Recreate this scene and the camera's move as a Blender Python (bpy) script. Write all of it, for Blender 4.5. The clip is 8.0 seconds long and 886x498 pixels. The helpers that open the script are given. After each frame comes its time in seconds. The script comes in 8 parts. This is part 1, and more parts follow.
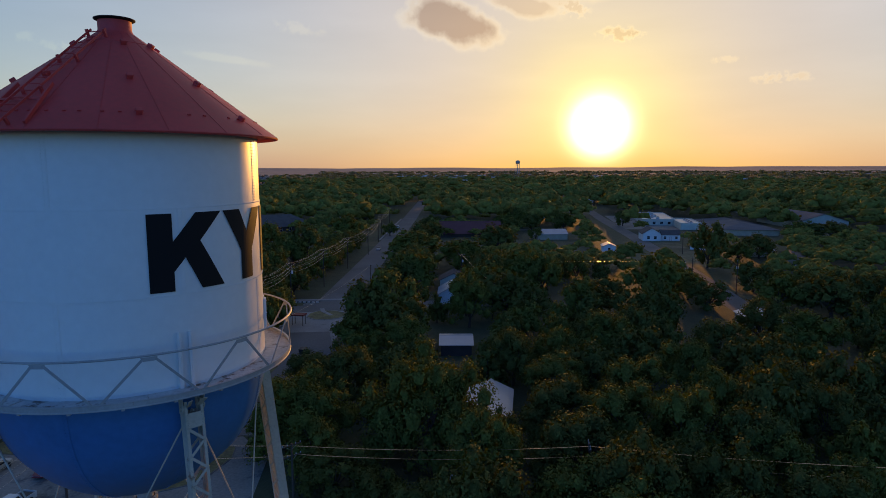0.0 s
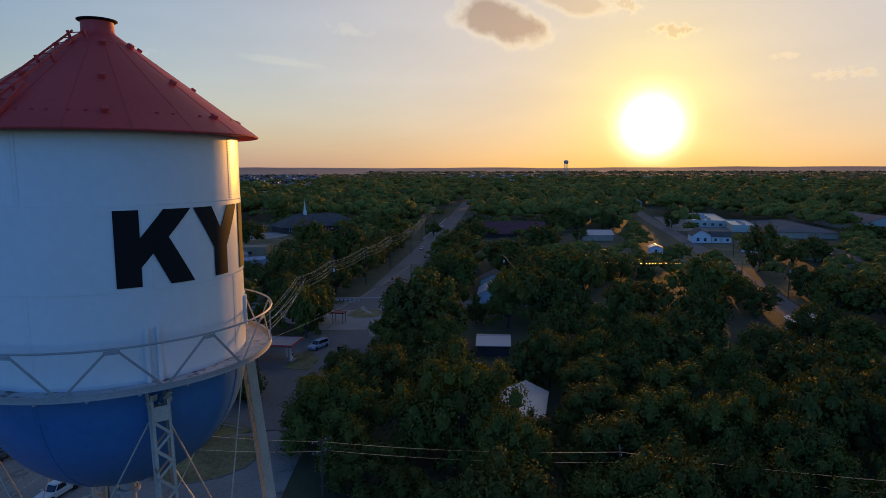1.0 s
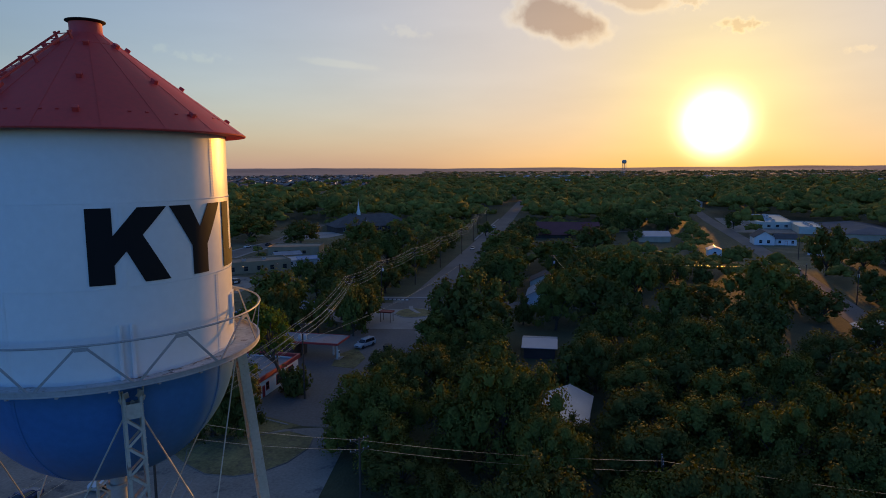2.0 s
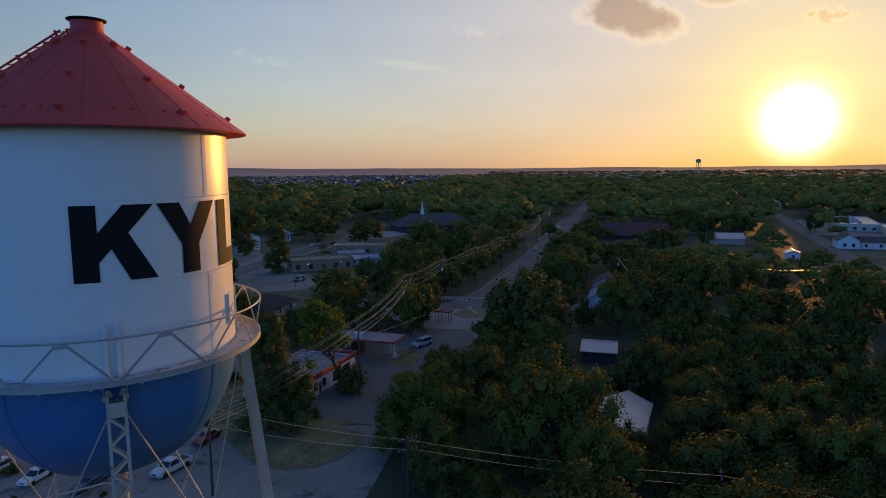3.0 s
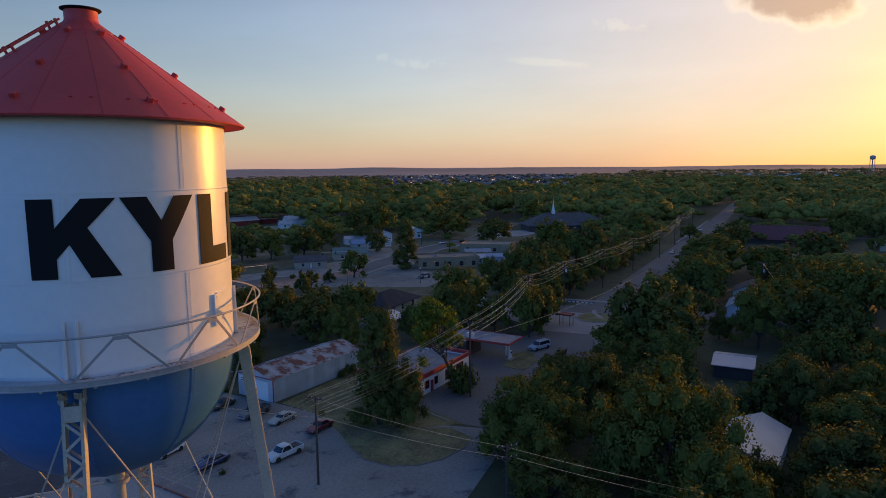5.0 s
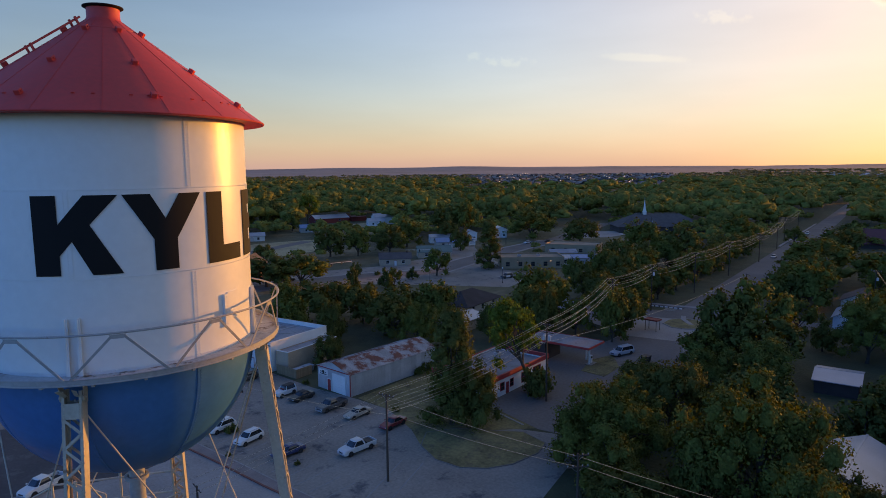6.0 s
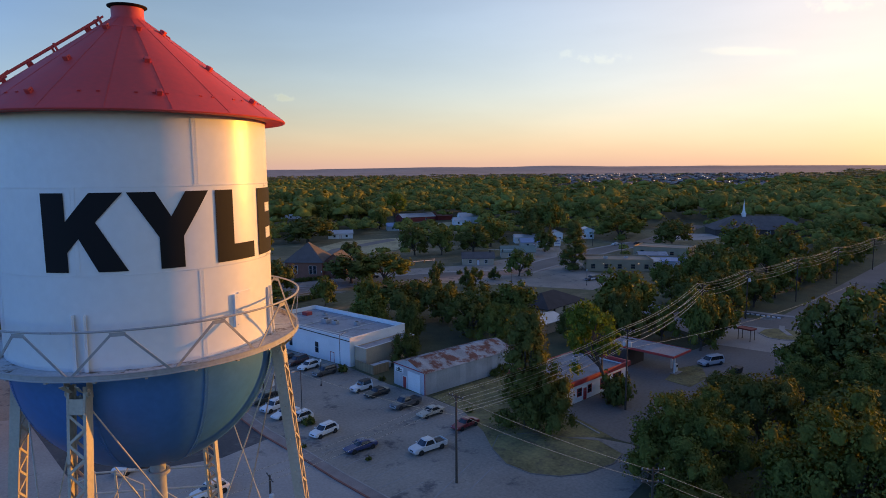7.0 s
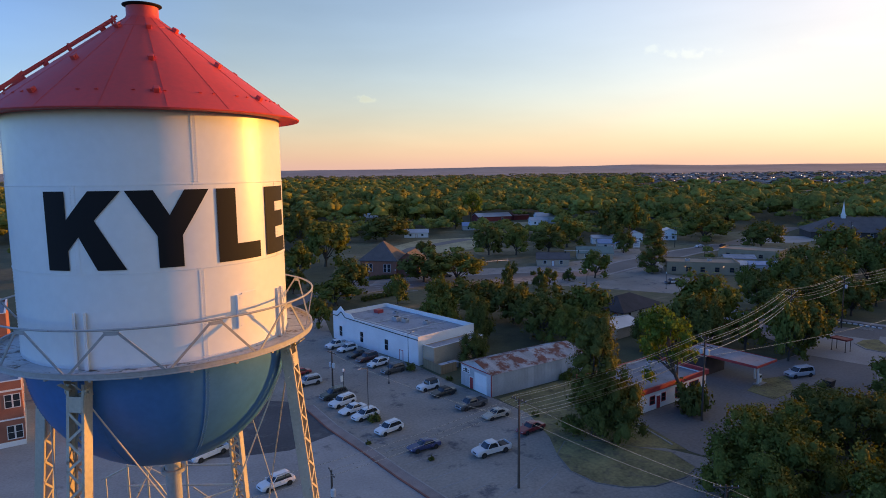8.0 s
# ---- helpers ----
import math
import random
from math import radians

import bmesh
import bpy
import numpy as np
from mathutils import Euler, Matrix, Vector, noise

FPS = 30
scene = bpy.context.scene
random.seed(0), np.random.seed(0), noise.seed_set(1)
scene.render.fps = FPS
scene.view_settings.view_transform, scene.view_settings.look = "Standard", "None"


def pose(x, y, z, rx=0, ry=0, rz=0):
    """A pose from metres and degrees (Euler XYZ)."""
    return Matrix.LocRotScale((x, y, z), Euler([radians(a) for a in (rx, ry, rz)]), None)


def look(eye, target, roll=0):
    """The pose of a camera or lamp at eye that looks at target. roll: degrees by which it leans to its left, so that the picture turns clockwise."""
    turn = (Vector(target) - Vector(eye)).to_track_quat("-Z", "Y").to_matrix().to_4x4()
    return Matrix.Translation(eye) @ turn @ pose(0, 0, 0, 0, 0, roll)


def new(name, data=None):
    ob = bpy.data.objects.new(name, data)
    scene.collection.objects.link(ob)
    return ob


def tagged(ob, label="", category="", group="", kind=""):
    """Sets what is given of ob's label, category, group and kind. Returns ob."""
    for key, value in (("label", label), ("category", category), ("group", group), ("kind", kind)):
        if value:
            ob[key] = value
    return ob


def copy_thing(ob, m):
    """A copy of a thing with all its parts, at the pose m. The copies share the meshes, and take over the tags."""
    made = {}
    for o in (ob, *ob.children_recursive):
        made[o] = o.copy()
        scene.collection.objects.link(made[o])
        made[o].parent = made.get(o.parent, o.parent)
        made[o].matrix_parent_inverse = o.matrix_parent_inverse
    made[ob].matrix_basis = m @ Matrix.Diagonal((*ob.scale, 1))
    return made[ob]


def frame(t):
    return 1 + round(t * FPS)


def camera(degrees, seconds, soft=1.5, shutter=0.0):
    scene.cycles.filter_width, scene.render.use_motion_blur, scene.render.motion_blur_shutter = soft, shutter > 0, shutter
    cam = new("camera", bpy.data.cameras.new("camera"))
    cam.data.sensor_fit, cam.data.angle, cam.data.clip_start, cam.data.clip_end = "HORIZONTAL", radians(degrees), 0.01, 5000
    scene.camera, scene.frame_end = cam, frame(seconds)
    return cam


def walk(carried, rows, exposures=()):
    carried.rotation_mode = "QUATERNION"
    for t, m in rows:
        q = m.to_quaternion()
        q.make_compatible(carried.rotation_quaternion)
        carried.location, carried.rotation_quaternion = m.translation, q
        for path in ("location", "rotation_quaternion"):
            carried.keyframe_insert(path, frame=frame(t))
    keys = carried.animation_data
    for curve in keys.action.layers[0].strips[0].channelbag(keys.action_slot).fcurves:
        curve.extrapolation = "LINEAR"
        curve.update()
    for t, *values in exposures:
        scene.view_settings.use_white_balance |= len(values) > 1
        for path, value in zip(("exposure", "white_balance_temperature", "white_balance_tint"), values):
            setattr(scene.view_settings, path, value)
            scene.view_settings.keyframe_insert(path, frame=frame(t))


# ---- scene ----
cam = camera(69.50, 8.0, soft=0.9)
PATH = [
    (0.0, (-13.888, -12.527, 39.987), (43.415, 3.597, 32.474), -0.200),
    (0.5, (-13.541, -13.405, 39.948), (43.127, 4.821, 32.429), -0.122),
    (1.0, (-13.069, -14.259, 39.931), (42.891, 6.039, 32.416), -0.138),
    (1.5, (-12.507, -15.075, 39.892), (42.590, 7.467, 32.399), -0.224),
    (3.0, (-10.224, -17.028, 39.767), (40.894, 13.494, 32.330), -0.450),
    (3.5, (-9.319, -17.497, 39.705), (40.105, 15.697, 32.257), -0.428),
    (4.0, (-8.329, -17.906, 39.665), (39.425, 17.648, 32.211), -0.471),
    (4.5, (-7.274, -18.209, 39.600), (38.654, 19.678, 32.173), -0.585),
    (6.0, (-4.061, -18.887, 39.499), (33.492, 27.314, 32.063), -0.576),
    (6.5, (-3.011, -19.047, 39.457), (31.272, 29.631, 32.034), -0.538),
    (7.0, (-1.982, -19.133, 39.452), (28.871, 31.789, 32.036), -0.515),
    (7.5, (-0.947, -19.159, 39.436), (26.605, 33.620, 32.005), -0.632),
    (8.0, (0.000, -19.106, 39.382), (24.382, 35.217, 31.997), -0.707),
]
walk(cam, [(t, look(eye, target, roll)) for t, eye, target, roll in PATH],
     exposures=[(0.0, 0.61, 6550, 19), (3.5, 0.65, 6650, 22), (4.5, 0.81, 6800, 24), (6.5, 1.21, 7100, 25), (8.0, 1.52, 7300, 26)])

# ---- sky and sun ----
SUN_AZ, SUN_EL = 2.1, 3.55          # degrees: from +x towards +y, above the horizon


def polar_way(az, el):
    return Vector((math.cos(radians(el)) * math.cos(radians(az)), math.cos(radians(el)) * math.sin(radians(az)), math.sin(radians(el))))


SUN_WAY = polar_way(SUN_AZ, SUN_EL)
AIR, DUST, OZONE = 1.0, 0.15, 2.6
# light veils round the sun: width in degrees, share, colour
VEILS = ((36.0, 0.93, (3.30, 2.88, 2.28)), (9.0, 0.75, (4.9, 4.05, 1.6)), (5.0, 0.6, (6.4, 5.9, 2.4)))
# the dusk band: height in degrees, share, colour away from the sun and towards it
HAZE = (4.2, 0.88, (1.66, 1.20, 1.12), (4.7, 2.60, 0.50))
CORE = (1.8, 32.0, (1.0, 0.86, 0.50))
# clouds: degrees round and up, half width and half height in degrees, lean, thickness
CLOUDS = [
    (15.0, 12.45, 4.3, 1.75, -0.30, 1.0), (8.9, 13.6, 3.0, 1.0, -0.22, 0.62), (4.9, 13.2, 1.5, 0.7, -0.25, 0.55), (7.0, 14.4, 4.5, 1.0, -0.1, 0.35), (0.5, 11.0, 1.7, 0.55, -0.05, 0.62), (-11.8, 6.9, 2.0, 0.45, 0.0, 0.38),
    (-7.7, 8.5, 1.2, 0.3, 0.0, 0.22), (27.9, 11.7, 2.0, 0.5, -0.1, 0.16), (48.0, 9.6, 0.6, 0.4, 0.0, 0.15), (45.2, 9.15, 2.2, 0.42, -0.05, 0.15), (34.0, 9.0, 3.4, 0.35, -0.1, 0.15), (72.4, 6.2, 1.0, 0.3, 0.0, 0.30),
]


def link(nt, a, b):
    nt.links.new(a, b)


def make_world():
    w = bpy.data.worlds.new("dusk_sky")
    scene.world = w
    w.use_nodes = True
    nt = w.node_tree
    n = nt.nodes
    bg = n["Background"]

    def calc(op, a, b=None, c=None):
        m = n.new("ShaderNodeMath")
        m.operation = op
        for i, v in enumerate((a, b, c)):
            if v is None:
                continue
            if isinstance(v, (int, float)):
                m.inputs[i].default_value = v
            else:
                link(nt, v, m.inputs[i])
        return m.outputs[0]

    def dot(v, way_to):
        m = n.new("ShaderNodeVectorMath")
        m.operation = "DOT_PRODUCT"
        link(nt, v, m.inputs[0])
        m.inputs[1].default_value = way_to
        return m.outputs["Value"]

    def scaled(color, by):
        m = n.new("ShaderNodeVectorMath")
        m.operation = "SCALE"
        link(nt, color, m.inputs[0])
        link(nt, by, m.inputs["Scale"])
        return m.outputs[0]

    def flat(color):
        m = n.new("ShaderNodeRGB")
        m.outputs[0].default_value = (*color, 1)
        return m.outputs[0]

    def blend(color, other, weight):
        m = n.new("ShaderNodeMix")
        m.data_type = "RGBA"
        link(nt, weight, m.inputs[0])
        link(nt, color, m.inputs[6])
        link(nt, other, m.inputs[7])
        return m.outputs[2]

    sky = n.new("ShaderNodeTexSky")
    sky.sky_type = "NISHITA"
    sky.sun_disc = False
    sky.sun_elevation = radians(SUN_EL)
    sky.sun_rotation = radians(90 - SUN_AZ)
    sky.altitude = 200
    sky.air_density, sky.dust_density, sky.ozone_density = AIR, DUST, OZONE
    way = n.new("ShaderNodeTexCoord").outputs["Generated"]
    dome = sky.outputs[0]

    def falloff(way_to, degrees, amount):
        gap = calc("MULTIPLY", calc("SUBTRACT", 1.0, dot(way, way_to)), 2.0)
        return calc("MULTIPLY", calc("EXPONENT", calc("MULTIPLY", gap, -1.0 / radians(degrees) ** 2)), amount)

    # the hazy veil of light round the low sun, then the warm dusk band along the horizon
    for width, amount, color in VEILS:
        dome = blend(dome, flat(color), falloff(SUN_WAY, width, amount))
    tilt = n.new("ShaderNodeSeparateXYZ")
    link(nt, way, tilt.inputs[0])
    low = calc("MULTIPLY", calc("EXPONENT", calc("MULTIPLY", calc("ABSOLUTE", tilt.outputs["Z"]), -1.0 / math.sin(radians(HAZE[0])))), HAZE[1])
    band = blend(flat(HAZE[2]), flat(HAZE[3]), falloff(Vector((SUN_WAY.x, SUN_WAY.y, 0)).normalized(), 23, 1.0))
    # away from the sun the low sky turns to plain dusk blue
    back = n.new("ShaderNodeMapRange")
    back.inputs["From Min"].default_value, back.inputs["From Max"].default_value = 0.15, -0.5
    link(nt, dot(way, Vector((SUN_WAY.x, SUN_WAY.y, 0)).normalized()), back.inputs["Value"])
    dome = blend(dome, band, calc("MULTIPLY", low, calc("SUBTRACT", 1.0, back.outputs[0])))
    dim = n.new("ShaderNodeVectorMath")
    dim.operation = "MULTIPLY"
    link(nt, dome, dim.inputs[0])
    dim.inputs[1].default_value = (0.52, 0.98, 1.80)
    dome = blend(dome, dim.outputs[0], back.outputs[0])

    # clouds: soft uneven patches, brighter at their thin rims
    rough = n.new("ShaderNodeTexNoise")
    rough.inputs["Scale"].default_value, rough.inputs["Detail"].default_value, rough.inputs["Roughness"].default_value = 27.0, 6.0, 0.50
    link(nt, way, rough.inputs["Vector"])
    ragged = calc("MULTIPLY_ADD", rough.outputs["Fac"], 2.6, -1.66)
    fine = n.new("ShaderNodeTexNoise")
    fine.inputs["Scale"].default_value, fine.inputs["Detail"].default_value, fine.inputs["Roughness"].default_value = 85.0, 6.0, 0.55
    link(nt, way, fine.inputs["Vector"])
    wispy = calc("MULTIPLY_ADD", fine.outputs["Fac"], 5.0, -2.75)
    total = None
    for az, el, wide, high, lean, thick in CLOUDS:
        c = polar_way(az, el)
        right = Vector((math.sin(radians(az)), -math.cos(radians(az)), 0))
        up = right.cross(c)
        axis_u = (right * math.cos(lean) + up * math.sin(lean)) / radians(wide)
        axis_v = (up * math.cos(lean) - right * math.sin(lean)) / radians(high)
        u, v = calc("SUBTRACT", dot(way, axis_u), axis_u.dot(c)), calc("SUBTRACT", dot(way, axis_v), axis_v.dot(c))
        far = calc("SQRT", calc("ADD", calc("MULTIPLY", u, u), calc("MULTIPLY", v, v)))
        core = calc("MAXIMUM", calc("SUBTRACT", 1.45, far), 0.0)
        body = calc("MULTIPLY", calc("MULTIPLY_ADD", core, 1.6 if wide > 2.5 else 1.0, ragged if wide > 2.5 else wispy), calc("MINIMUM", calc("MULTIPLY", core, 1.6), 1.0))
        body = calc("MULTIPLY", calc("MINIMUM", calc("MAXIMUM", body, 0.0), 1.0), thick)
        total = body if total is None else calc("MAXIMUM", total, body)
    ramp = n.new("ShaderNodeValToRGB")
    ramp.color_ramp.elements[0].position, ramp.color_ramp.elements[0].color = 0.0, (1, 1, 1, 1)
    ramp.color_ramp.elements[1].position, ramp.color_ramp.elements[1].color = 1.0, (0.76, 0.63, 0.53, 1)
    for pos, col in ((0.20, (1.14, 1.11, 1.02, 1)), (0.42, (1.12, 1.04, 0.90, 1)), (0.72, (0.90, 0.80, 0.69, 1))):
        e = ramp.color_ramp.elements.new(pos)
        e.color = col
    link(nt, total, ramp.inputs["Fac"])
    tinted = n.new("ShaderNodeVectorMath")
    tinted.operation = "MULTIPLY"
    link(nt, dome, tinted.inputs[0])
    link(nt, ramp.outputs[0], tinted.inputs[1])
    # thin high veil
    veil = n.new("ShaderNodeTexNoise")
    veil.inputs["Scale"].default_value, veil.inputs["Detail"].default_value = 3.2, 5.0
    stretch = n.new("ShaderNodeMapping")
    stretch.inputs["Scale"].default_value = (1.0, 1.0, 5.0)
    link(nt, way, stretch.inputs["Vector"])
    link(nt, stretch.outputs[0], veil.inputs["Vector"])
    dome = scaled(tinted.outputs[0], calc("MULTIPLY_ADD", veil.outputs["Fac"], 0.22, 0.89))

    add = n.new("ShaderNodeVectorMath")
    link(nt, dome, add.inputs[0])
    link(nt, scaled(flat(CORE[2]), falloff(SUN_WAY, CORE[0], CORE[1])), add.inputs[1])
    bg.inputs["Strength"].default_value = 0.15
    link(nt, add.outputs[0], bg.inputs["Color"])


make_world()
sun = new("sun", bpy.data.lights.new("sun", "SUN"))
sun.data.energy, sun.data.angle, sun.data.color = 1.8, radians(0.6), (1.0, 0.445, 0.06)
sun.matrix_world = look((0, 0, 0), -SUN_WAY)

# ---- materials ----
def material(name, color, rough=0.7, metal=0.0, vary=0.25, scale=(0.6, 9.0), bump=0.0, bump_scale=30.0,
             second=None, second_at=0.62, per_piece=0.0, spec=0.5, island=0.0, through_light=0.0, world=False):
    """A surface with broad stains and fine grain at true size; second: a colour that shows in worn patches."""
    m = bpy.data.materials.new(name)
    m.use_nodes = True
    nt = m.node_tree
    n = nt.nodes
    b = n["Principled BSDF"]
    co = n.new("ShaderNodeNewGeometry" if world else "ShaderNodeTexCoord")
    place = co.outputs["Position" if world else "Object"]
    c = (*color, 1.0)
    broad, fine = n.new("ShaderNodeTexNoise"), n.new("ShaderNodeTexNoise")
    for tex, s, d in ((broad, scale[0], 5.0), (fine, scale[1], 4.0)):
        tex.inputs["Scale"].default_value = s
        tex.inputs["Detail"].default_value = d
        link(nt, place, tex.inputs["Vector"])
    mixn = n.new("ShaderNodeMath")
    mixn.operation = "MULTIPLY_ADD"
    mixn.inputs[1].default_value = 0.45
    link(nt, fine.outputs["Fac"], mixn.inputs[0])
    half = n.new("ShaderNodeMath")
    half.operation = "MULTIPLY"
    half.inputs[1].default_value = 0.55
    link(nt, broad.outputs["Fac"], half.inputs[0])
    link(nt, half.outputs[0], mixn.inputs[2])
    ramp = n.new("ShaderNodeMapRange")
    ramp.inputs["From Min"].default_value, ramp.inputs["From Max"].default_value = 0.3, 0.7
    ramp.inputs["To Min"].default_value, ramp.inputs["To Max"].default_value = 1.0 - vary, 1.0 + vary
    link(nt, mixn.outputs[0], ramp.inputs["Value"])
    value = ramp.outputs[0]
    if per_piece or island:
        if island:
            info, out = n.new("ShaderNodeNewGeometry"), "Random Per Island"
        else:
            info, out = n.new("ShaderNodeObjectInfo"), "Random"
        r2 = n.new("ShaderNodeMapRange")
        k = per_piece or island
        r2.inputs["To Min"].default_value, r2.inputs["To Max"].default_value = 1.0 - k, 1.0 + k
        link(nt, info.outputs[out], r2.inputs["Value"])
        mul = n.new("ShaderNodeMath")
        mul.operation = "MULTIPLY"
        link(nt, value, mul.inputs[0])
        link(nt, r2.outputs[0], mul.inputs[1])
        value = mul.outputs[0]
    base = n.new("ShaderNodeRGB")
    base.outputs[0].default_value = c
    color_out = base.outputs[0]
    if second:
        patch = n.new("ShaderNodeTexNoise")
        patch.inputs["Scale"].default_value = scale[0] * 2.3
        patch.inputs["Detail"].default_value = 8.0
        patch.inputs["Roughness"].default_value = 0.68
        link(nt, place, patch.inputs["Vector"])
        step = n.new("ShaderNodeMapRange")
        step.inputs["From Min"].default_value, step.inputs["From Max"].default_value = second_at - 0.04, second_at + 0.05
        link(nt, patch.outputs["Fac"], step.inputs["Value"])
        mx = n.new("ShaderNodeMix")
        mx.data_type = "RGBA"
        mx.inputs[7].default_value = (*second, 1.0)
        link(nt, step.outputs[0], mx.inputs[0])
        link(nt, color_out, mx.inputs[6])
        color_out = mx.outputs[2]
    tint = n.new("ShaderNodeVectorMath")
    tint.operation = "SCALE"
    link(nt, color_out, tint.inputs[0])
    link(nt, value, tint.inputs["Scale"])
    link(nt, tint.outputs[0], b.inputs["Base Color"])
    b.inputs["Metallic"].default_value = metal
    b.inputs["Specular IOR Level"].default_value = spec
    rr = n.new("ShaderNodeMapRange")
    rr.inputs["To Min"].default_value, rr.inputs["To Max"].default_value = max(rough - 0.08, 0.02), min(rough + 0.08, 1.0)
    link(nt, fine.outputs["Fac"], rr.inputs["Value"])
    link(nt, rr.outputs[0], b.inputs["Roughness"])
    if bump:
        bt = n.new("ShaderNodeTexNoise")
        bt.inputs["Scale"].default_value = bump_scale
        bt.inputs["Detail"].default_value = 4.0
        link(nt, place, bt.inputs["Vector"])
        bp = n.new("ShaderNodeBump")
        bp.inputs["Strength"].default_value = bump
        bp.inputs["Distance"].default_value = 0.6 / bump_scale
        link(nt, bt.outputs["Fac"], bp.inputs["Height"])
        link(nt, bp.outputs[0], b.inputs["Normal"])
    if through_light:
        tr = n.new("ShaderNodeBsdfTranslucent")
        green = n.new("ShaderNodeVectorMath")    # light that comes through a leaf is greener than light off it
        green.operation = "MULTIPLY"
        green.inputs[1].default_value = (1.15, 1.30, 0.40)
        link(nt, tint.outputs[0], green.inputs[0])
        link(nt, green.outputs[0], tr.inputs["Color"])
        ms = n.new("ShaderNodeMixShader")
        ms.inputs[0].default_value = through_light
        link(nt, b.outputs[0], ms.inputs[1])
        link(nt, tr.outputs[0], ms.inputs[2])
        link(nt, ms.outputs[0], n["Material Output"].inputs["Surface"])
    return m


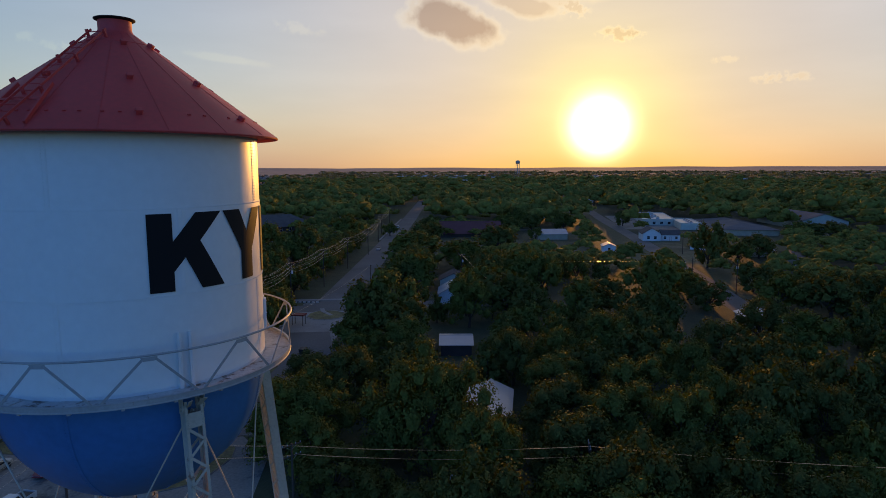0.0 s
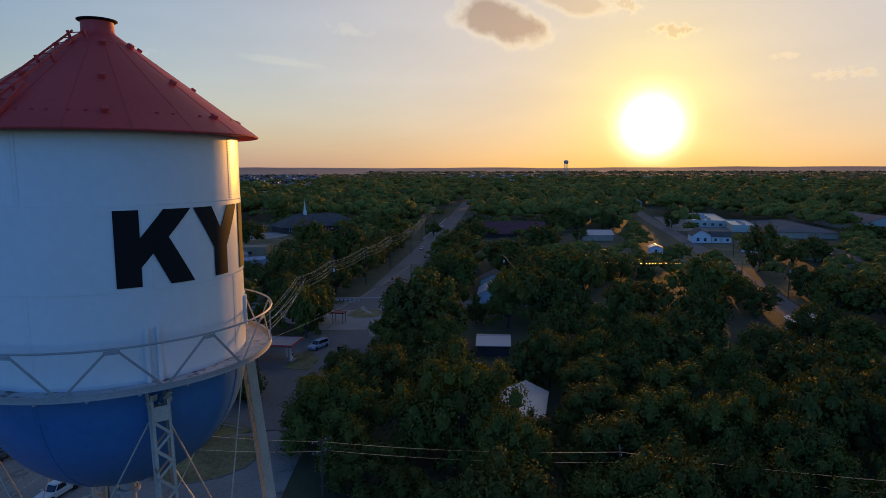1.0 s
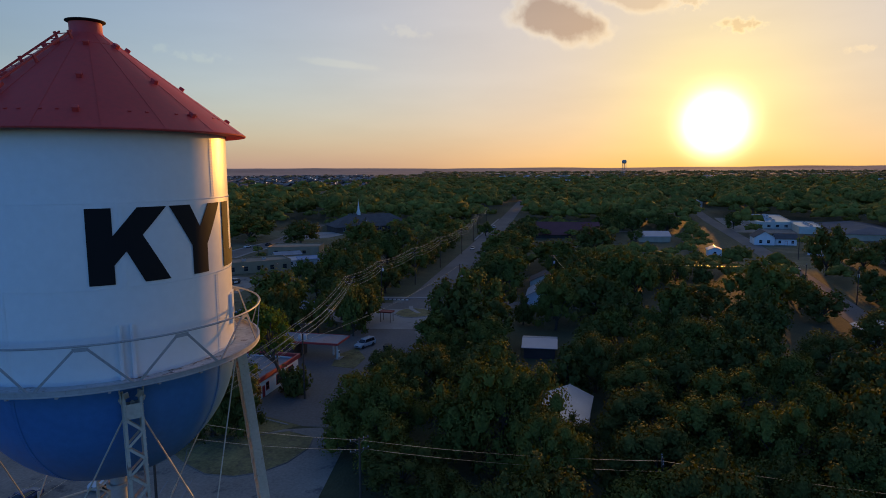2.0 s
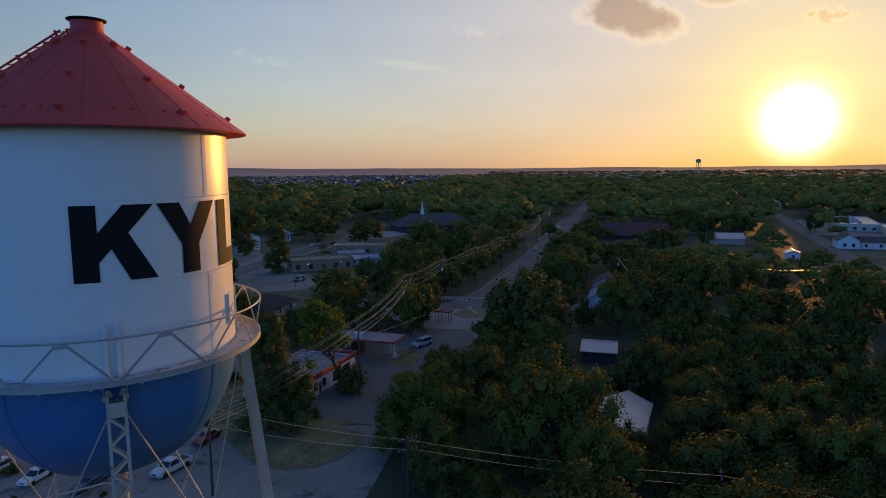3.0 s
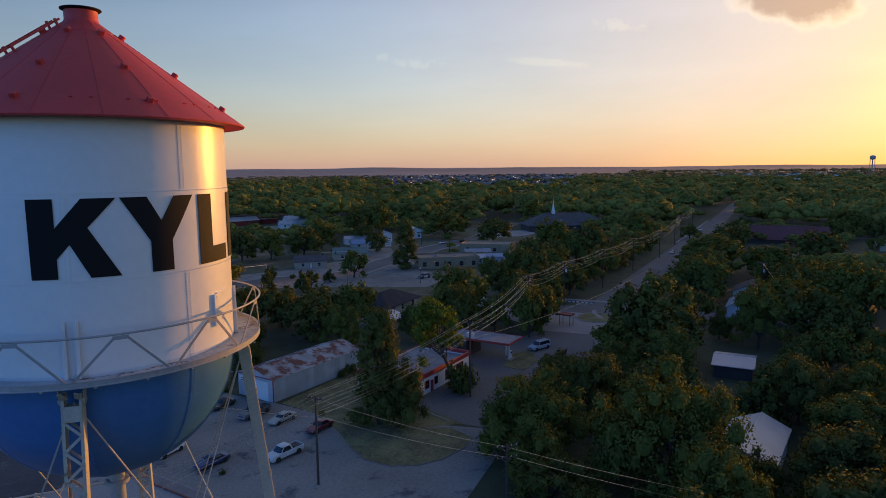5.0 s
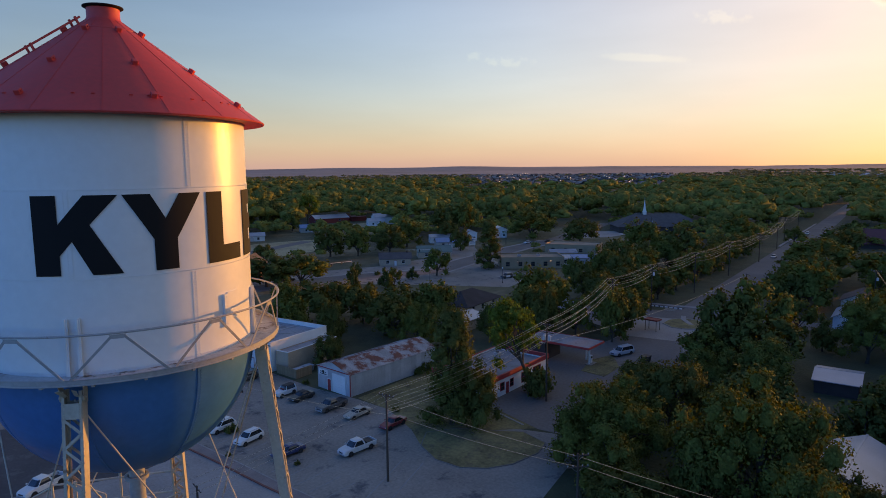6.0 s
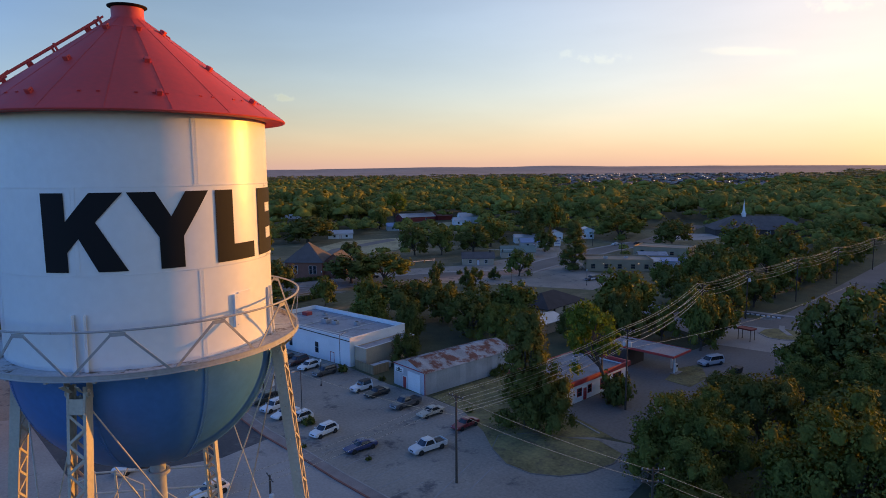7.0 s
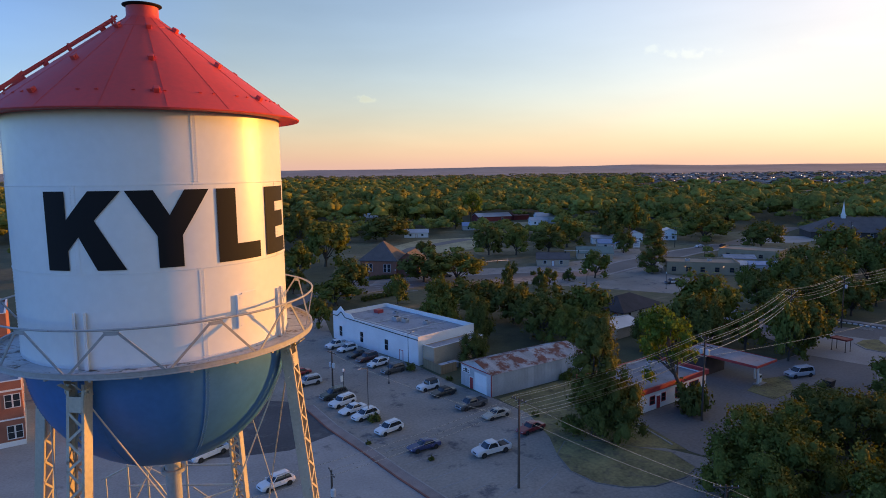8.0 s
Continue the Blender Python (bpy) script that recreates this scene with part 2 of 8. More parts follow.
M = {
    "white_paint": material("white_tank_paint", (0.80, 0.80, 0.78), 0.34, spec=0.42, vary=0.05, scale=(0.35, 5.0), bump=0.012, bump_scale=3),
    "red_paint": material("red_roof_paint", (0.66, 0.070, 0.060), 0.50, spec=0.30, vary=0.14, scale=(0.5, 7.0), bump=0.02, bump_scale=5),
    "blue_paint": material("blue_bowl_paint", (0.045, 0.185, 0.43), 0.45, spec=0.32, vary=0.16, scale=(0.4, 5.0)),
    "black_paint": material("black_letter_paint", (0.010, 0.010, 0.011), 0.75, vary=0.2, spec=0.25),
    "steel_paint": material("grey_white_steel_paint", (0.36, 0.36, 0.355), 0.5, vary=0.2, scale=(0.9, 12.0), second=(0.20, 0.11, 0.07), second_at=0.66),
    "galv": material("galvanised_steel", (0.42, 0.43, 0.44), 0.45, metal=0.6, vary=0.15, scale=(2, 20)),
    "asphalt": material("worn_asphalt", (0.285, 0.255, 0.215), 0.95, vary=0.34, scale=(0.09, 2.5), bump=0.25, bump_scale=18, spec=0.18, second=(0.125, 0.120, 0.120), second_at=0.60),
    "road": material("road_asphalt", (0.195, 0.174, 0.152), 0.92, vary=0.28, scale=(0.07, 2.0), bump=0.2, bump_scale=18, spec=0.2, second=(0.19, 0.18, 0.17), second_at=0.60),
    "concrete": material("pale_concrete", (0.345, 0.315, 0.285), 0.92, vary=0.24, spec=0.2, scale=(0.12, 3.0), bump=0.15, bump_scale=12, second=(0.19, 0.18, 0.17), second_at=0.64),
    "paver": material("pinkish_worn_pavers", (0.26, 0.21, 0.19), 0.9, vary=0.3, scale=(0.5, 7.0), bump=0.2),
    "brick_pave": material("red_paving", (0.25, 0.085, 0.06), 0.85, vary=0.3, scale=(0.4, 6.0), bump=0.2),
    "white_line": material("road_marking", (0.27, 0.27, 0.26), 0.8, vary=0.25, scale=(0.8, 8.0)),
    "grass_dry": material("dry_grass_soil", (0.215, 0.178, 0.070), 0.95, vary=0.6, scale=(0.22, 2.2), bump=0.4, bump_scale=8, second=(0.15, 0.120, 0.060), second_at=0.56),
    "grass_town": material("town_grass", (0.105, 0.100, 0.045), 0.95, vary=0.5, scale=(0.03, 0.5), bump=0.4, bump_scale=5, second=(0.17, 0.145, 0.080), second_at=0.55),
    "ground": material("woodland_ground", (0.075, 0.078, 0.034), 0.95, vary=0.5, scale=(0.012, 0.25), bump=0.5, bump_scale=2, second=(0.11, 0.095, 0.045), second_at=0.62),
    # hill colour is lightened and greyed to hold the distance haze
    "hill": material("hill_scrub_haze", (0.25, 0.215, 0.195), 0.95, vary=0.3, scale=(0.002, 0.02)),
    "stucco_white": material("white_stucco", (0.74, 0.74, 0.72), 0.85, vary=0.12, scale=(0.3, 6.0), bump=0.2, bump_scale=20),
    "cream": material("cream_siding", (0.55, 0.52, 0.44), 0.8, vary=0.12, scale=(0.4, 6.0)),
    "brown_wall": material("brown_brick_and_shaded_wall", (0.085, 0.060, 0.050), 0.88, vary=0.25, scale=(0.5, 8.0), bump=0.3),
    "tan_block": material("tan_block_wall", (0.50, 0.375, 0.26), 0.85, vary=0.18, scale=(0.4, 6.0), bump=0.2),
    "brick": material("red_brick", (0.30, 0.11, 0.07), 0.88, vary=0.25, scale=(0.5, 8.0), bump=0.3, per_piece=0.2),
    "corrugated": material("weathered_galvanised_sheet", (0.50, 0.51, 0.52), 0.5, metal=0.3, vary=0.22, scale=(0.4, 6.0), per_piece=0.12, world=True),
    "rust_roof": material("rusted_sheet_roof", (0.46, 0.40, 0.36), 0.65, metal=0.1, vary=0.3, scale=(0.16, 5.0), second=(0.25, 0.075, 0.042), second_at=0.49, per_piece=0.14, world=True),
    "metal_roof": material("pale_metal_roof", (0.42, 0.44, 0.47), 0.42, metal=0.3, vary=0.12, scale=(0.25, 5.0), per_piece=0.06),
    "roof_flat": material("grey_membrane_roof", (0.29, 0.30, 0.32), 0.7, vary=0.25, scale=(0.2, 3.0), second=(0.19, 0.19, 0.20), second_at=0.58),
    "shingle_dark": material("dark_shingles", (0.075, 0.065, 0.062), 0.95, vary=0.3, scale=(0.3, 5.0), bump=0.3, spec=0.15),
    "shingle_grey": material("grey_shingles", (0.125, 0.108, 0.102), 0.95, vary=0.25, scale=(0.3, 5.0), bump=0.3, spec=0.15),
    "maroon_roof": material("maroon_metal_roof", (0.14, 0.035, 0.045), 0.6, vary=0.18, scale=(0.3, 4.0)),
    "barn_red": material("barn_red_boards", (0.26, 0.035, 0.03), 0.7, vary=0.2, scale=(0.4, 5.0)),
    "trim_red": material("red_fascia_paint", (0.42, 0.04, 0.04), 0.55, vary=0.15),
    "trim_white": material("white_trim", (0.70, 0.70, 0.68), 0.6, vary=0.1),
    "teal": material("blue_sheet_roof", (0.16, 0.27, 0.42), 0.5, vary=0.15, scale=(0.3, 4.0)),
    "glass": material("dark_window_glass", (0.02, 0.024, 0.028), 0.08, vary=0.1, spec=0.8),
    "tyre": material("tyre_rubber", (0.02, 0.02, 0.02), 0.85, vary=0.2),
    "rim": material("alloy_rim", (0.45, 0.45, 0.46), 0.35, metal=0.9, vary=0.1),
    "lamp_red": material("red_tail_lens", (0.35, 0.01, 0.01), 0.2, vary=0.1),
    "lamp_clear": material("clear_lamp_lens", (0.7, 0.7, 0.7), 0.12, vary=0.1),
    "black_plastic": material("black_plastic", (0.025, 0.025, 0.026), 0.6, vary=0.2),
    "pole_wood": material("tarred_pole_wood", (0.075, 0.055, 0.042), 0.9, vary=0.35, scale=(0.8, 14.0)),
    "wood_fence": material("weathered_cedar_boards", (0.30, 0.20, 0.11), 0.85, vary=0.3, scale=(1.0, 12.0), per_piece=0.15),
    # wire metal is tinted warm to bring in the sun's orange glint
    "wire": material("sun_tinted_aluminium_wire", (0.62, 0.52, 0.42), 0.28, metal=1.0, vary=0.1),
    "porcelain": material("grey_porcelain", (0.40, 0.40, 0.42), 0.3, vary=0.1),
    "transformer": material("grey_transformer_can", (0.50, 0.52, 0.53), 0.45, vary=0.1),
    "bark": material("grey_bark", (0.085, 0.068, 0.052), 0.95, vary=0.35, scale=(1.5, 12.0), bump=0.5, bump_scale=10),
    "leaf_a": material("oak_leaves", (0.130, 0.132, 0.033), 0.8, vary=0.35, scale=(0.35, 3.5), bump=0.9, bump_scale=5.0, island=0.13, through_light=0.15, spec=0.08),
    "leaf_b": material("pecan_leaves", (0.156, 0.163, 0.035), 0.8, vary=0.35, scale=(0.35, 3.5), bump=0.9, bump_scale=5.0, island=0.13, through_light=0.15, spec=0.08),
    "leaf_c": material("cedar_leaves", (0.122, 0.130, 0.032), 0.75, vary=0.35, scale=(0.35, 3.5), bump=0.9, bump_scale=5.0, island=0.14, through_light=0.15, spec=0.08),
    "leaf_d": material("turning_leaves", (0.155, 0.205, 0.036), 0.8, vary=0.4, scale=(0.35, 3.5), bump=0.9, bump_scale=5.0, island=0.30, through_light=0.4, spec=0.08),
    "leaf_far": material("distant_canopy", (0.212, 0.198, 0.045), 0.8, vary=0.55, scale=(0.02, 0.5), bump=1.0, bump_scale=1.1, island=0.12, through_light=0.15, spec=0.05, world=True),
}
M["office_tan"] = material("tan_render_wall", (0.36, 0.245, 0.145), 0.88, vary=0.2, scale=(0.4, 6.0), bump=0.2)
M["office_roof"] = material("tan_gravel_roof", (0.33, 0.245, 0.17), 0.9, vary=0.25, scale=(0.2, 3.0))
M["straw"] = material("straw_field", (0.36, 0.31, 0.17), 0.95, vary=0.45, scale=(0.05, 0.8), bump=0.4, bump_scale=5, second=(0.25, 0.22, 0.11), second_at=0.58)
# rust-worn leg paint, lightened and yellowed to add the low sun's warmth
M["leg_paint"] = material("weathered_sun_tinted_leg_paint", (0.50, 0.455, 0.37), 0.5, vary=0.2, scale=(0.9, 12.0), second=(0.22, 0.12, 0.07), second_at=0.67)
M["roof_blue"] = material("blue_grey_coated_roof", (0.17, 0.195, 0.23), 0.7, vary=0.3, scale=(0.25, 3.0), second=(0.11, 0.12, 0.14), second_at=0.60)
M["green_roof"] = material("grey_green_sheet_roof", (0.13, 0.19, 0.16), 0.6, vary=0.2, scale=(0.3, 4.0))
M["roof_dark"] = material("dark_built_up_roof", (0.15, 0.14, 0.145), 0.85, vary=0.25, scale=(0.1, 2.0), spec=0.2)
M["floor_paint"] = material("weathered_grey_deck", (0.50, 0.49, 0.47), 0.6, vary=0.3, scale=(1.2, 11.0), second=(0.13, 0.085, 0.06), second_at=0.585)
M["asphalt_dark"] = material("dark_patched_asphalt", (0.075, 0.074, 0.076), 0.9, vary=0.35, scale=(0.11, 2.2), bump=0.25, bump_scale=18, second=(0.115, 0.112, 0.110), second_at=0.58)
# farthest leaves: aerial haze is mixed into this paler, duller green
M["leaf_horizon"] = material("far_canopy_haze", (0.200, 0.195, 0.105), 0.85, vary=0.45, scale=(0.006, 0.12), bump=1.0, bump_scale=0.4, island=0.25, through_light=0.35, spec=0.05, world=True)
M["far_house"] = material("far_house_mix", (0.20, 0.165, 0.14), 0.9, vary=0.2, island=0.8)
lit = bpy.data.materials.new("lit_lamp")
lit.use_nodes = True
lit.node_tree.nodes["Principled BSDF"].inputs["Emission Color"].default_value = (1.0, 0.66, 0.34, 1)
lit.node_tree.nodes["Principled BSDF"].inputs["Emission Strength"].default_value = 2.2
M["lamp_lit"] = lit

# ---- mesh helpers ----
def part(name, bm, mat, parent=None, label="", smooth=False):
    me = bpy.data.meshes.new(name)
    bm.to_mesh(me)
    bm.free()
    me.materials.append(M[mat] if isinstance(mat, str) else mat)
    if smooth:
        me.polygons.foreach_set("use_smooth", [True] * len(me.polygons))
        me.set_sharp_from_angle(angle=radians(32))
    ob = new(name, me)
    if parent is not None:
        ob.parent = parent
    if label:
        ob["label"] = label
    return ob


def piece(name, mesh, parent, x=0, y=0, z=0, rx=0, ry=0, rz=0):
    """One more object on a mesh that alike pieces share."""
    ob = new(name, mesh)
    ob.parent = parent
    ob.matrix_basis = pose(x, y, z, rx, ry, rz)
    return ob


def thing(name, label, category, x=0, y=0, z=0, rz=0, group="", kind=""):
    ob = new(name)
    ob.empty_display_size = 0.3
    ob.matrix_basis = pose(x, y, z, 0, 0, rz)
    return tagged(ob, label, category, group, kind)


def box(bm, x0, x1, y0, y1, z0, z1):
    v = [bm.verts.new(p) for p in ((x0, y0, z0), (x1, y0, z0), (x1, y1, z0), (x0, y1, z0),
                                   (x0, y0, z1), (x1, y0, z1), (x1, y1, z1), (x0, y1, z1))]
    for f in ((3, 2, 1, 0), (4, 5, 6, 7), (0, 1, 5, 4), (1, 2, 6, 5), (2, 3, 7, 6), (3, 0, 4, 7)):
        bm.faces.new([v[i] for i in f])
    return v


def softbox(bm, x0, x1, y0, y1, z0, z1, r=0.03, seg=2):
    b2 = bmesh.new()
    box(b2, x0, x1, y0, y1, z0, z1)
    bmesh.ops.bevel(b2, geom=b2.edges[:], offset=r, segments=seg, affect="EDGES", profile=0.6)
    join(bm, b2)


def join(bm, other, m=None):
    if m is not None:
        other.transform(m)
    me = bpy.data.meshes.new("tmp")
    other.to_mesh(me)
    other.free()
    bm.from_mesh(me)
    bpy.data.meshes.remove(me)


def rod(bm, a, b, r0, r1=None, seg=8, cap=True):
    """A round bar from a to b."""
    a, b = Vector(a), Vector(b)
    r1 = r0 if r1 is None else r1
    q = (b - a).to_track_quat("Z", "Y")
    ra, rb = [], []
    for i in range(seg):
        t = 2 * math.pi * i / seg
        d = q @ Vector((math.cos(t), math.sin(t), 0))
        ra.append(bm.verts.new(a + d * r0))
        rb.append(bm.verts.new(b + d * r1))
    for i in range(seg):
        j = (i + 1) % seg
        bm.faces.new((ra[i], ra[j], rb[j], rb[i]))
    if cap:
        bm.faces.new(ra[::-1])
        bm.faces.new(rb)


def bar(bm, a, b, w, d, up=(0, 0, 1)):
    """A flat bar from a to b, w wide along its side and d deep along up."""
    a, b = Vector(a), Vector(b)
    f = (b - a).normalized()
    s = f.cross(Vector(up))
    s = s.normalized() if s.length > 1e-4 else Vector((1, 0, 0))
    u = s.cross(f)
    v = []
    for p in (a, b):
        for i, j in ((-1, -1), (1, -1), (1, 1), (-1, 1)):
            v.append(bm.verts.new(p + s * (i * w / 2) + u * (j * d / 2)))
    for q in ((3, 2, 1, 0), (4, 5, 6, 7), (0, 1, 5, 4), (1, 2, 6, 5), (2, 3, 7, 6), (3, 0, 4, 7)):
        bm.faces.new([v[i] for i in q])


def lathe(bm, profile, seg=64, a0=0.0, a1=360.0):
    """Turns a profile of (radius, height) about the z axis."""
    full = abs(a1 - a0) >= 359.9
    rings = []
    for k in range(seg if full else seg + 1):
        t = radians(a0 + (a1 - a0) * k / seg)
        rings.append([bm.verts.new((r * math.cos(t), r * math.sin(t), z)) for r, z in profile])
    for k in range(seg):
        p, q = rings[k], rings[(k + 1) % len(rings)]
        for i in range(len(profile) - 1):
            bm.faces.new((p[i], q[i], q[i + 1], p[i + 1]))
    if not full:
        if profile[0] == profile[-1]:
            for ring, flip in ((rings[0], False), (rings[-1], True)):
                vs = ring[:-1]
                bm.faces.new(vs if not flip else vs[::-1])
    bmesh.ops.remove_doubles(bm, verts=bm.verts[:], dist=1e-5)
    bmesh.ops.recalc_face_normals(bm, faces=bm.faces[:])


def prism(bm, poly, z0, z1):
    lo = [bm.verts.new((x, y, z0)) for x, y in poly]
    hi = [bm.verts.new((x, y, z1)) for x, y in poly]
    n = len(poly)
    bm.faces.new(lo[::-1])
    bm.faces.new(hi)
    for i in range(n):
        j = (i + 1) % n
        bm.faces.new((lo[i], lo[j], hi[j], hi[i]))


def polar(r, deg, z):
    return Vector((r * math.cos(radians(deg)), r * math.sin(radians(deg)), z))

# ---- the water tower ----
R = 3.353
Z0, Z1, Z2, Z3 = 34.93, 37.14, 39.14, 40.80
LEG_AZ = (-120.5, -30.5, 59.5, 149.5)
LEG_SLOPE = 0.113
tower = thing("water_tower", "old riveted steel water tower, white tank, red cone roof, blue bowl", "water tower")


def stuff_part(name, bm, mat, parent):
    return tagged(part(name, bm, mat, parent), kind="stuff")


def rivets(points, normals, r=0.016):
    bm = bmesh.new()
    for p, nrm in zip(points, normals):
        q = nrm.to_track_quat("Z", "Y")
        lo = [bm.verts.new(p + q @ Vector((math.cos(a), math.sin(a), 0)) * r) for a in (0, 1.257, 2.513, 3.770, 5.027)]
        hi = [bm.verts.new(p + q @ Vector((math.cos(a) * 0.55, math.sin(a) * 0.55, 0.62)) * r) for a in (0, 1.257, 2.513, 3.770, 5.027)]
        for i in range(5):
            j = (i + 1) % 5
            bm.faces.new((lo[i], lo[j], hi[j], hi[i]))
        bm.faces.new(hi)
    return bm


def shell():
    # three courses of four plates, the vertical laps staggered
    for z0, z1, off, lap in ((Z0, Z1, -74.5, 0.0), (Z1, Z2, -119.5, 0.007), (Z2, Z3, -74.5, 0.0)):
        for k in range(4):
            bm = bmesh.new()
            r = R + lap
            a0 = off + 90 * k
            lathe(bm, [(r - 0.02, z0 - 0.03), (r, z0 - 0.03), (r, z1 + 0.03 * (lap > 0)), (r - 0.02, z1 + 0.03 * (lap > 0)), (r - 0.02, z0 - 0.03)], 24, a0, a0 + 89.96)
            part("shell_plate", bm, "white_paint", tower, smooth=True)
            # a butt strap with two rows of rivets over each vertical joint
            bm = bmesh.new()
            lathe(bm, [(r, z0), (r + 0.005, z0), (r + 0.005, z1), (r, z1), (r, z0)], 2, a0 - 1.1, a0 + 1.1)
            strap = part("joint_strap", bm, "white_paint", tower)
            pts = [polar(r + 0.009, a0 + s, z0 + 0.05 + i * 0.075) for s in (-0.7, 0.7) for i in range(int((z1 - z0) / 0.075))]
            nor = [polar(1, a0 + s, 0) for s in (-0.7, 0.7) for i in range(int((z1 - z0) / 0.075))]
            stuff_part("strap_rivets", rivets(pts, nor), "white_paint", strap)
    for z in (Z1 + 0.015, Z2 - 0.015, Z0 + 0.10):
        n = 280
        rr = R + 0.007 if z > 35.5 else R
        stuff_part("seam_rivets", rivets([polar(rr, 360 * i / n, z) for i in range(n)], [polar(1, 360 * i / n, 0) for i in range(n)]), "white_paint", tower)


shell()


def roof():
    def height(r):
        return Z3 + 0.01 + (3.90 - r) * 0.745 
    radii = [3.90, 3.2, 2.5, 1.8, 1.2, 0.95, 0.8, 0.65, 0.52, 0.40]
    n = 18
    for k in range(n):
        bm = bmesh.new()
        a0 = -84.4 + 20 * k
        top = [(r, height(r)) for r in radii]
        low = [(r - 0.005, z - 0.02) for r, z in reversed(top)]
        lathe(bm, top + low + top[:1], 6, a0, a0 + 19.92)
        part("roof_panel", bm, "red_paint", tower, smooth=True)
        bm = bmesh.new()                     # standing lap along the joint
        for (ra, rb) in zip(radii[:-1], radii[1:]):
            bar(bm, polar(ra, a0 - 0.1, height(ra) + 0.004), polar(rb, a0 - 0.1, height(rb) + 0.004), 0.014, 0.006)
        part("roof_seam", bm, "red_paint", tower)
    pts, nor = [], []
    for k in range(n):
        for i in range(22):
            r = 3.8 - i * 0.14
            pts.append(polar(r, -84.4 + 20 * k, height(r) + 0.016))
            nor.append(Vector((0, 0, 1)))
    stuff_part("roof_rivets", rivets(pts, nor, 0.010), "red_paint", tower)
    bm = bmesh.new()                         # eave: drip edge and soffit
    lathe(bm, [(3.90, Z3 + 0.012), (3.915, Z3 - 0.005), (3.90, Z3 - 0.035), (R + 0.02, Z3 - 0.02), (R + 0.02, Z3 + 0.0), (3.90, Z3 + 0.012)], 120)
    part("eave", bm, "red_paint", tower, "red steel eave with a pale underside")
    bm = bmesh.new()
    lathe(bm, [(0.50, height(0.50) - 0.02), (0.42, height(0.44) + 0.03), (0.395, height(0.40) + 0.06), (0.395, 43.70), (0.36, 43.70)], 48)
    part("vent_collar", bm, "red_paint", tower, "short straight red vent neck", True)
    bm = bmesh.new()
    lathe(bm, [(0.34, 43.69), (0.43, 43.705), (0.485, 43.735), (0.485, 43.757), (0.30, 43.775), (0.0, 43.78)], 48)
    part("vent_cap", bm, "black_paint", tower, "thin dark flared vent cap")
    bm = bmesh.new()                         # lap ring round the top of the panels
    lathe(bm, [(0.84, height(0.84) - 0.01), (0.84, height(0.84) + 0.012), (0.80, height(0.80) + 0.012), (0.80, height(0.80) - 0.01)], 48)
    part("roof_ring", bm, "red_paint", tower)

    def lug(az, r):
        bm = bmesh.new()
        softbox(bm, -0.07, 0.07, -0.065, 0.065, 0.0, 0.12, 0.02, 2)
        rod(bm, (0.0, -0.085, 0.08), (0.0, 0.085, 0.08), 0.018)
        ob = part("roof_lug", bm, "red_paint", tower)
        ob.matrix_basis = Matrix.Translation(polar(r, az, height(r) - 0.02)) @ pose(0, 0, 0, 0, 34, az)
    for k in range(8):
        for r in (0.92, 2.22, 3.39):
            if k != 7 or r != 3.39:
                lug(-132 + 45 * k + (4 if r < 1 else 0), r)
    bm = bmesh.new()                         # small clips on a ring near the eave
    bar(bm, (0, -0.035, 0.012), (0, 0.035, 0.012), 0.03, 0.03)
    clip = bpy.data.meshes.new("roof_clip")
    bm.to_mesh(clip)
    bm.free()
    clip.materials.append(M["red_paint"])
    for k in range(60):
        a = 6 * k + random.uniform(-1.5, 1.5)
        if random.random() < 0.75:
            p = polar(3.38, a, height(3.38))
            piece("roof_clip", clip, tower, p.x, p.y, p.z, 0, 36, a)
    # ladder lying over the roof from the eave to the neck
    az = -173.5
    bm = bmesh.new()
    side = polar(1, az + 90, 0)
    for s in (-0.2, 0.2):
        bar(bm, polar(4.02, az, height(3.9) + 0.10) + side * s, polar(0.62, az, height(0.62) + 0.14) + side * s, 0.022, 0.05)
    rails = part("ladder", bm, "red_paint", tower, "red steel ladder lying up the roof")
    step = bmesh.new()
    rod(step, (0, -0.2, 0), (0, 0.2, 0), 0.013, seg=6)
    m = bpy.data.meshes.new("rung")
    step.to_mesh(m)
    step.free()
    m.materials.append(M["red_paint"])
    for i in range(15):
        f = (i + 0.5) / 15
        r = 4.02 + (0.62 - 4.02) * f
        z = height(3.9) + 0.10 + (height(0.62) + 0.14 - height(3.9) - 0.10) * f
        p = polar(r, az, z)
        piece("rung", m, rails, p.x, p.y, p.z, 0, 0, az)
    for f in (0.04, 0.33, 0.66, 0.96):
        r = 4.02 + (0.62 - 4.02) * f
        z = height(3.9) + 0.10 + (height(0.62) + 0.12 - height(3.9)) * f
        for s in (-0.23, 0.23):
            bm = bmesh.new()
            bar(bm, polar(r, az, z) + side * s, polar(r - 0.12, az, height(min(r, 3.8)) - 0.03) + side * s, 0.06, 0.05)
            part("ladder_bracket", bm, "red_paint", rails)
    # curved hoop frame beside the ladder's foot
    bm = bmesh.new()
    for s in (-0.55, 0.55):
        bar(bm, polar(3.75, az, height(3.75)) + side * s, polar(2.75, az, height(2.75) + 0.16) + side * s * 0.75, 0.05, 0.08)
    bar(bm, polar(3.2, az, height(3.2) + 0.13) - side * 0.5, polar(3.2, az, height(3.2) + 0.13) + side * 0.5, 0.05, 0.05)
    part("ladder_guard", bm, "red_paint", tower)


roof()


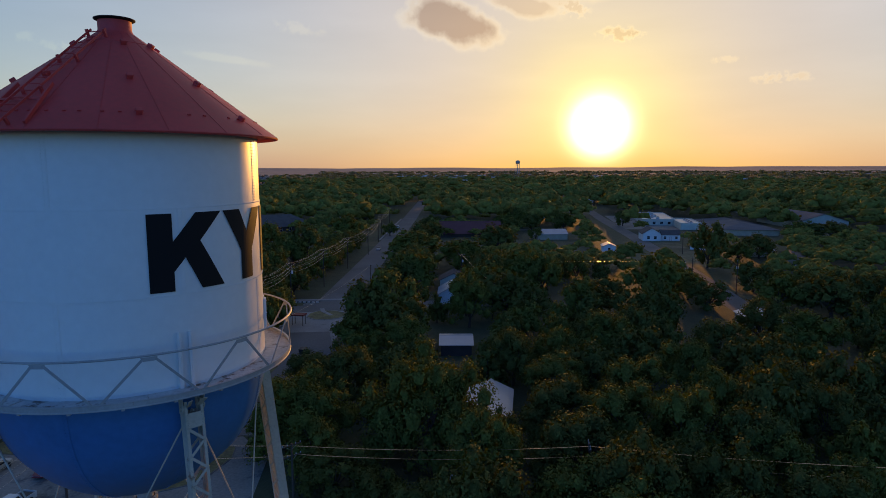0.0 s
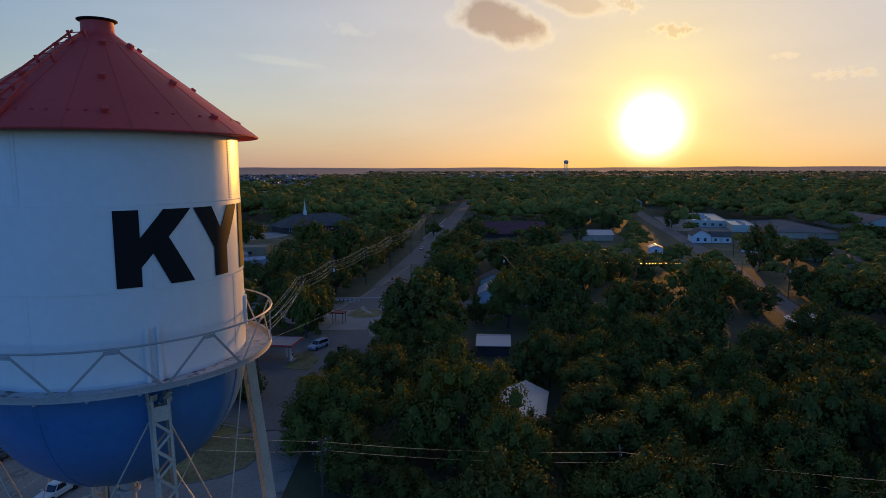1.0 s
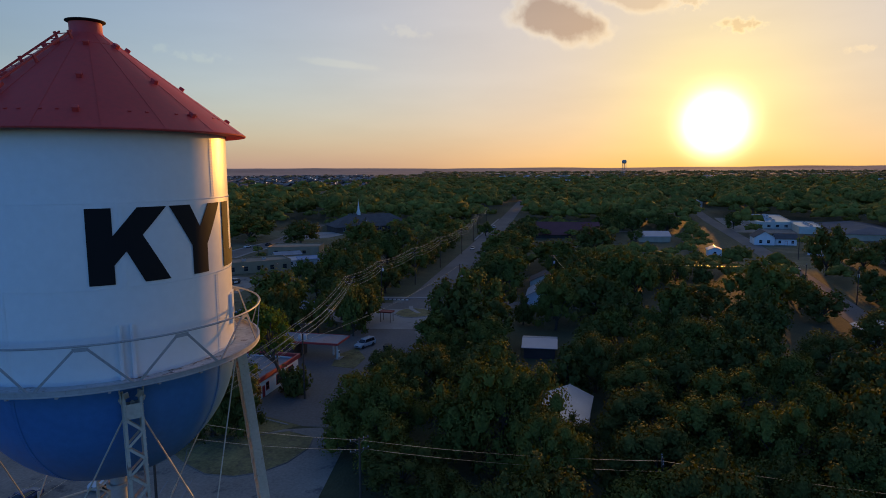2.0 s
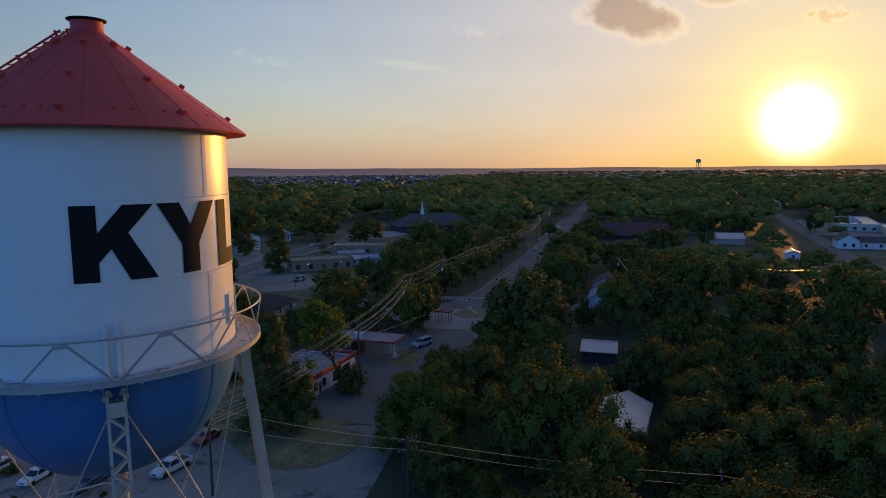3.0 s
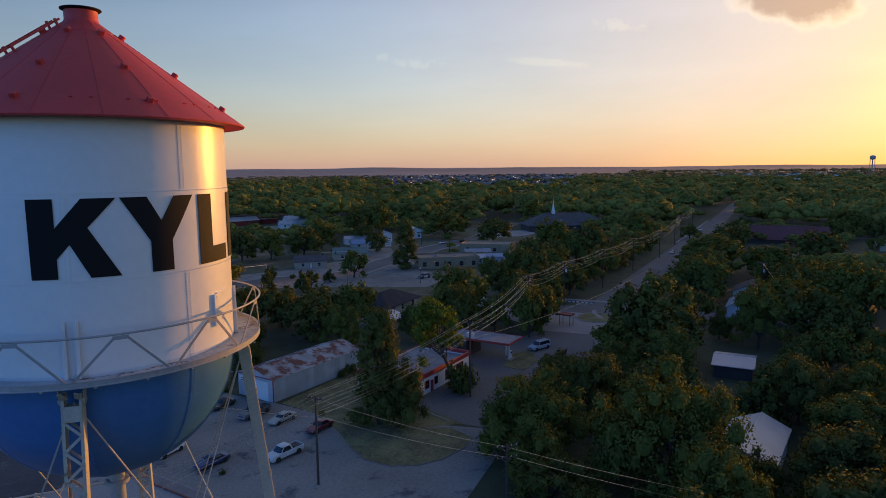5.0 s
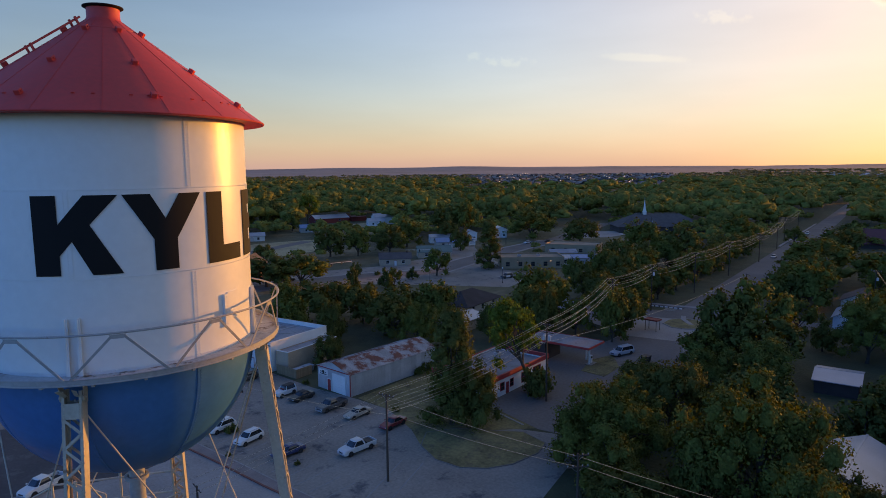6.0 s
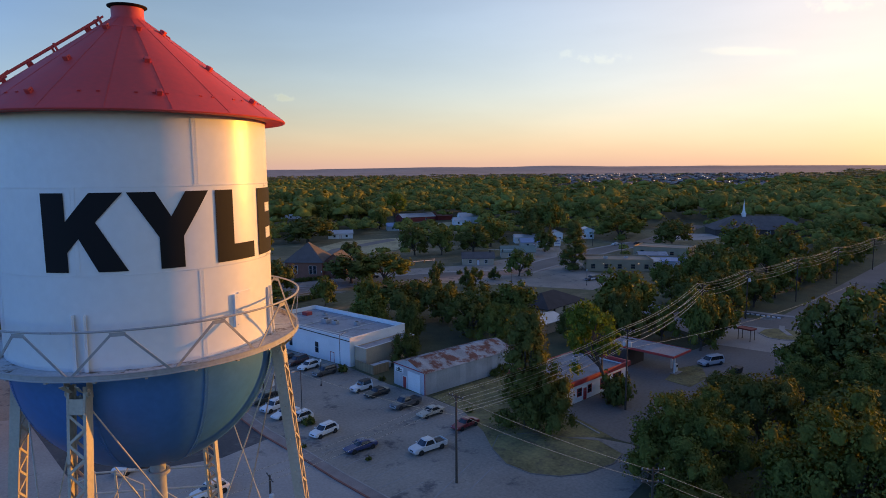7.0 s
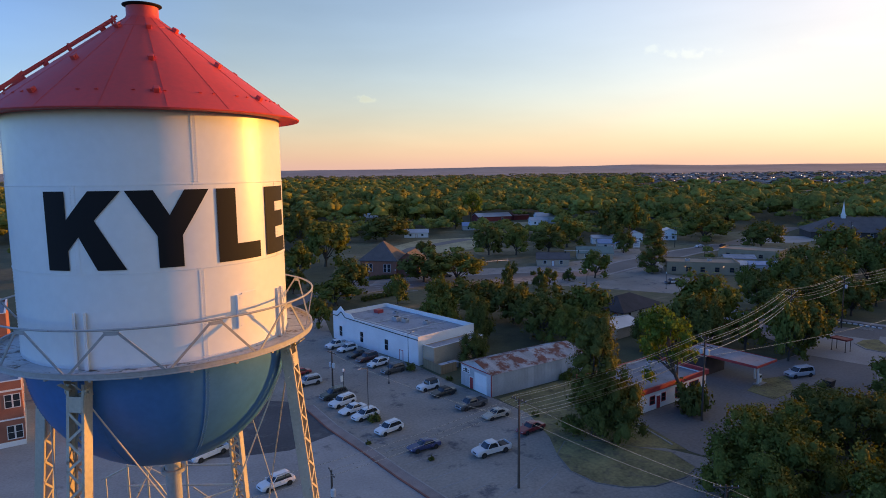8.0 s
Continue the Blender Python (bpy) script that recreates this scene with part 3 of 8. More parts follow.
def letters():
    # outlines in degrees round the tank and metres up; wrapped on the shell
    B, Tt = 37.245, 39.01
    glyphs = {
        "K": [(-131.9, Tt), (-122.8, Tt), (-122.8, 38.37), (-113.5, Tt), (-101.8, Tt), (-111.9, 38.36), (-101.3, B), (-111.8, B), (-118.2, 38.00), (-122.8, 37.69), (-122.8, B), (-131.9, B)],
        "Y": [(-100.6, Tt), (-90.6, Tt), (-85.2, 38.44), (-79.4, Tt), (-70.0, Tt), (-80.9, 37.97), (-80.9, B), (-89.9, B), (-89.9, 37.97)],
        "L": [(-66.9, Tt), (-58.1, Tt), (-58.1, 37.66), (-44.9, 37.66), (-44.9, B), (-66.9, B)],
        "E": [(-40.4, Tt), (-19.2, Tt), (-19.2, 38.61), (-31.7, 38.61), (-31.7, 38.36), (-20.6, 38.36), (-20.6, 37.94), (-31.7, 37.94), (-31.7, 37.64), (-18.6, 37.64), (-18.6, B), (-40.4, B)],
    }
    for ch, pts in glyphs.items():
        bm = bmesh.new()
        vs = [bm.verts.new((a / 57.29578, z, 0)) for a, z in pts]
        es = [bm.edges.new((vs[i], vs[(i + 1) % len(vs)])) for i in range(len(vs))]
        bmesh.ops.triangle_fill(bm, use_beauty=True, edges=es)
        lo, hi = min(p[0] for p in pts), max(p[0] for p in pts)
        a = lo + 1.0
        while a < hi:                        # slices, so that the sheet bends with the tank
            bmesh.ops.bisect_plane(bm, geom=bm.verts[:] + bm.edges[:] + bm.faces[:], plane_co=(a / 57.29578, 0, 0), plane_no=(1, 0, 0))
            a += 1.5
        for v in bm.verts:
            d = v.co.x * 57.29578
            v.co = polar(R + 0.024, d, v.co.y)
        bmesh.ops.recalc_face_normals(bm, faces=bm.faces[:])
        if sum(f.normal.dot(f.calc_center_median() * Vector((1, 1, 0))) for f in bm.faces) < 0:
            bmesh.ops.reverse_faces(bm, faces=bm.faces[:])
        g = bmesh.ops.extrude_face_region(bm, geom=bm.faces[:])
        for v in [e for e in g["geom"] if isinstance(e, bmesh.types.BMVert)]:
            k = (R + 0.030) / Vector((v.co.x, v.co.y)).length
            v.co.x, v.co.y = v.co.x * k, v.co.y * k
        part("letter", bm, "black_paint", tower, "black painted capital letter " + ch)


letters()


def balcony():
    ri, ro = R + 0.004, 4.06
    zf = 34.96
    n = 24
    for k in range(n):                       # floor plates
        bm = bmesh.new()
        a = 360 / n * k
        dz = random.uniform(-0.006, 0.006)
        lathe(bm, [(ri, zf + dz), (ro - 0.02, zf + dz), (ro - 0.02, zf + 0.012 + dz), (ri, zf + 0.012 + dz), (ri, zf + dz)], 4, a + 0.12, a + 360 / n - 0.12)
        part("floor_plate", bm, "floor_paint", tower)
    bm = bmesh.new()                         # rim channel
    lathe(bm, [(r, z + 0.035) for r, z in ((ro - 0.09, 34.91), (ro + 0.01, 34.91), (ro + 0.01, 34.93), (ro, 34.94), (ro, 35.03), (ro + 0.01, 35.04), (ro + 0.01, 35.055), (ro - 0.05, 35.055), (ro - 0.05, 35.045), (ro - 0.012, 35.035), (ro - 0.012, 34.94), (ro - 0.09, 34.93), (ro - 0.09, 34.91))], 96)
    part("balcony_rim", bm, "steel_paint", tower)
    bm = bmesh.new()                         # inner girder under the shell
    lathe(bm, [(R - 0.15, 34.75), (R + 0.06, 34.75), (R + 0.06, 34.93), (R - 0.15, 34.93), (R - 0.15, 34.75)], 96)
    part("ring_girder", bm, "steel_paint", tower)
    bm = bmesh.new()
    lathe(bm, [(4.10 + 0.027 * math.cos(radians(a)), 36.06 + 0.027 * math.sin(radians(a))) for a in range(0, 361, 45)], 120)
    rail = part("hand_rail", bm, "steel_paint", tower, smooth=True)
    for k in range(12):
        a = -14.6 + 30 * k
        for s in (-1, 1):
            bm = bmesh.new()
            bar(bm, polar(4.10, a + s * 1.6, 36.00), polar(ro - 0.015, a + s * 14.2, 35.06), 0.055, 0.022, polar(1, a, 0))
            part("rail_brace", bm, "steel_paint", tower)
        bm = bmesh.new()                     # gusset plate
        t = polar(1, a + 90, 0)
        o = polar(4.10, a, 36.025)
        vs = [o - t * 0.17, o + t * 0.17, o + t * 0.12 - Vector((0, 0, 0.09)), o - t * 0.12 - Vector((0, 0, 0.09))]
        nrm = polar(0.006, a, 0)
        f = [bm.verts.new(p - nrm) for p in vs]
        g = [bm.verts.new(p + nrm) for p in vs]
        bm.faces.new(f[::-1])
        bm.faces.new(g)
        for i in range(4):
            bm.faces.new((f[i], f[(i + 1) % 4], g[(i + 1) % 4], g[i]))
        part("gusset", bm, "steel_paint", tower)
    for az in LEG_AZ:                        # stiffeners on the shell above each leg
        for s in (-2.2, 2.2):
            bm = bmesh.new()
            t = polar(1, az + s + 90, 0)
            bar(bm, polar(R + 0.05, az + s, 34.98), polar(R + 0.03, az + s, 36.29), 0.012, 0.11, polar(1, az + s, 0))
            bar(bm, polar(R + 0.10, az + s, 34.98), polar(R + 0.06, az + s, 36.29), 0.09, 0.012, polar(1, az + s, 0))
            part("stiffener", bm, "white_paint", tower)
    bm = bmesh.new()                         # bolted cover plate with a raised edge strip
    lathe(bm, [(R, 35.55), (R + 0.075, 35.55), (R + 0.075, 36.39), (R, 36.39), (R, 35.55)], 3, -60.3, -57.6)
    cover = part("cover_plate", bm, "white_paint", tower)
    bm = bmesh.new()
    lathe(bm, [(R, 35.72), (R + 0.03, 35.72), (R + 0.03, 36.42), (R, 36.42), (R, 35.72)], 4, -57.4, -49.5)
    part("cover_sheet", bm, "white_paint", cover)
    stuff_part("cover_bolts", rivets([polar(R + 0.075, -59, z) for z in (35.62, 35.97, 36.32)], [polar(1, -59, 0)] * 3, 0.02), "white_paint", cover)
    for k in range(24):                      # brackets under the floor
        bm = bmesh.new()
        a = 15 * k + 7.5
        bar(bm, polar(R - 0.05, a, 34.885), polar(ro - 0.03, a, 34.925), 0.06, 0.06)
        part("bracket", bm, "steel_paint", tower)


balcony()


def bowl():
    for k in range(8):
        bm = bmesh.new()
        a0 = -74.5 + 45 * k
        prof = [((R - 0.01) * math.cos(radians(p)), 34.80 - (R + 0.03) * math.sin(radians(p))) for p in range(0, 86, 5)]
        inner = [(max(r - 0.02, 0.02), z + 0.01) for r, z in reversed(prof)]
        lathe(bm, prof + inner + prof[:1], 10, a0, a0 + 44.95)
        part("bowl_plate", bm, "blue_paint", tower, smooth=True)
        bm = bmesh.new()
        arc = [((R - 0.003) * math.cos(radians(q)), 34.80 - (R + 0.037) * math.sin(radians(q))) for q in range(1, 84, 4)]
        lathe(bm, arc + [(r - 0.006, z + 0.004) for r, z in reversed(arc)] + arc[:1], 2, a0 - 1.0, a0 + 1.0)
        strap = part("bowl_strap", bm, "blue_paint", tower)
        pts = [polar((R - 0.003) * math.cos(radians(q)), a0 + s / max(math.cos(radians(q)), 0.2), 34.80 - (R + 0.037) * math.sin(radians(q))) for s in (-0.6, 0.6) for q in np.arange(3, 82, 1.4)]
        stuff_part("bowl_rivets", rivets(pts, [(p - Vector((0, 0, 34.8))).normalized() for p in pts], 0.016), "blue_paint", strap)
    bm = bmesh.new()
    lathe(bm, [(0.001, 31.36), (0.35, 31.37), (0.62, 31.42), (0.9, 31.56), (0.9, 31.60), (0.001, 31.55)], 32)
    part("bowl_foot", bm, "blue_paint", tower)
    bm = bmesh.new()
    lathe(bm, [(0.0, 0.0), (0.62, 0.0), (0.62, 0.25), (0.21, 0.32), (0.21, 31.45), (0.0, 31.45)], 28)
    part("riser_pipe", bm, "steel_paint", tower, smooth=True)
    for z in (30.9, 27.6, 24.0, 18.0, 12.0, 6.0):
        bm = bmesh.new()
        lathe(bm, [(0.25, z), (0.32, z), (0.32, z + 0.10), (0.25, z + 0.10), (0.25, z)], 28)
        part("riser_flange", bm, "steel_paint", tower)


bowl()


def leg_point(az, z):
    return polar(3.64 + (34.0 - z) * LEG_SLOPE, az, z)


def legs():
    for az in LEG_AZ:
        leg = part("leg_footing", _footing(az), "concrete", tower)
        a, b = leg_point(az, 0.35), leg_point(az, 34.72)
        out, tan = polar(1, az, LEG_SLOPE).normalized(), polar(1, az + 90, 0)
        w, d = 0.42, 0.29
        for s in (-1, 1):                    # channels: web across the tangent, flanges inward
            bm = bmesh.new()
            bar(bm, a + tan * s * w / 2, b + tan * s * w / 2, 0.014, d, out)
            for e in (-1, 1):
                bar(bm, a + tan * s * (w / 2 - 0.03) + out * e * (d / 2 - 0.006), b + tan * s * (w / 2 - 0.03) + out * e * (d / 2 - 0.006), 0.06, 0.012, out)
            part("leg_channel", bm, "leg_paint", leg)
        n = 100
        for e in (-1, 1):                    # lacing on the outer and the inner face
            bm = bmesh.new()
            for i in range(n):
                p = a.lerp(b, 0.02 + 0.962 * i / n)
                q = a.lerp(b, 0.02 + 0.962 * (i + 1) / n)
                s = 1 if i % 2 else -1
                bar(bm, p + tan * s * (w / 2 - 0.03) + out * e * (d / 2 + 0.006), q - tan * s * (w / 2 - 0.03) + out * e * (d / 2 + 0.006), 0.06, 0.010, out)
            tagged(part("lacing", bm, "leg_paint", leg), kind="stuff")
        for e in (-1, 1):                    # batten plates close the head of the leg
            bm = bmesh.new()
            bar(bm, leg_point(az, 34.10) + out * e * (d / 2 + 0.012), leg_point(az, 34.45) + out * e * (d / 2 + 0.012), w - 0.02, 0.012, out)
            batten = part("batten_plate", bm, "leg_paint", leg)
            pts = [leg_point(az, 34.13 + 0.057 * i) + out * e * (d / 2 + 0.018) + tan * s * (w / 2 - 0.05) for i in range(6) for s in (-1, 1)]
            stuff_part("batten_rivets", rivets(pts, [out * e] * 12, 0.018), "leg_paint", batten)
        for s in (-1, 1):                    # knees up to the girder, and the eye of the tie rods
            bm = bmesh.new()
            bar(bm, leg_point(az, 34.40) + tan * s * (w / 2 + 0.01) - out * 0.05, polar(3.62, az, 34.86) + tan * s * (w / 2 + 0.05), 0.014, 0.22, out)
            bar(bm, leg_point(az, 34.60) + tan * s * (w / 2 - 0.10) + out * 0.14, polar(3.98, az, 34.83) + tan * s * (w / 2 - 0.04), 0.10, 0.014, out)
            part("knee_plate", bm, "leg_paint", leg)
            bm = bmesh.new()
            c = leg_point(az, 34.56) + tan * s * (w / 2 + 0.03) + out * 0.06
            ring = [c + (out * math.cos(k * 0.6283) + Vector((0, 0, 1)) * math.sin(k * 0.6283)) * 0.075 for k in range(11)]
            for u, v in zip(ring[:-1], ring[1:]):
                rod(bm, u, v, 0.024, seg=6)
            rod(bm, c - tan * s * 0.08, c + tan * s * 0.05, 0.032, seg=8)
            part("tie_eye", bm, "leg_paint", leg)
        web = []
        for s in (-1, 1):                    # rivets down the webs
            for i in range(60):
                web.append(leg_point(az, 34.4 - 0.16 * i) + tan * s * (w / 2 + 0.008) + out * 0.13)
        stuff_part("web_rivets", rivets(web, [tan * (1 if k >= 60 else -1) for k in range(120)], 0.016), "leg_paint", leg)
        bm = bmesh.new()                     # climbing pegs
        if az == LEG_AZ[1]:
            for i in range(34):
                z = 2.5 + i * 0.95
                for s in (-1, 1):
                    p = leg_point(az, z) + tan * s * w / 2
                    rod(bm, p, p + tan * s * 0.10, 0.012, seg=5)
            part("step_pegs", bm, "leg_paint", leg)
        else:
            bm.free()
    for i in range(4):
        a1, a2 = LEG_AZ[i], LEG_AZ[(i + 1) % 4]
        for zt in (12.0, 23.0):
            bm = bmesh.new()
            p, q = leg_point(a1, zt), leg_point(a2, zt)
            for dz in (0.0, 0.42):
                bar(bm, p + Vector((0, 0, dz)), q + Vector((0, 0, dz)), 0.10, 0.09)
            for k in range(14):
                f, g = k / 14, (k + 1) / 14
                u, v = p.lerp(q, f), p.lerp(q, g)
                bar(bm, u + Vector((0, 0, 0.42 * (k % 2))), v + Vector((0, 0, 0.42 * ((k + 1) % 2))), 0.04, 0.012)
            part("strut", bm, "leg_paint", tower)
        for zt, zb in ((34.5, 23.3), (22.9, 12.3), (11.9, 0.6)):
            for u, v in ((a1, a2), (a2, a1)):
                bm = bmesh.new()
                p, q = leg_point(u, zt), leg_point(v, zb)
                s = 0.02 if u == a1 else -0.02
                off = polar(s, (a1 + a2) / 2 if i < 3 else 104.5 + 90, 0)
                rod(bm, p + off, q + off, 0.020, seg=6)
                rod(bm, p.lerp(q, 0.46) + off, p.lerp(q, 0.49) + off, 0.034, seg=6)
                part("tie_rod", bm, "leg_paint", tower)
    # pipe rails between the rear legs, and a pipe frame with braces beside the riser
    for i in (2, 3):
        bm = bmesh.new()
        rod(bm, leg_point(LEG_AZ[i], 28.2), leg_point(LEG_AZ[(i + 1) % 4], 28.2), 0.03, seg=6)
        part("cage_pipe", bm, "leg_paint", tower)
    foot, way = leg_point(LEG_AZ[2], 28.5), Vector((-0.914, 0.407, 0))
    for z in (29.05, 28.30, 26.6):
        bm = bmesh.new()
        a = Vector((foot.x, foot.y, z))
        rod(bm, a, a + way * 4.0, 0.034, seg=6)
        part("cage_pipe", bm, "leg_paint", tower)
    for d, top in ((1.9, 29.5), (3.3, 29.1), (4.0, 29.1)):
        bm = bmesh.new()
        a = Vector((foot.x, foot.y, 0)) + way * d
        rod(bm, a + Vector((0, 0, 25.0)), a + Vector((0, 0, top)), 0.045, seg=6)
        part("cage_post", bm, "leg_paint", tower)
    for (d, z), (e, y) in (((0.1, 27.0), (1.7, 28.2)), ((3.3, 29.0), (2.4, 28.5)), ((2.4, 28.5), (2.4, 27.6)), ((2.4, 27.6), (3.3, 27.1)), ((4.0, 29.0), (4.8, 28.6)), ((4.8, 28.6), (4.8, 27.6)), ((4.8, 27.6), (4.0, 27.2))):
        bm = bmesh.new()
        a = Vector((foot.x, foot.y, 0))
        rod(bm, a + way * d + Vector((0, 0, z)), a + way * e + Vector((0, 0, y)), 0.032, seg=6)
        part("cage_brace", bm, "leg_paint", tower)


def _footing(az):
    bm = bmesh.new()
    p = leg_point(az, 0.0)
    softbox(bm, p.x - 0.7, p.x + 0.7, p.y - 0.7, p.y + 0.7, -0.1, 0.4, 0.05, 1)
    return bm


legs()

# ---- the ground ----
def ground():
    bm = bmesh.new()
    rings = [0, 40, 80, 140, 220, 320, 450, 620, 850, 1150, 1550, 2050, 2600, 3200, 3700, 4050, 4350, 4600, 4800, 4900]
    seg = 144
    prev = None
    for r in rings:
        ring = []
        for k in range(1 if r == 0 else seg):
            t = 2 * math.pi * k / seg
            x, y = r * math.cos(t), r * math.sin(t)
            z = 0.0
            if r > 850:
                z += 7.0 * min((r - 850) / 2500, 1.0) + 2.5 * noise.noise(Vector((x, y, 0)) * 0.0012)
            ring.append(bm.verts.new((x, y, z)))
        if prev is not None:
            for k in range(seg):
                j = (k + 1) % seg
                if len(prev) == 1:
                    bm.faces.new((prev[0], ring[k], ring[j]))
                else:
                    bm.faces.new((prev[k], ring[k], ring[j], prev[j]))
        prev = ring
    ob = part("ground", bm, "ground", smooth=True)
    tagged(ob, "dark wooded ground reaching to low hills on the horizon", "ground", kind="structure")


ground()


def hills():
    """Low far hills that close the plain, their colour paled for distance haze."""
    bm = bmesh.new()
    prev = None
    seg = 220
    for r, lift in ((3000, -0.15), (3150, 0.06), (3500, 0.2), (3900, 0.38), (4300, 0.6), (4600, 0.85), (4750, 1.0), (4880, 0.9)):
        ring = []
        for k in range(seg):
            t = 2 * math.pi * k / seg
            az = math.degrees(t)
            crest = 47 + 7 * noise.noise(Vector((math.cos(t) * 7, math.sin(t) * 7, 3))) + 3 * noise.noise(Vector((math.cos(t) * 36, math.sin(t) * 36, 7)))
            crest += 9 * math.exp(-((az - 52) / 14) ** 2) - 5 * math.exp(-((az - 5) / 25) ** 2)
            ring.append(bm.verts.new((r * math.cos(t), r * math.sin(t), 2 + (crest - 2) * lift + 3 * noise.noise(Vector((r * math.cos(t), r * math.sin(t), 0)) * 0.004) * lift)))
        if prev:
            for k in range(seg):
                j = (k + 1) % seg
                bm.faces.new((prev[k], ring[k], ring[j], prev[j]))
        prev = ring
    tagged(part("hills", bm, "hill", smooth=True), "low scrub hills along the horizon, distance haze in their grey colour", "hills", kind="structure")


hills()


def sheet(name, poly, mat, z, label, category="ground"):
    bm = bmesh.new()
    prism(bm, poly, z - 0.05, z)
    bmesh.ops.recalc_face_normals(bm, faces=bm.faces[:])
    return tagged(part(name, bm, mat), label, category, kind="structure")


def strip(points, width):
    """The outline of a road along the points."""
    left, right = [], []
    for i, (x, y) in enumerate(points):
        a, b = points[max(i - 1, 0)], points[min(i + 1, len(points) - 1)]
        d = Vector((b[0] - a[0], b[1] - a[1])).normalized()
        left.append((x - d.y * width / 2, y + d.x * width / 2))
        right.append((x + d.y * width / 2, y - d.x * width / 2))
    return right + left[::-1]


MAIN = [(150, 68.0), (163, 71.2), (199, 80.4), (267, 98), (323, 112.5), (469, 151), (688, 211), (900, 268)]
CROSS = [(139, 96), (151, 70), (163, 46), (178, 8)]
SOUTH = [(150, -52), (192, -45), (270, -35), (368, -20), (502, 3), (690, 30)]

# ---- roads, lots and lawns ----
LOT = [(-42, 30), (8, 20), (34, 26), (48, 29), (61, 34), (66.5, 41.5), (63.5, 46.5), (58, 50), (48.8, 51.8), (51, 57), (53, 66), (51.5, 74),
       (48.5, 84), (46.4, 97.4), (36.5, 127), (40, 150), (22, 165), (-42, 150)]
TOWER_LOT = [(-42, 34), (6, 23), (33, 31), (29.6, 47.4), (27.4, 55.4), (25.6, 64.4), (23.3, 74), (20.5, 86), (8, 96), (-40, 110)]
ISLAND = [(48.6, 51.4), (47.4, 46.5), (48.4, 42.6), (51, 40), (54.5, 38.7), (59.6, 38.8), (62.8, 40.3), (63.2, 45.2), (60, 48.5), (56.5, 52.6), (52, 54.5)]
PAD = [(67, 57.5), (65.8, 44.5), (67.5, 39.5), (77, 41.5), (86, 47.5), (97, 48.0), (106, 48.5), (112, 48.0), (127, 56.5), (122, 69), (112, 68), (104, 78), (92, 76), (87.5, 62.3), (78, 59.5)]
SHED_YARD = [(52, 74), (53, 66), (56, 57), (66, 60), (78, 72), (74, 79)]
POLICE_LOT = [(104, 178), (131, 150), (146, 131), (172, 141), (171, 148), (172, 161), (182, 172), (200, 205), (214, 224), (200, 228), (168, 205), (140, 200), (110, 206), (78, 200), (66, 198), (62, 190), (84, 188)]
FIELD_A = [(104, 286), (134, 314), (174, 312), (150, 265), (117, 256)]
FIELD_B = [(190, 372), (200, 392), (250, 388), (262, 372), (222, 345)]
FIELD_C = [(98, 268), (120, 283), (128, 268), (110, 250), (92, 252)]
STATION = [(120, 60), (146, 68), (152, 71), (138, 96), (128, 88), (124, 70)]
CORNER_PAD = [(106, 50), (127, 53.0), (139, 54), (152, 55.5), (147, 71), (128, 71), (106, 66)]
CORNER_LAWN = [(139.4, 69.2), (143.5, 70.3), (146.6, 69.6), (148.4, 67.4), (148.6, 64.6), (146.4, 60.2), (143.4, 59.4), (140.5, 60.1), (138.0, 62.4), (137.2, 65.4)]
SCHOOL_LAWN = [(250, -42), (290, -36), (372, -25), (392, -22), (396, -36), (330, -44), (300, -48), (262, -52)]
SCHOOL_YARD = [(420, -14), (540, 2), (540, -30), (530, -66), (424, -66)]
NORTH_ST = [(40, 180), (66, 184), (98, 187), (122, 183), (147, 174), (178, 187), (225, 204), (262, 213), (300, 229), (372, 262)]
SIDE_ST = [(30, 168), (64, 194), (90, 240), (118, 280), (162, 306)]
CHURCH_LOT = [(282, 214), (315, 235), (330, 222), (318, 205), (300, 203)]
TOWN = [(60, 128), (104, 126), (128, 112), (150, 104), (215, 125), (300, 178), (330, 250), (300, 372), (190, 420), (100, 360), (70, 250), (48, 180)]
ARCH_ST = [(372, 84), (395, 62), (405, 40)]

sheet("road", strip(MAIN, 11.0), "road", 0.045, "grey asphalt street running straight out of town", "road")
sheet("road", strip(CROSS, 9.0), "road", 0.049, "grey asphalt cross street", "road")
sheet("road", strip(SOUTH, 8.4), "road", 0.045, "grey asphalt street past the school", "road")
sheet("road", strip(NORTH_ST, 11.0), "road", 0.041, "asphalt street at the town square", "road")
sheet("road", strip(SIDE_ST, 8.0), "road", 0.037, "asphalt side street with a crosswalk", "road")
sheet("road", strip(ARCH_ST, 8.0), "road", 0.037, "pale short street between houses", "road")
sheet("car_park", LOT, "asphalt", 0.030, "worn grey asphalt car park and street", "pavement")
sheet("yard", TOWER_LOT, "concrete", 0.036, "pale cracked concrete lot under the tower", "pavement")
CORNER = [(48.8, 51.8), (58, 50), (63.5, 46.5), (65.8, 45), (67, 57.5), (66, 60), (56, 57), (53, 66), (51, 57)]
sheet("lawn", CORNER, "grass_dry", 0.022, "dry grass between the shop and the traffic island", "lawn")
VERGE = [(93.2, 58.2), (100.4, 61.5), (106.7, 60.6), (100.5, 54.6), (93.6, 53.1)]
DARK = [(23.4, 72.2), (18.8, 70.4), (15.3, 69.0), (9, 70.0), (-3, 73.4), (-9, 103), (8, 96), (19.0, 88.5), (21.2, 82)]
sheet("yard", DARK, "asphalt_dark", 0.040, "dark patched asphalt behind the tower", "pavement")
sheet("forecourt", PAD, "road", 0.032, "worn grey forecourt with stains", "pavement")
sheet("forecourt", STATION, "concrete", 0.028, "pale concrete corner lot", "pavement")
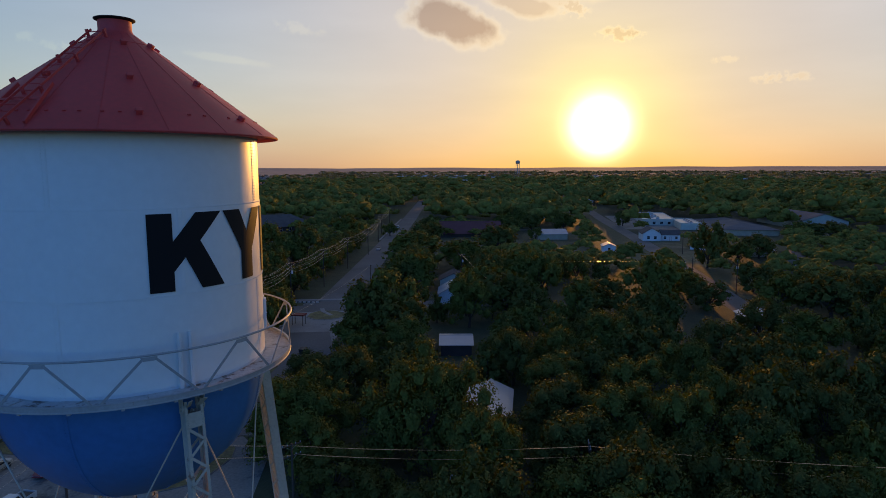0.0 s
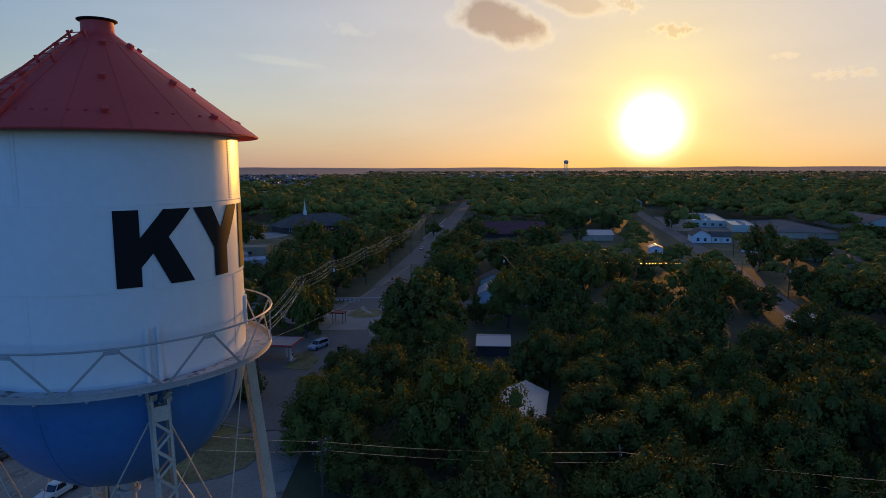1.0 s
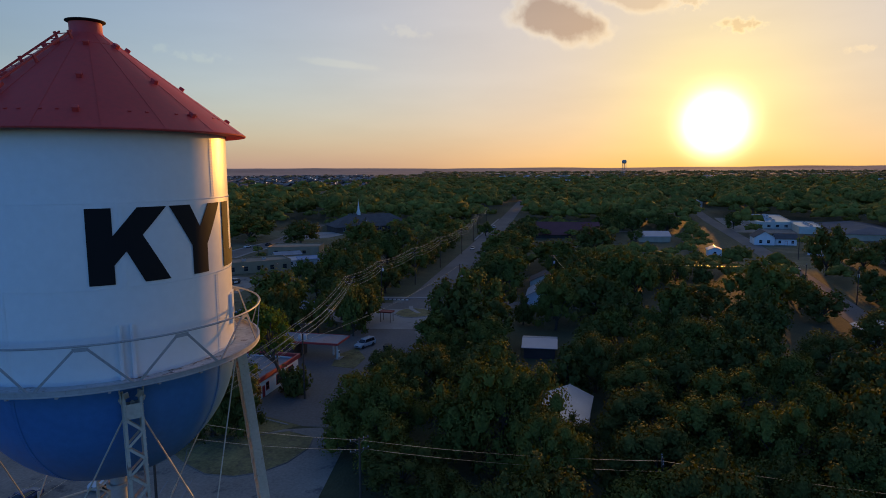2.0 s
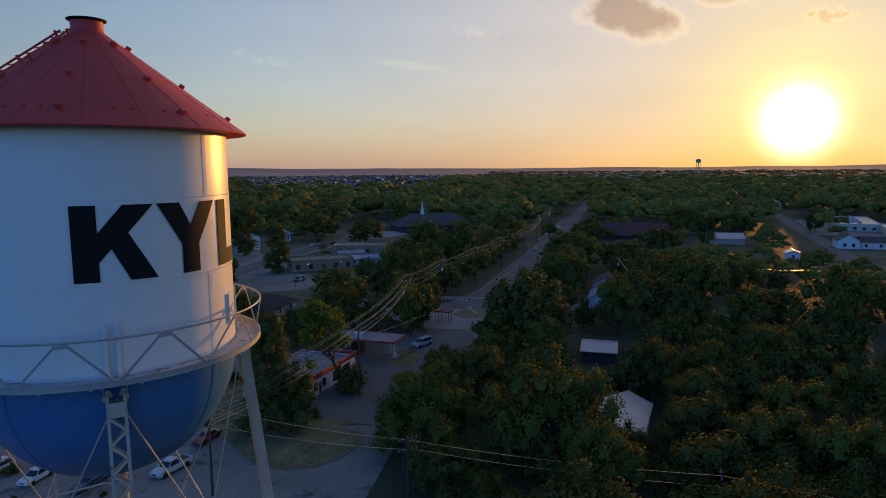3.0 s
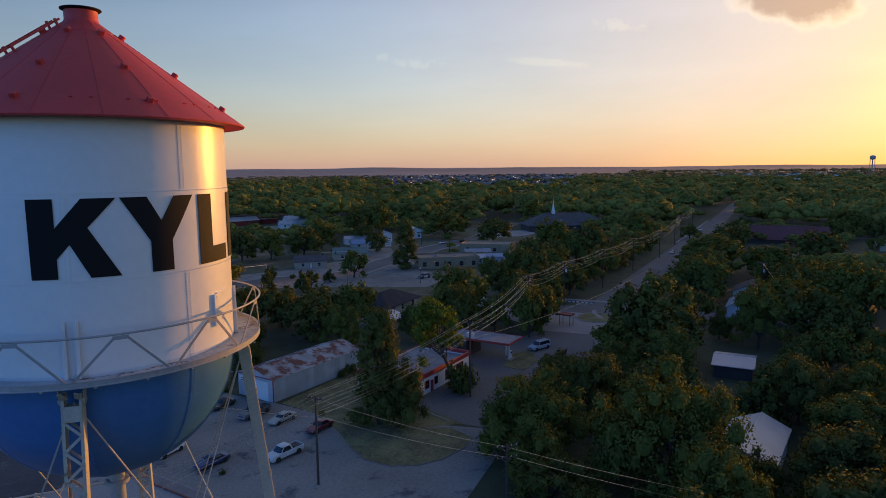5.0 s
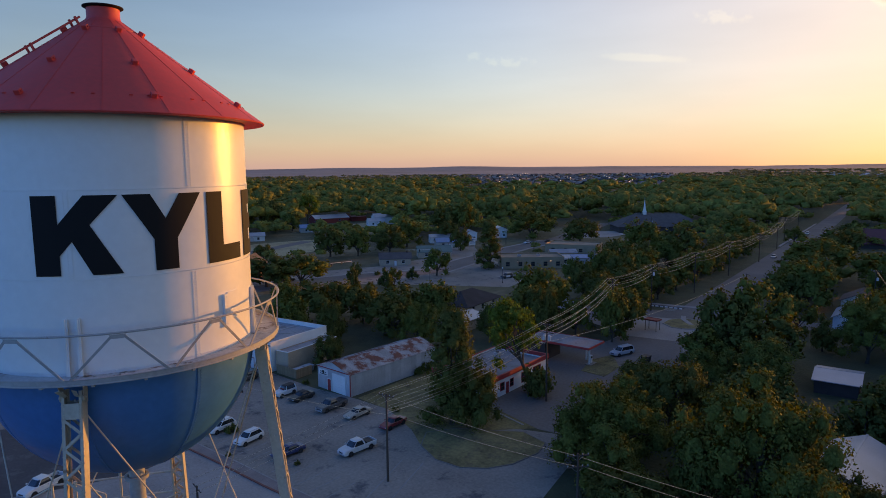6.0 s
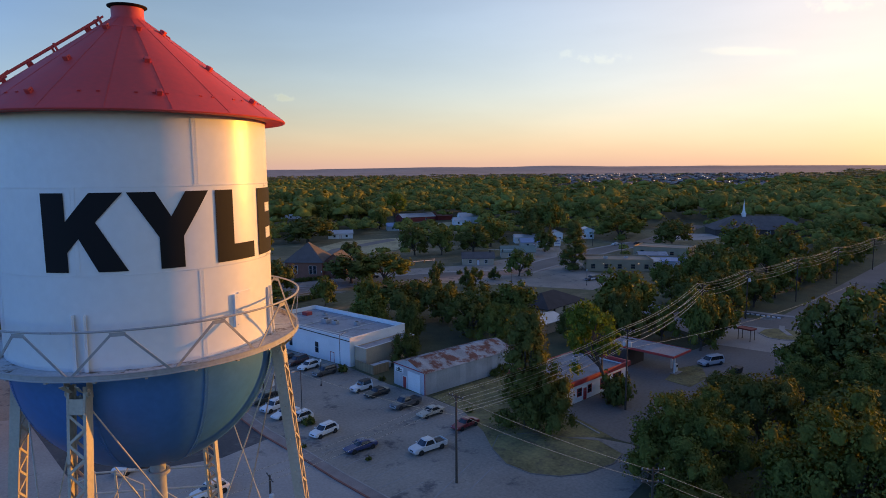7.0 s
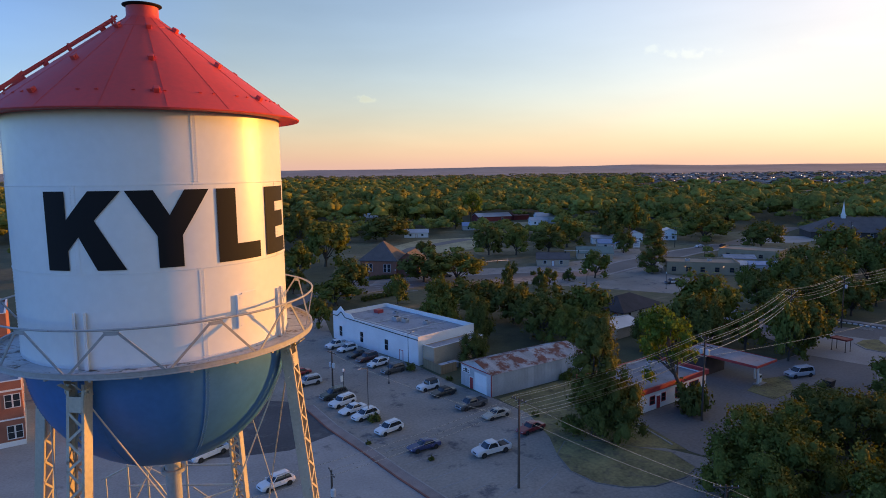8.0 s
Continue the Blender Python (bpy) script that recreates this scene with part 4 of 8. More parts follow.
sheet("forecourt", CORNER_PAD, "concrete", 0.024, "worn pale concrete between the forecourt and the crossing", "pavement")
sheet("lawn", CORNER_LAWN, "grass_dry", 0.12, "small dry grass corner at the crossing with a kerb", "lawn")
sheet("yard", SHED_YARD, "grass_dry", 0.026, "bare dry yard beside the metal shed", "ground")
sheet("lawn", ISLAND, "grass_dry", 0.12, "dry grass traffic island with a kerb", "lawn")
sheet("lawn", VERGE, "grass_dry", 0.10, "strip of dry brown grass beside the forecourt", "lawn")
sheet("car_park", POLICE_LOT, "asphalt", 0.026, "asphalt lot before the flat tan building", "pavement")
sheet("lawn", TOWN, "grass_town", 0.014, "dry short grass and bare soil between the town houses", "lawn")
sheet("lawn", SCHOOL_LAWN, "grass_town", 0.02, "dry school lawn beside the street", "lawn")
for k, poly in enumerate((FIELD_A, FIELD_B, FIELD_C)):
    sheet("field", poly, "straw", 0.02 + 0.004 * k, "open field of short dry grass", "lawn")
sheet("car_park", SCHOOL_YARD, "asphalt", 0.022, "asphalt yard round the school buildings", "pavement")
sheet("car_park", CHURCH_LOT, "concrete", 0.022, "pale lot beside the church", "pavement")
OPEN = [LOT, TOWER_LOT, PAD, CORNER_PAD, SHED_YARD, POLICE_LOT, FIELD_A, FIELD_B, SCHOOL_LAWN, SCHOOL_YARD, STATION, CHURCH_LOT]
ROADS = [(MAIN, 6.0), (CROSS, 5.5), (SOUTH, 4.6), (NORTH_ST, 6.5), (SIDE_ST, 5.0), (ARCH_ST, 5.0)]
FOOTPRINTS = []


def kerb(points, name="kerb", w=0.18, h=0.15, mat="concrete", z=0.0, label="low concrete kerb"):
    bm = bmesh.new()
    prism(bm, strip(points, w), z - 0.05, z + h)
    bmesh.ops.recalc_face_normals(bm, faces=bm.faces[:])
    return tagged(part(name, bm, mat), label, "kerb", kind="structure")


KERB_LINE = [(22.3, 85.0), (23.7, 74.5), (26.0, 64.6), (27.9, 55.2), (30.0, 46.6)]
kerb(KERB_LINE, w=0.22, h=0.16)
kerb([(x - 1.7, y - 0.3) for x, y in KERB_LINE], w=0.22, h=0.20, mat="brick_pave", label="low red brick edging")
bm = bmesh.new()
prism(bm, strip([(x - 0.85, y - 0.15) for x, y in KERB_LINE], 1.5), 0.02, 0.14)
bmesh.ops.recalc_face_normals(bm, faces=bm.faces[:])
tagged(part("pavement", bm, "paver"), "narrow pinkish paved footway along the car park", "pavement", kind="structure")
kerb(ISLAND + ISLAND[:1], w=0.14, h=0.13, mat="road")
kerb(CORNER_LAWN + CORNER_LAWN[:1], w=0.3, h=0.15)
BED = [(153.6, 89.0), (155.9, 84.8), (157.6, 80.0), (158.8, 74.8)]
bm = bmesh.new()
prism(bm, strip(BED, 1.8), 0.0, 0.14)
bmesh.ops.recalc_face_normals(bm, faces=bm.faces[:])
bed = tagged(part("planting_bed", bm, "asphalt_dark"), "dark soil bed edged with white stones along the street", "planting bed", kind="structure")
stone = bmesh.new()
softbox(stone, -0.42, 0.42, -0.2, 0.2, 0.0, 0.3, 0.09, 2)
edging = bpy.data.meshes.new("edging_stone")
stone.to_mesh(edging)
stone.free()
edging.materials.append(M["stucco_white"])
for (ax, ay), (bx, by) in zip(BED[:-1], BED[1:]):
    for i in range(4):
        f = (i + 0.5) / 4
        piece("edging_stone", edging, bed, ax + (bx - ax) * f - 1.05, ay + (by - ay) * f - 0.4, 0.0, 0, 0, math.degrees(math.atan2(by - ay, bx - ax)))
kerb([(66.0, 57.0), (65.2, 47.0)], w=0.2, h=0.14)
kerb([(86, 47.2), (97, 47.7), (106, 48.2), (112, 47.7), (127, 56.2)], w=0.2, h=0.14)


def footway(points, off, w=1.6, label="pale concrete footway along the street"):
    side = []
    for k, (x, y) in enumerate(points):
        a, b = points[max(k - 1, 0)], points[min(k + 1, len(points) - 1)]
        d = Vector((b[0] - a[0], b[1] - a[1])).normalized()
        side.append((x - d.y * off, y + d.x * off))
    bm = bmesh.new()
    prism(bm, strip(side, w), 0.0, 0.15)
    bmesh.ops.recalc_face_normals(bm, faces=bm.faces[:])
    tagged(part("pavement", bm, "concrete"), label, "pavement", kind="structure")


footway(NORTH_ST[2:8], 6.4)
footway(NORTH_ST[4:8], -6.4)
footway([(157, 87), (160.5, 78), (164, 69)], 0.0, 2.0, "pale concrete footway at the corner of the cross street")
footway([(143, 63.5), (147, 68), (150.5, 70)], 0.0, 1.2, "pale kerb of the corner lot")
footway(MAIN[4:6], 6.6, 1.2)


def marks():
    group = "painted bay lines"
    def line(p, q, w=0.12):
        bm = bmesh.new()
        prism(bm, strip([p, q], w), 0.036, 0.042)
        bmesh.ops.recalc_face_normals(bm, faces=bm.faces[:])
        tagged(part("bay_line", bm, "white_line"), "worn white painted bay line", "road marking", group, "structure")
    for i in range(15):                       # bays along the kerb
        f = i / 14
        x, y = 23.6 + 7.0 * f, 84.5 - 37.5 * f
        line((x, y), (x + 5.0, y + 1.1))
    for i in range(11):                       # bays before the shed and the white wall
        f = i / 10
        x, y = 50.0 - 10 * f, 60.0 + 50 * f
        line((x, y), (x - 5.0, y - 1.2))
    for p, q in (((34, 43.5), (44, 49.5)), ((35.5, 41), (45.5, 46.8))):
        line(p, q, 0.15)
    # long white bars and zigzags of the crosswalk at the square
    for pts in (((64, 193), (80, 184.5)), ((61, 184), (78, 179)), ((60.5, 176.5), (76, 173)), ((64, 193), (70.5, 181), (80, 185)), ((60.5, 177), (70.5, 181), (77, 173))):
        for p, q in zip(pts[:-1], pts[1:]):
            line(p, q, 0.55)
    for i in range(7):
        f = i / 6
        line((155.5 - 5 * f, 78.5 - 2.0 * f), (157.5 - 5 * f, 75 - 2.0 * f), 0.5)


marks()


# ---- buildings ----
def wall_box(bm, w, d, h, t=0.2):
    box(bm, 0, w, 0, t, 0, h)
    box(bm, 0, w, d - t, d, 0, h)
    box(bm, 0, t, t, d - t, 0, h)
    box(bm, w - t, w, t, d - t, 0, h)


def gable_roof(bm, w, d, h, rise, over=0.4, t=0.14, along="x"):
    if along == "x":
        y0, ym, y1 = -over, d / 2, d + over
        zo = h - rise * over / (d / 2)
        for a, za, b, zb in ((y0, zo, ym, h + rise), (ym, h + rise, y1, zo)):
            p = [(-over, a, za), (w + over, a, za), (w + over, b, zb), (-over, b, zb)]
            lo = [bm.verts.new(q) for q in p]
            hi = [bm.verts.new((q[0], q[1], q[2] + t)) for q in p]
            bm.faces.new(lo[::-1])
            bm.faces.new(hi)
            for i in range(4):
                bm.faces.new((lo[i], lo[(i + 1) % 4], hi[(i + 1) % 4], hi[i]))
    else:
        b2 = bmesh.new()
        gable_roof(b2, d, w, h, rise, over, t, "x")
        join(bm, b2, Matrix(((0, 1, 0, 0), (1, 0, 0, 0), (0, 0, 1, 0), (0, 0, 0, 1))))
        bmesh.ops.recalc_face_normals(bm, faces=bm.faces[:])


def gable_ends(bm, w, d, h, rise, along="x", t=0.2, which=(0, 1)):
    ends = ((0, t), (w - t, w)) if along == "x" else ((0, t), (d - t, d))
    ends = [ends[k] for k in which]
    for a, b in ends:
        tri = ((0, h), (d, h), (d / 2, h + rise)) if along == "x" else ((0, h), (w, h), (w / 2, h + rise))
        f, g = [], []
        for u, z in tri:
            f.append(bm.verts.new((a, u, z) if along == "x" else (u, a, z)))
            g.append(bm.verts.new((b, u, z) if along == "x" else (u, b, z)))
        bm.faces.new(f)
        bm.faces.new(g[::-1])
        for i in range(3):
            bm.faces.new((f[i], g[i], g[(i + 1) % 3], f[(i + 1) % 3]))
    bmesh.ops.recalc_face_normals(bm, faces=bm.faces[:])


def hip_roof(bm, w, d, h, rise, over=0.5, t=0.14):
    k = min(w, d) / 2
    o = over
    zo = h - rise * over / k
    base = [(-o, -o), (w + o, -o), (w + o, d + o), (-o, d + o)]
    if w >= d:
        r1, r2 = (k, d / 2), (w - k, d / 2)
        faces = ((0, 1, "b", "a"), (1, 2, "b"), (2, 3, "a", "b"), (3, 0, "a"))
    else:
        r1, r2 = (w / 2, k), (w / 2, d - k)
        faces = ((0, 1, "a"), (1, 2, "b", "a"), (2, 3, "b"), (3, 0, "a", "b"))
    for dz in (t,):
        v = [bm.verts.new((x, y, zo + dz)) for x, y in base]
        a, b = bm.verts.new((*r1, h + rise + dz)), bm.verts.new((*r2, h + rise + dz))
        for f in faces:
            bm.faces.new([v[i] if isinstance(i, int) else (a if i == "a" else b) for i in f])
    e = [bm.verts.new((x, y, zo)) for x, y in base]
    for i in range(4):
        bm.faces.new((e[i], e[(i + 1) % 4], v[(i + 1) % 4], v[i]))
    bm.faces.new(e[::-1])
    bmesh.ops.recalc_face_normals(bm, faces=bm.faces[:])


def on_side(side, u, w, d, out=0.0):
    """A pose on one wall: local x along it, local -y out of it."""
    return (pose(u, -out, 0), pose(w + out, u, 0, 0, 0, 90), pose(w - u, d + out, 0, 0, 0, 180), pose(-out, d - u, 0, 0, 0, -90))[side]


def add_window(parent, m, z, ww, hh, trim="trim_white", cross=True):
    bm = bmesh.new()
    t = 0.09
    box(bm, -ww / 2 - t, ww / 2 + t, -0.07, 0.02, z - t, z)
    box(bm, -ww / 2 - t, ww / 2 + t, -0.05, 0.02, z + hh, z + hh + t)
    for s in (-1, 1):
        box(bm, s * (ww / 2 + t / 2) - t / 2, s * (ww / 2 + t / 2) + t / 2, -0.05, 0.02, z, z + hh)
    if cross:
        box(bm, -ww / 2, ww / 2, -0.04, 0.0, z + hh / 2 - 0.025, z + hh / 2 + 0.025)
    win = part("window", bm, trim, parent)
    win.matrix_basis = m
    bm = bmesh.new()
    box(bm, -ww / 2, ww / 2, -0.02, 0.015, z, z + hh)
    part("pane", bm, "glass", win)


def add_door(parent, m, ww, hh, mat="trim_white", name="door"):
    bm = bmesh.new()
    for s in (-1, 1):
        box(bm, s * (ww / 2 + 0.06) - 0.06, s * (ww / 2 + 0.06) + 0.06, -0.05, 0.02, 0, hh + 0.12)
    box(bm, -ww / 2, ww / 2, -0.05, 0.02, hh, hh + 0.12)
    fr = part("door_frame", bm, "trim_white" if mat != "trim_white" else "trim_red", parent)
    fr.matrix_basis = m
    bm = bmesh.new()
    n = max(2, int(hh / 0.5))
    for i in range(n):
        box(bm, -ww / 2 + 0.01, ww / 2 - 0.01, -0.025, 0.015, hh * i / n + 0.01, hh * (i + 1) / n - 0.01)
    part(name, bm, mat, fr)


def building(name, label, category, x, y, rz, w, d, h, walls="cream", roof="gable", roof_mat="shingle_grey", rise=1.6, over=0.45,
             along=None, windows=(), doors=(), parapet=0.5, group="", trim="trim_white", pieces=0, z=0.0):
    t = thing(name, label, category, x, y, z, rz, group)
    c, s = math.cos(radians(rz)), math.sin(radians(rz))
    FOOTPRINTS.append([(x + a * c - b * s, y + a * s + b * c) for a, b in ((-1, -1), (w + 1, -1), (w + 1, d + 1), (-1, d + 1))])
    along = along or ("x" if w >= d else "y")
    bm = bmesh.new()
    wall_box(bm, w, d, h + (parapet if roof == "flat" else 0))
    if roof == "gable":
        gable_ends(bm, w, d, h, rise, along)
    part("wall", bm, walls, t)
    if roof == "flat":
        bm = bmesh.new()
        box(bm, 0.2, w - 0.2, 0.2, d - 0.2, h - 0.2, h)
        part("roof", bm, roof_mat, t)
        bm = bmesh.new()
        e = 0.06
        for a in ((-e, w + e, -e, 0.26), (-e, w + e, d - 0.26, d + e), (-e, 0.26, 0.26, d - 0.26), (w - 0.26, w + e, 0.26, d - 0.26)):
            box(bm, *a, h + parapet + 0.002, h + parapet + 0.09)
        part("coping", bm, trim, t)
    elif roof == "gable":
        bm = bmesh.new()
        gable_roof(bm, w, d, h, rise, over, 0.14, along)
        part("roof", bm, roof_mat, t)
        bm = bmesh.new()
        if along == "x":
            box(bm, -over, w + over, d / 2 - 0.12, d / 2 + 0.12, h + rise + 0.06, h + rise + 0.17)
        else:
            box(bm, w / 2 - 0.12, w / 2 + 0.12, -over, d + over, h + rise + 0.06, h + rise + 0.17)
        part("ridge_cap", bm, roof_mat, t)
    elif roof == "hip":
        bm = bmesh.new()
        hip_roof(bm, w, d, h, rise, over)
        part("roof", bm, roof_mat, t)
    for side, u, z, ww, hh in windows:
        add_window(t, on_side(side, u, w, d), z, ww, hh, trim)
    for side, u, ww, hh, mat in doors:
        add_door(t, on_side(side, u, w, d), ww, hh, mat)
    return t


def roof_units(parent, spots, h):
    for x, y, s in spots:
        bm = bmesh.new()
        softbox(bm, x - s / 2, x + s / 2, y - s * 0.4, y + s * 0.4, h, h + s * 0.55, 0.04, 1)
        u = part("air_unit", bm, "galv", parent)
        bm = bmesh.new()
        rod(bm, (x, y, h + s * 0.55), (x, y, h + s * 0.62), s * 0.3, seg=14)
        part("fan_guard", bm, "black_plastic", u)


def sheeted(parent, name, w, h, mat, m, n, z0=0.0, rib=0.03):
    """Upright sheets with a rolled rib at each edge, n to a wall."""
    s = w / n
    bm = bmesh.new()
    box(bm, 0.004, s - 0.004, -0.02, 0.0, z0, h)
    k = max(2, int(s / 0.3))
    for i in range(k):
        u = s * (i + 0.5) / k
        box(bm, u - 0.025, u + 0.025, -0.02 - rib, -0.02, z0, h)
    me = bpy.data.meshes.new(name)
    bm.to_mesh(me)
    bm.free()
    me.materials.append(M[mat])
    for i in range(n):
        ob = new(name, me)
        ob.parent = parent
        ob.matrix_basis = m @ pose(s * i, 0, 0)


# the old white hall with a peaked parapet
hall = building("white_building", "old white stucco building with a flat roof and a peaked parapet", "building", 36.8, 127.0, -71.5, 31, 16, 5.1, "stucco_white", "flat", "roof_flat", parapet=0.8,
                windows=((0, 3.2, 1.1, 1.15, 2.3), (0, 11.5, 1.2, 1.15, 2.3), (0, 20.5, 1.2, 1.15, 2.3), (3, 4.0, 1.2, 1.2, 2.0), (3, 11.0, 1.2, 1.2, 2.0)),
                doors=((0, 25.5, 1.0, 2.1, "trim_white"),))
bm = bmesh.new()
softbox(bm, 3.2, 5.0, 9.5, 11.2, 5.1, 5.9, 0.05, 1)
part("roof_hatch", bm, "trim_red", hall, "orange-red cover on the flat roof")
for a0, a1, b0, b1 in ((0.3, 30.7, 2.6, 3.1), (12.0, 12.3, 3.2, 15.7), (22.6, 22.9, 3.2, 15.7)):
    bm = bmesh.new()
    box(bm, a0, a1, b0, b1, 5.1, 5.24)
    part("roof_seam", bm, "metal_roof", hall)
roof_units(hall, ((14, 8, 1.8), (16.5, 8.6, 1.4), (21, 11, 1.2), (8, 12.5, 1.0)), 5.1)
bm = bmesh.new()                              # the peak over the end wall and its dark line
for pts in (((0.0, 5.6), (8.4, 5.6), (8.4, 6.05), (7.2, 6.9), (5.4, 6.9), (4.6, 7.1), (3.2, 8.1), (1.6, 6.8), (0.0, 6.6)),):
    f = [bm.verts.new((u, -0.02, z)) for u, z in pts]
    g = [bm.verts.new((u, 0.22, z)) for u, z in pts]
    bm.faces.new(f)
    bm.faces.new(g[::-1])
    for i in range(len(pts)):
        j = (i + 1) % len(pts)
        bm.faces.new((f[i], g[i], g[j], f[j]))
bmesh.ops.recalc_face_normals(bm, faces=bm.faces[:])
part("peaked_parapet", bm, "stucco_white", hall)
bm = bmesh.new()
for (a, za), (b, zb) in (((0.0, 5.72), (1.9, 5.72)), ((1.9, 5.72), (3.5, 6.9)), ((3.5, 6.9), (5.1, 5.72)), ((5.1, 5.72), (31.0, 5.30))):
    bar(bm, (a, -0.06, za), (b, -0.06, zb), 0.16, 0.10, (0, 1, 0))
part("cornice_line", bm, "black_plastic", hall)
building("annex", "low grey annex with a flat roof behind the white building", "building", 47.7, 97.7, -71.5, 3.4, 14, 4.0, "tan_block", "flat", "roof_flat", parapet=0.2)

# the metal shed with a rusted roof
shed = building("metal_shed", "long corrugated metal shed with a rusted gable roof", "shed", 51.2, 75.2, 9.7, 22.4, 9.0, 4.05, "corrugated", "none")
for k in (0, 1):
    bm = bmesh.new()
    gable_ends(bm, 22.4, 9.0, 4.05, 1.35, "x", which=(k,))
    part("gable_wall", bm, "corrugated", shed)
slope = math.hypot(4.5 + 0.35, 1.35 * (4.85 / 4.5))
tilt = math.degrees(math.atan2(1.35, 4.5))
sheeted(shed, "roof_sheet", 23.0, slope, "rust_roof", pose(-0.3, -0.35, 4.05 - 1.35 * 0.35 / 4.5 + 0.05, tilt - 90 + 90, 0, 0) @ pose(0, 0, 0, -90, 0, 0), 24)
sheeted(shed, "roof_sheet", 23.0, slope, "rust_roof", pose(22.7, 9.35, 4.05 - 1.35 * 0.35 / 4.5 + 0.05, 0, 0, 180) @ pose(0, 0, 0, tilt, 0, 0) @ pose(0, 0, 0, -90, 0, 0), 24)
for side, n, wid in ((0, 16, 22.4), (3, 7, 9.0), (1, 7, 9.0)):
    m = (pose(0, 0, 0), pose(22.4, 0, 0, 0, 0, 90), None, pose(0, 9.0, 0, 0, 0, -90))[side]
    sheeted(shed, "wall_sheet", wid, 4.0, "corrugated", m, n, rib=0.02)
add_door(shed, on_side(3, 6.0, 22.4, 9.0, 0.05), 3.4, 3.3, "stucco_white", "roller_door")
add_door(shed, on_side(3, 3.3, 22.4, 9.0, 0.05), 0.95, 2.1, "trim_red")
bm = bmesh.new()
softbox(bm, -1.3, 1.3, -0.06, 0.0, 2.55, 3.65, 0.03, 1)
sign = part("sign_board", bm, "trim_white", shed, "white sign board with dark emblem and bars")
sign.matrix_basis = on_side(3, 1.7, 22.4, 9.0, 0.06)
bm = bmesh.new()
rod(bm, (0, -0.062, 3.2), (0, -0.075, 3.2), 0.32, seg=16)
box(bm, -0.95, 0.95, -0.075, -0.061, 2.72, 2.88)
for s in (-1, 1):
    box(bm, s * 0.62 - 0.22, s * 0.62 + 0.22, -0.075, -0.061, 3.1, 3.25)
part("emblem", bm, "black_plastic", sign)
bm = bmesh.new()
for a, b in (((-0.04, -0.04), (-0.04, 9.04)), ((-0.04, -0.04), (22.4, -0.04))):
    bar(bm, (*a, 4.02), (*b, 4.02), 0.12, 0.14)
box(bm, -0.09, 0.03, -0.09, 0.03, 0, 4.0)
part("corner_trim", bm, "trim_red", shed)

# the low shop with a red fascia
shop = building("shop", "low white shop with a flat roof and a red fascia", "building", 67.4, 57.6, 11.5, 19.8, 12.0, 3.1, "stucco_white", "flat", "roof_blue", parapet=0.25, trim="trim_red",
                windows=((0, 4.6, 1.0, 1.2, 1.3), (0, 7.6, 1.0, 1.0, 1.3), (0, 12.2, 0.7, 2.6, 1.8), (0, 16.2, 0.7, 2.6, 1.8), (3, 6, 1, 1.4, 1.2)), doors=((0, 6.2, 1.0, 2.1, "trim_red"),))
bm = bmesh.new()
box(bm, -0.35, 20.15, -0.35, -0.02, 3.15, 3.95)
box(bm, 19.82, 20.15, -0.018, 12.0, 3.15, 3.95)
box(bm, -0.35, -0.02, -0.018, 12.0, 3.15, 3.95)
part("fascia", bm, "trim_red", shop)
bm = bmesh.new()
for i in range(9):
    box(bm, 2 + i * 2, 2.12 + i * 2, 8.2, 8.32, 3.1, 3.7)
box(bm, 2, 18.2, 8.24, 8.28, 3.62, 3.70)
part("roof_rack", bm, "galv", shop)
roof_units(shop, ((15.5, 8.5, 1.3), (11, 5, 0.9)), 3.1)

# the petrol station canopy
can = thing("canopy", "flat steel forecourt canopy with a red edge on posts", "canopy", 94.4, 57.4, 0, 12)
CW, CD = 7.0, 14.5
bm = bmesh.new()
box(bm, 0.05, CW - 0.05, 0.05, CD - 0.05, 4.25, 4.42)
part("roof_deck", bm, "roof_blue", can)
bm = bmesh.new()
for a in ((0, CW, 0, 0.05), (0, CW, CD - 0.05, CD), (0, 0.05, 0.05, CD - 0.05), (CW - 0.05, CW, 0.05, CD - 0.05)):
    box(bm, *a, 4.05, 4.5)
part("fascia", bm, "trim_red", can)
bm = bmesh.new()
box(bm, 0.06, CW - 0.06, 0.06, CD - 0.06, 4.18, 4.24)
part("soffit", bm, "tan_block", can)
for x, y in ((3.6, 1.6), (6.4, 3.6), (0.8, 13.4), (6.4, 13.4)):
    bm = bmesh.new()
    softbox(bm, x - 0.14, x + 0.14, y - 0.14, y + 0.14, 0, 4.18, 0.02, 1)
    part("post", bm, "trim_white", can)
bm = bmesh.new()
box(bm, 3.0, 5.6, 0.9, 2.3, 0, 0.18)
part("island_kerb", bm, "concrete", can)
building("kiosk", "dark brown kiosk under the back of the canopy", "building", 92.9, 67.4, 12, 6.6, 5.6, 3.5, "brown_wall", "flat", "roof_flat", parapet=0.2)
for px_, py_ in ((98.6, 60.2),):
    pump = thing("fuel_pump", "white fuel pump standing on the canopy island", "fuel pump", px_, py_, 0.18, 12)
    bm = bmesh.new()
    softbox(bm, -0.4, 0.4, -0.25, 0.25, 0, 1.5, 0.05, 2)
    part("cabinet", bm, "trim_white", pump)
    bm = bmesh.new()
    box(bm, -0.3, 0.3, -0.265, -0.24, 0.9, 1.35)
    part("display", bm, "glass", pump)

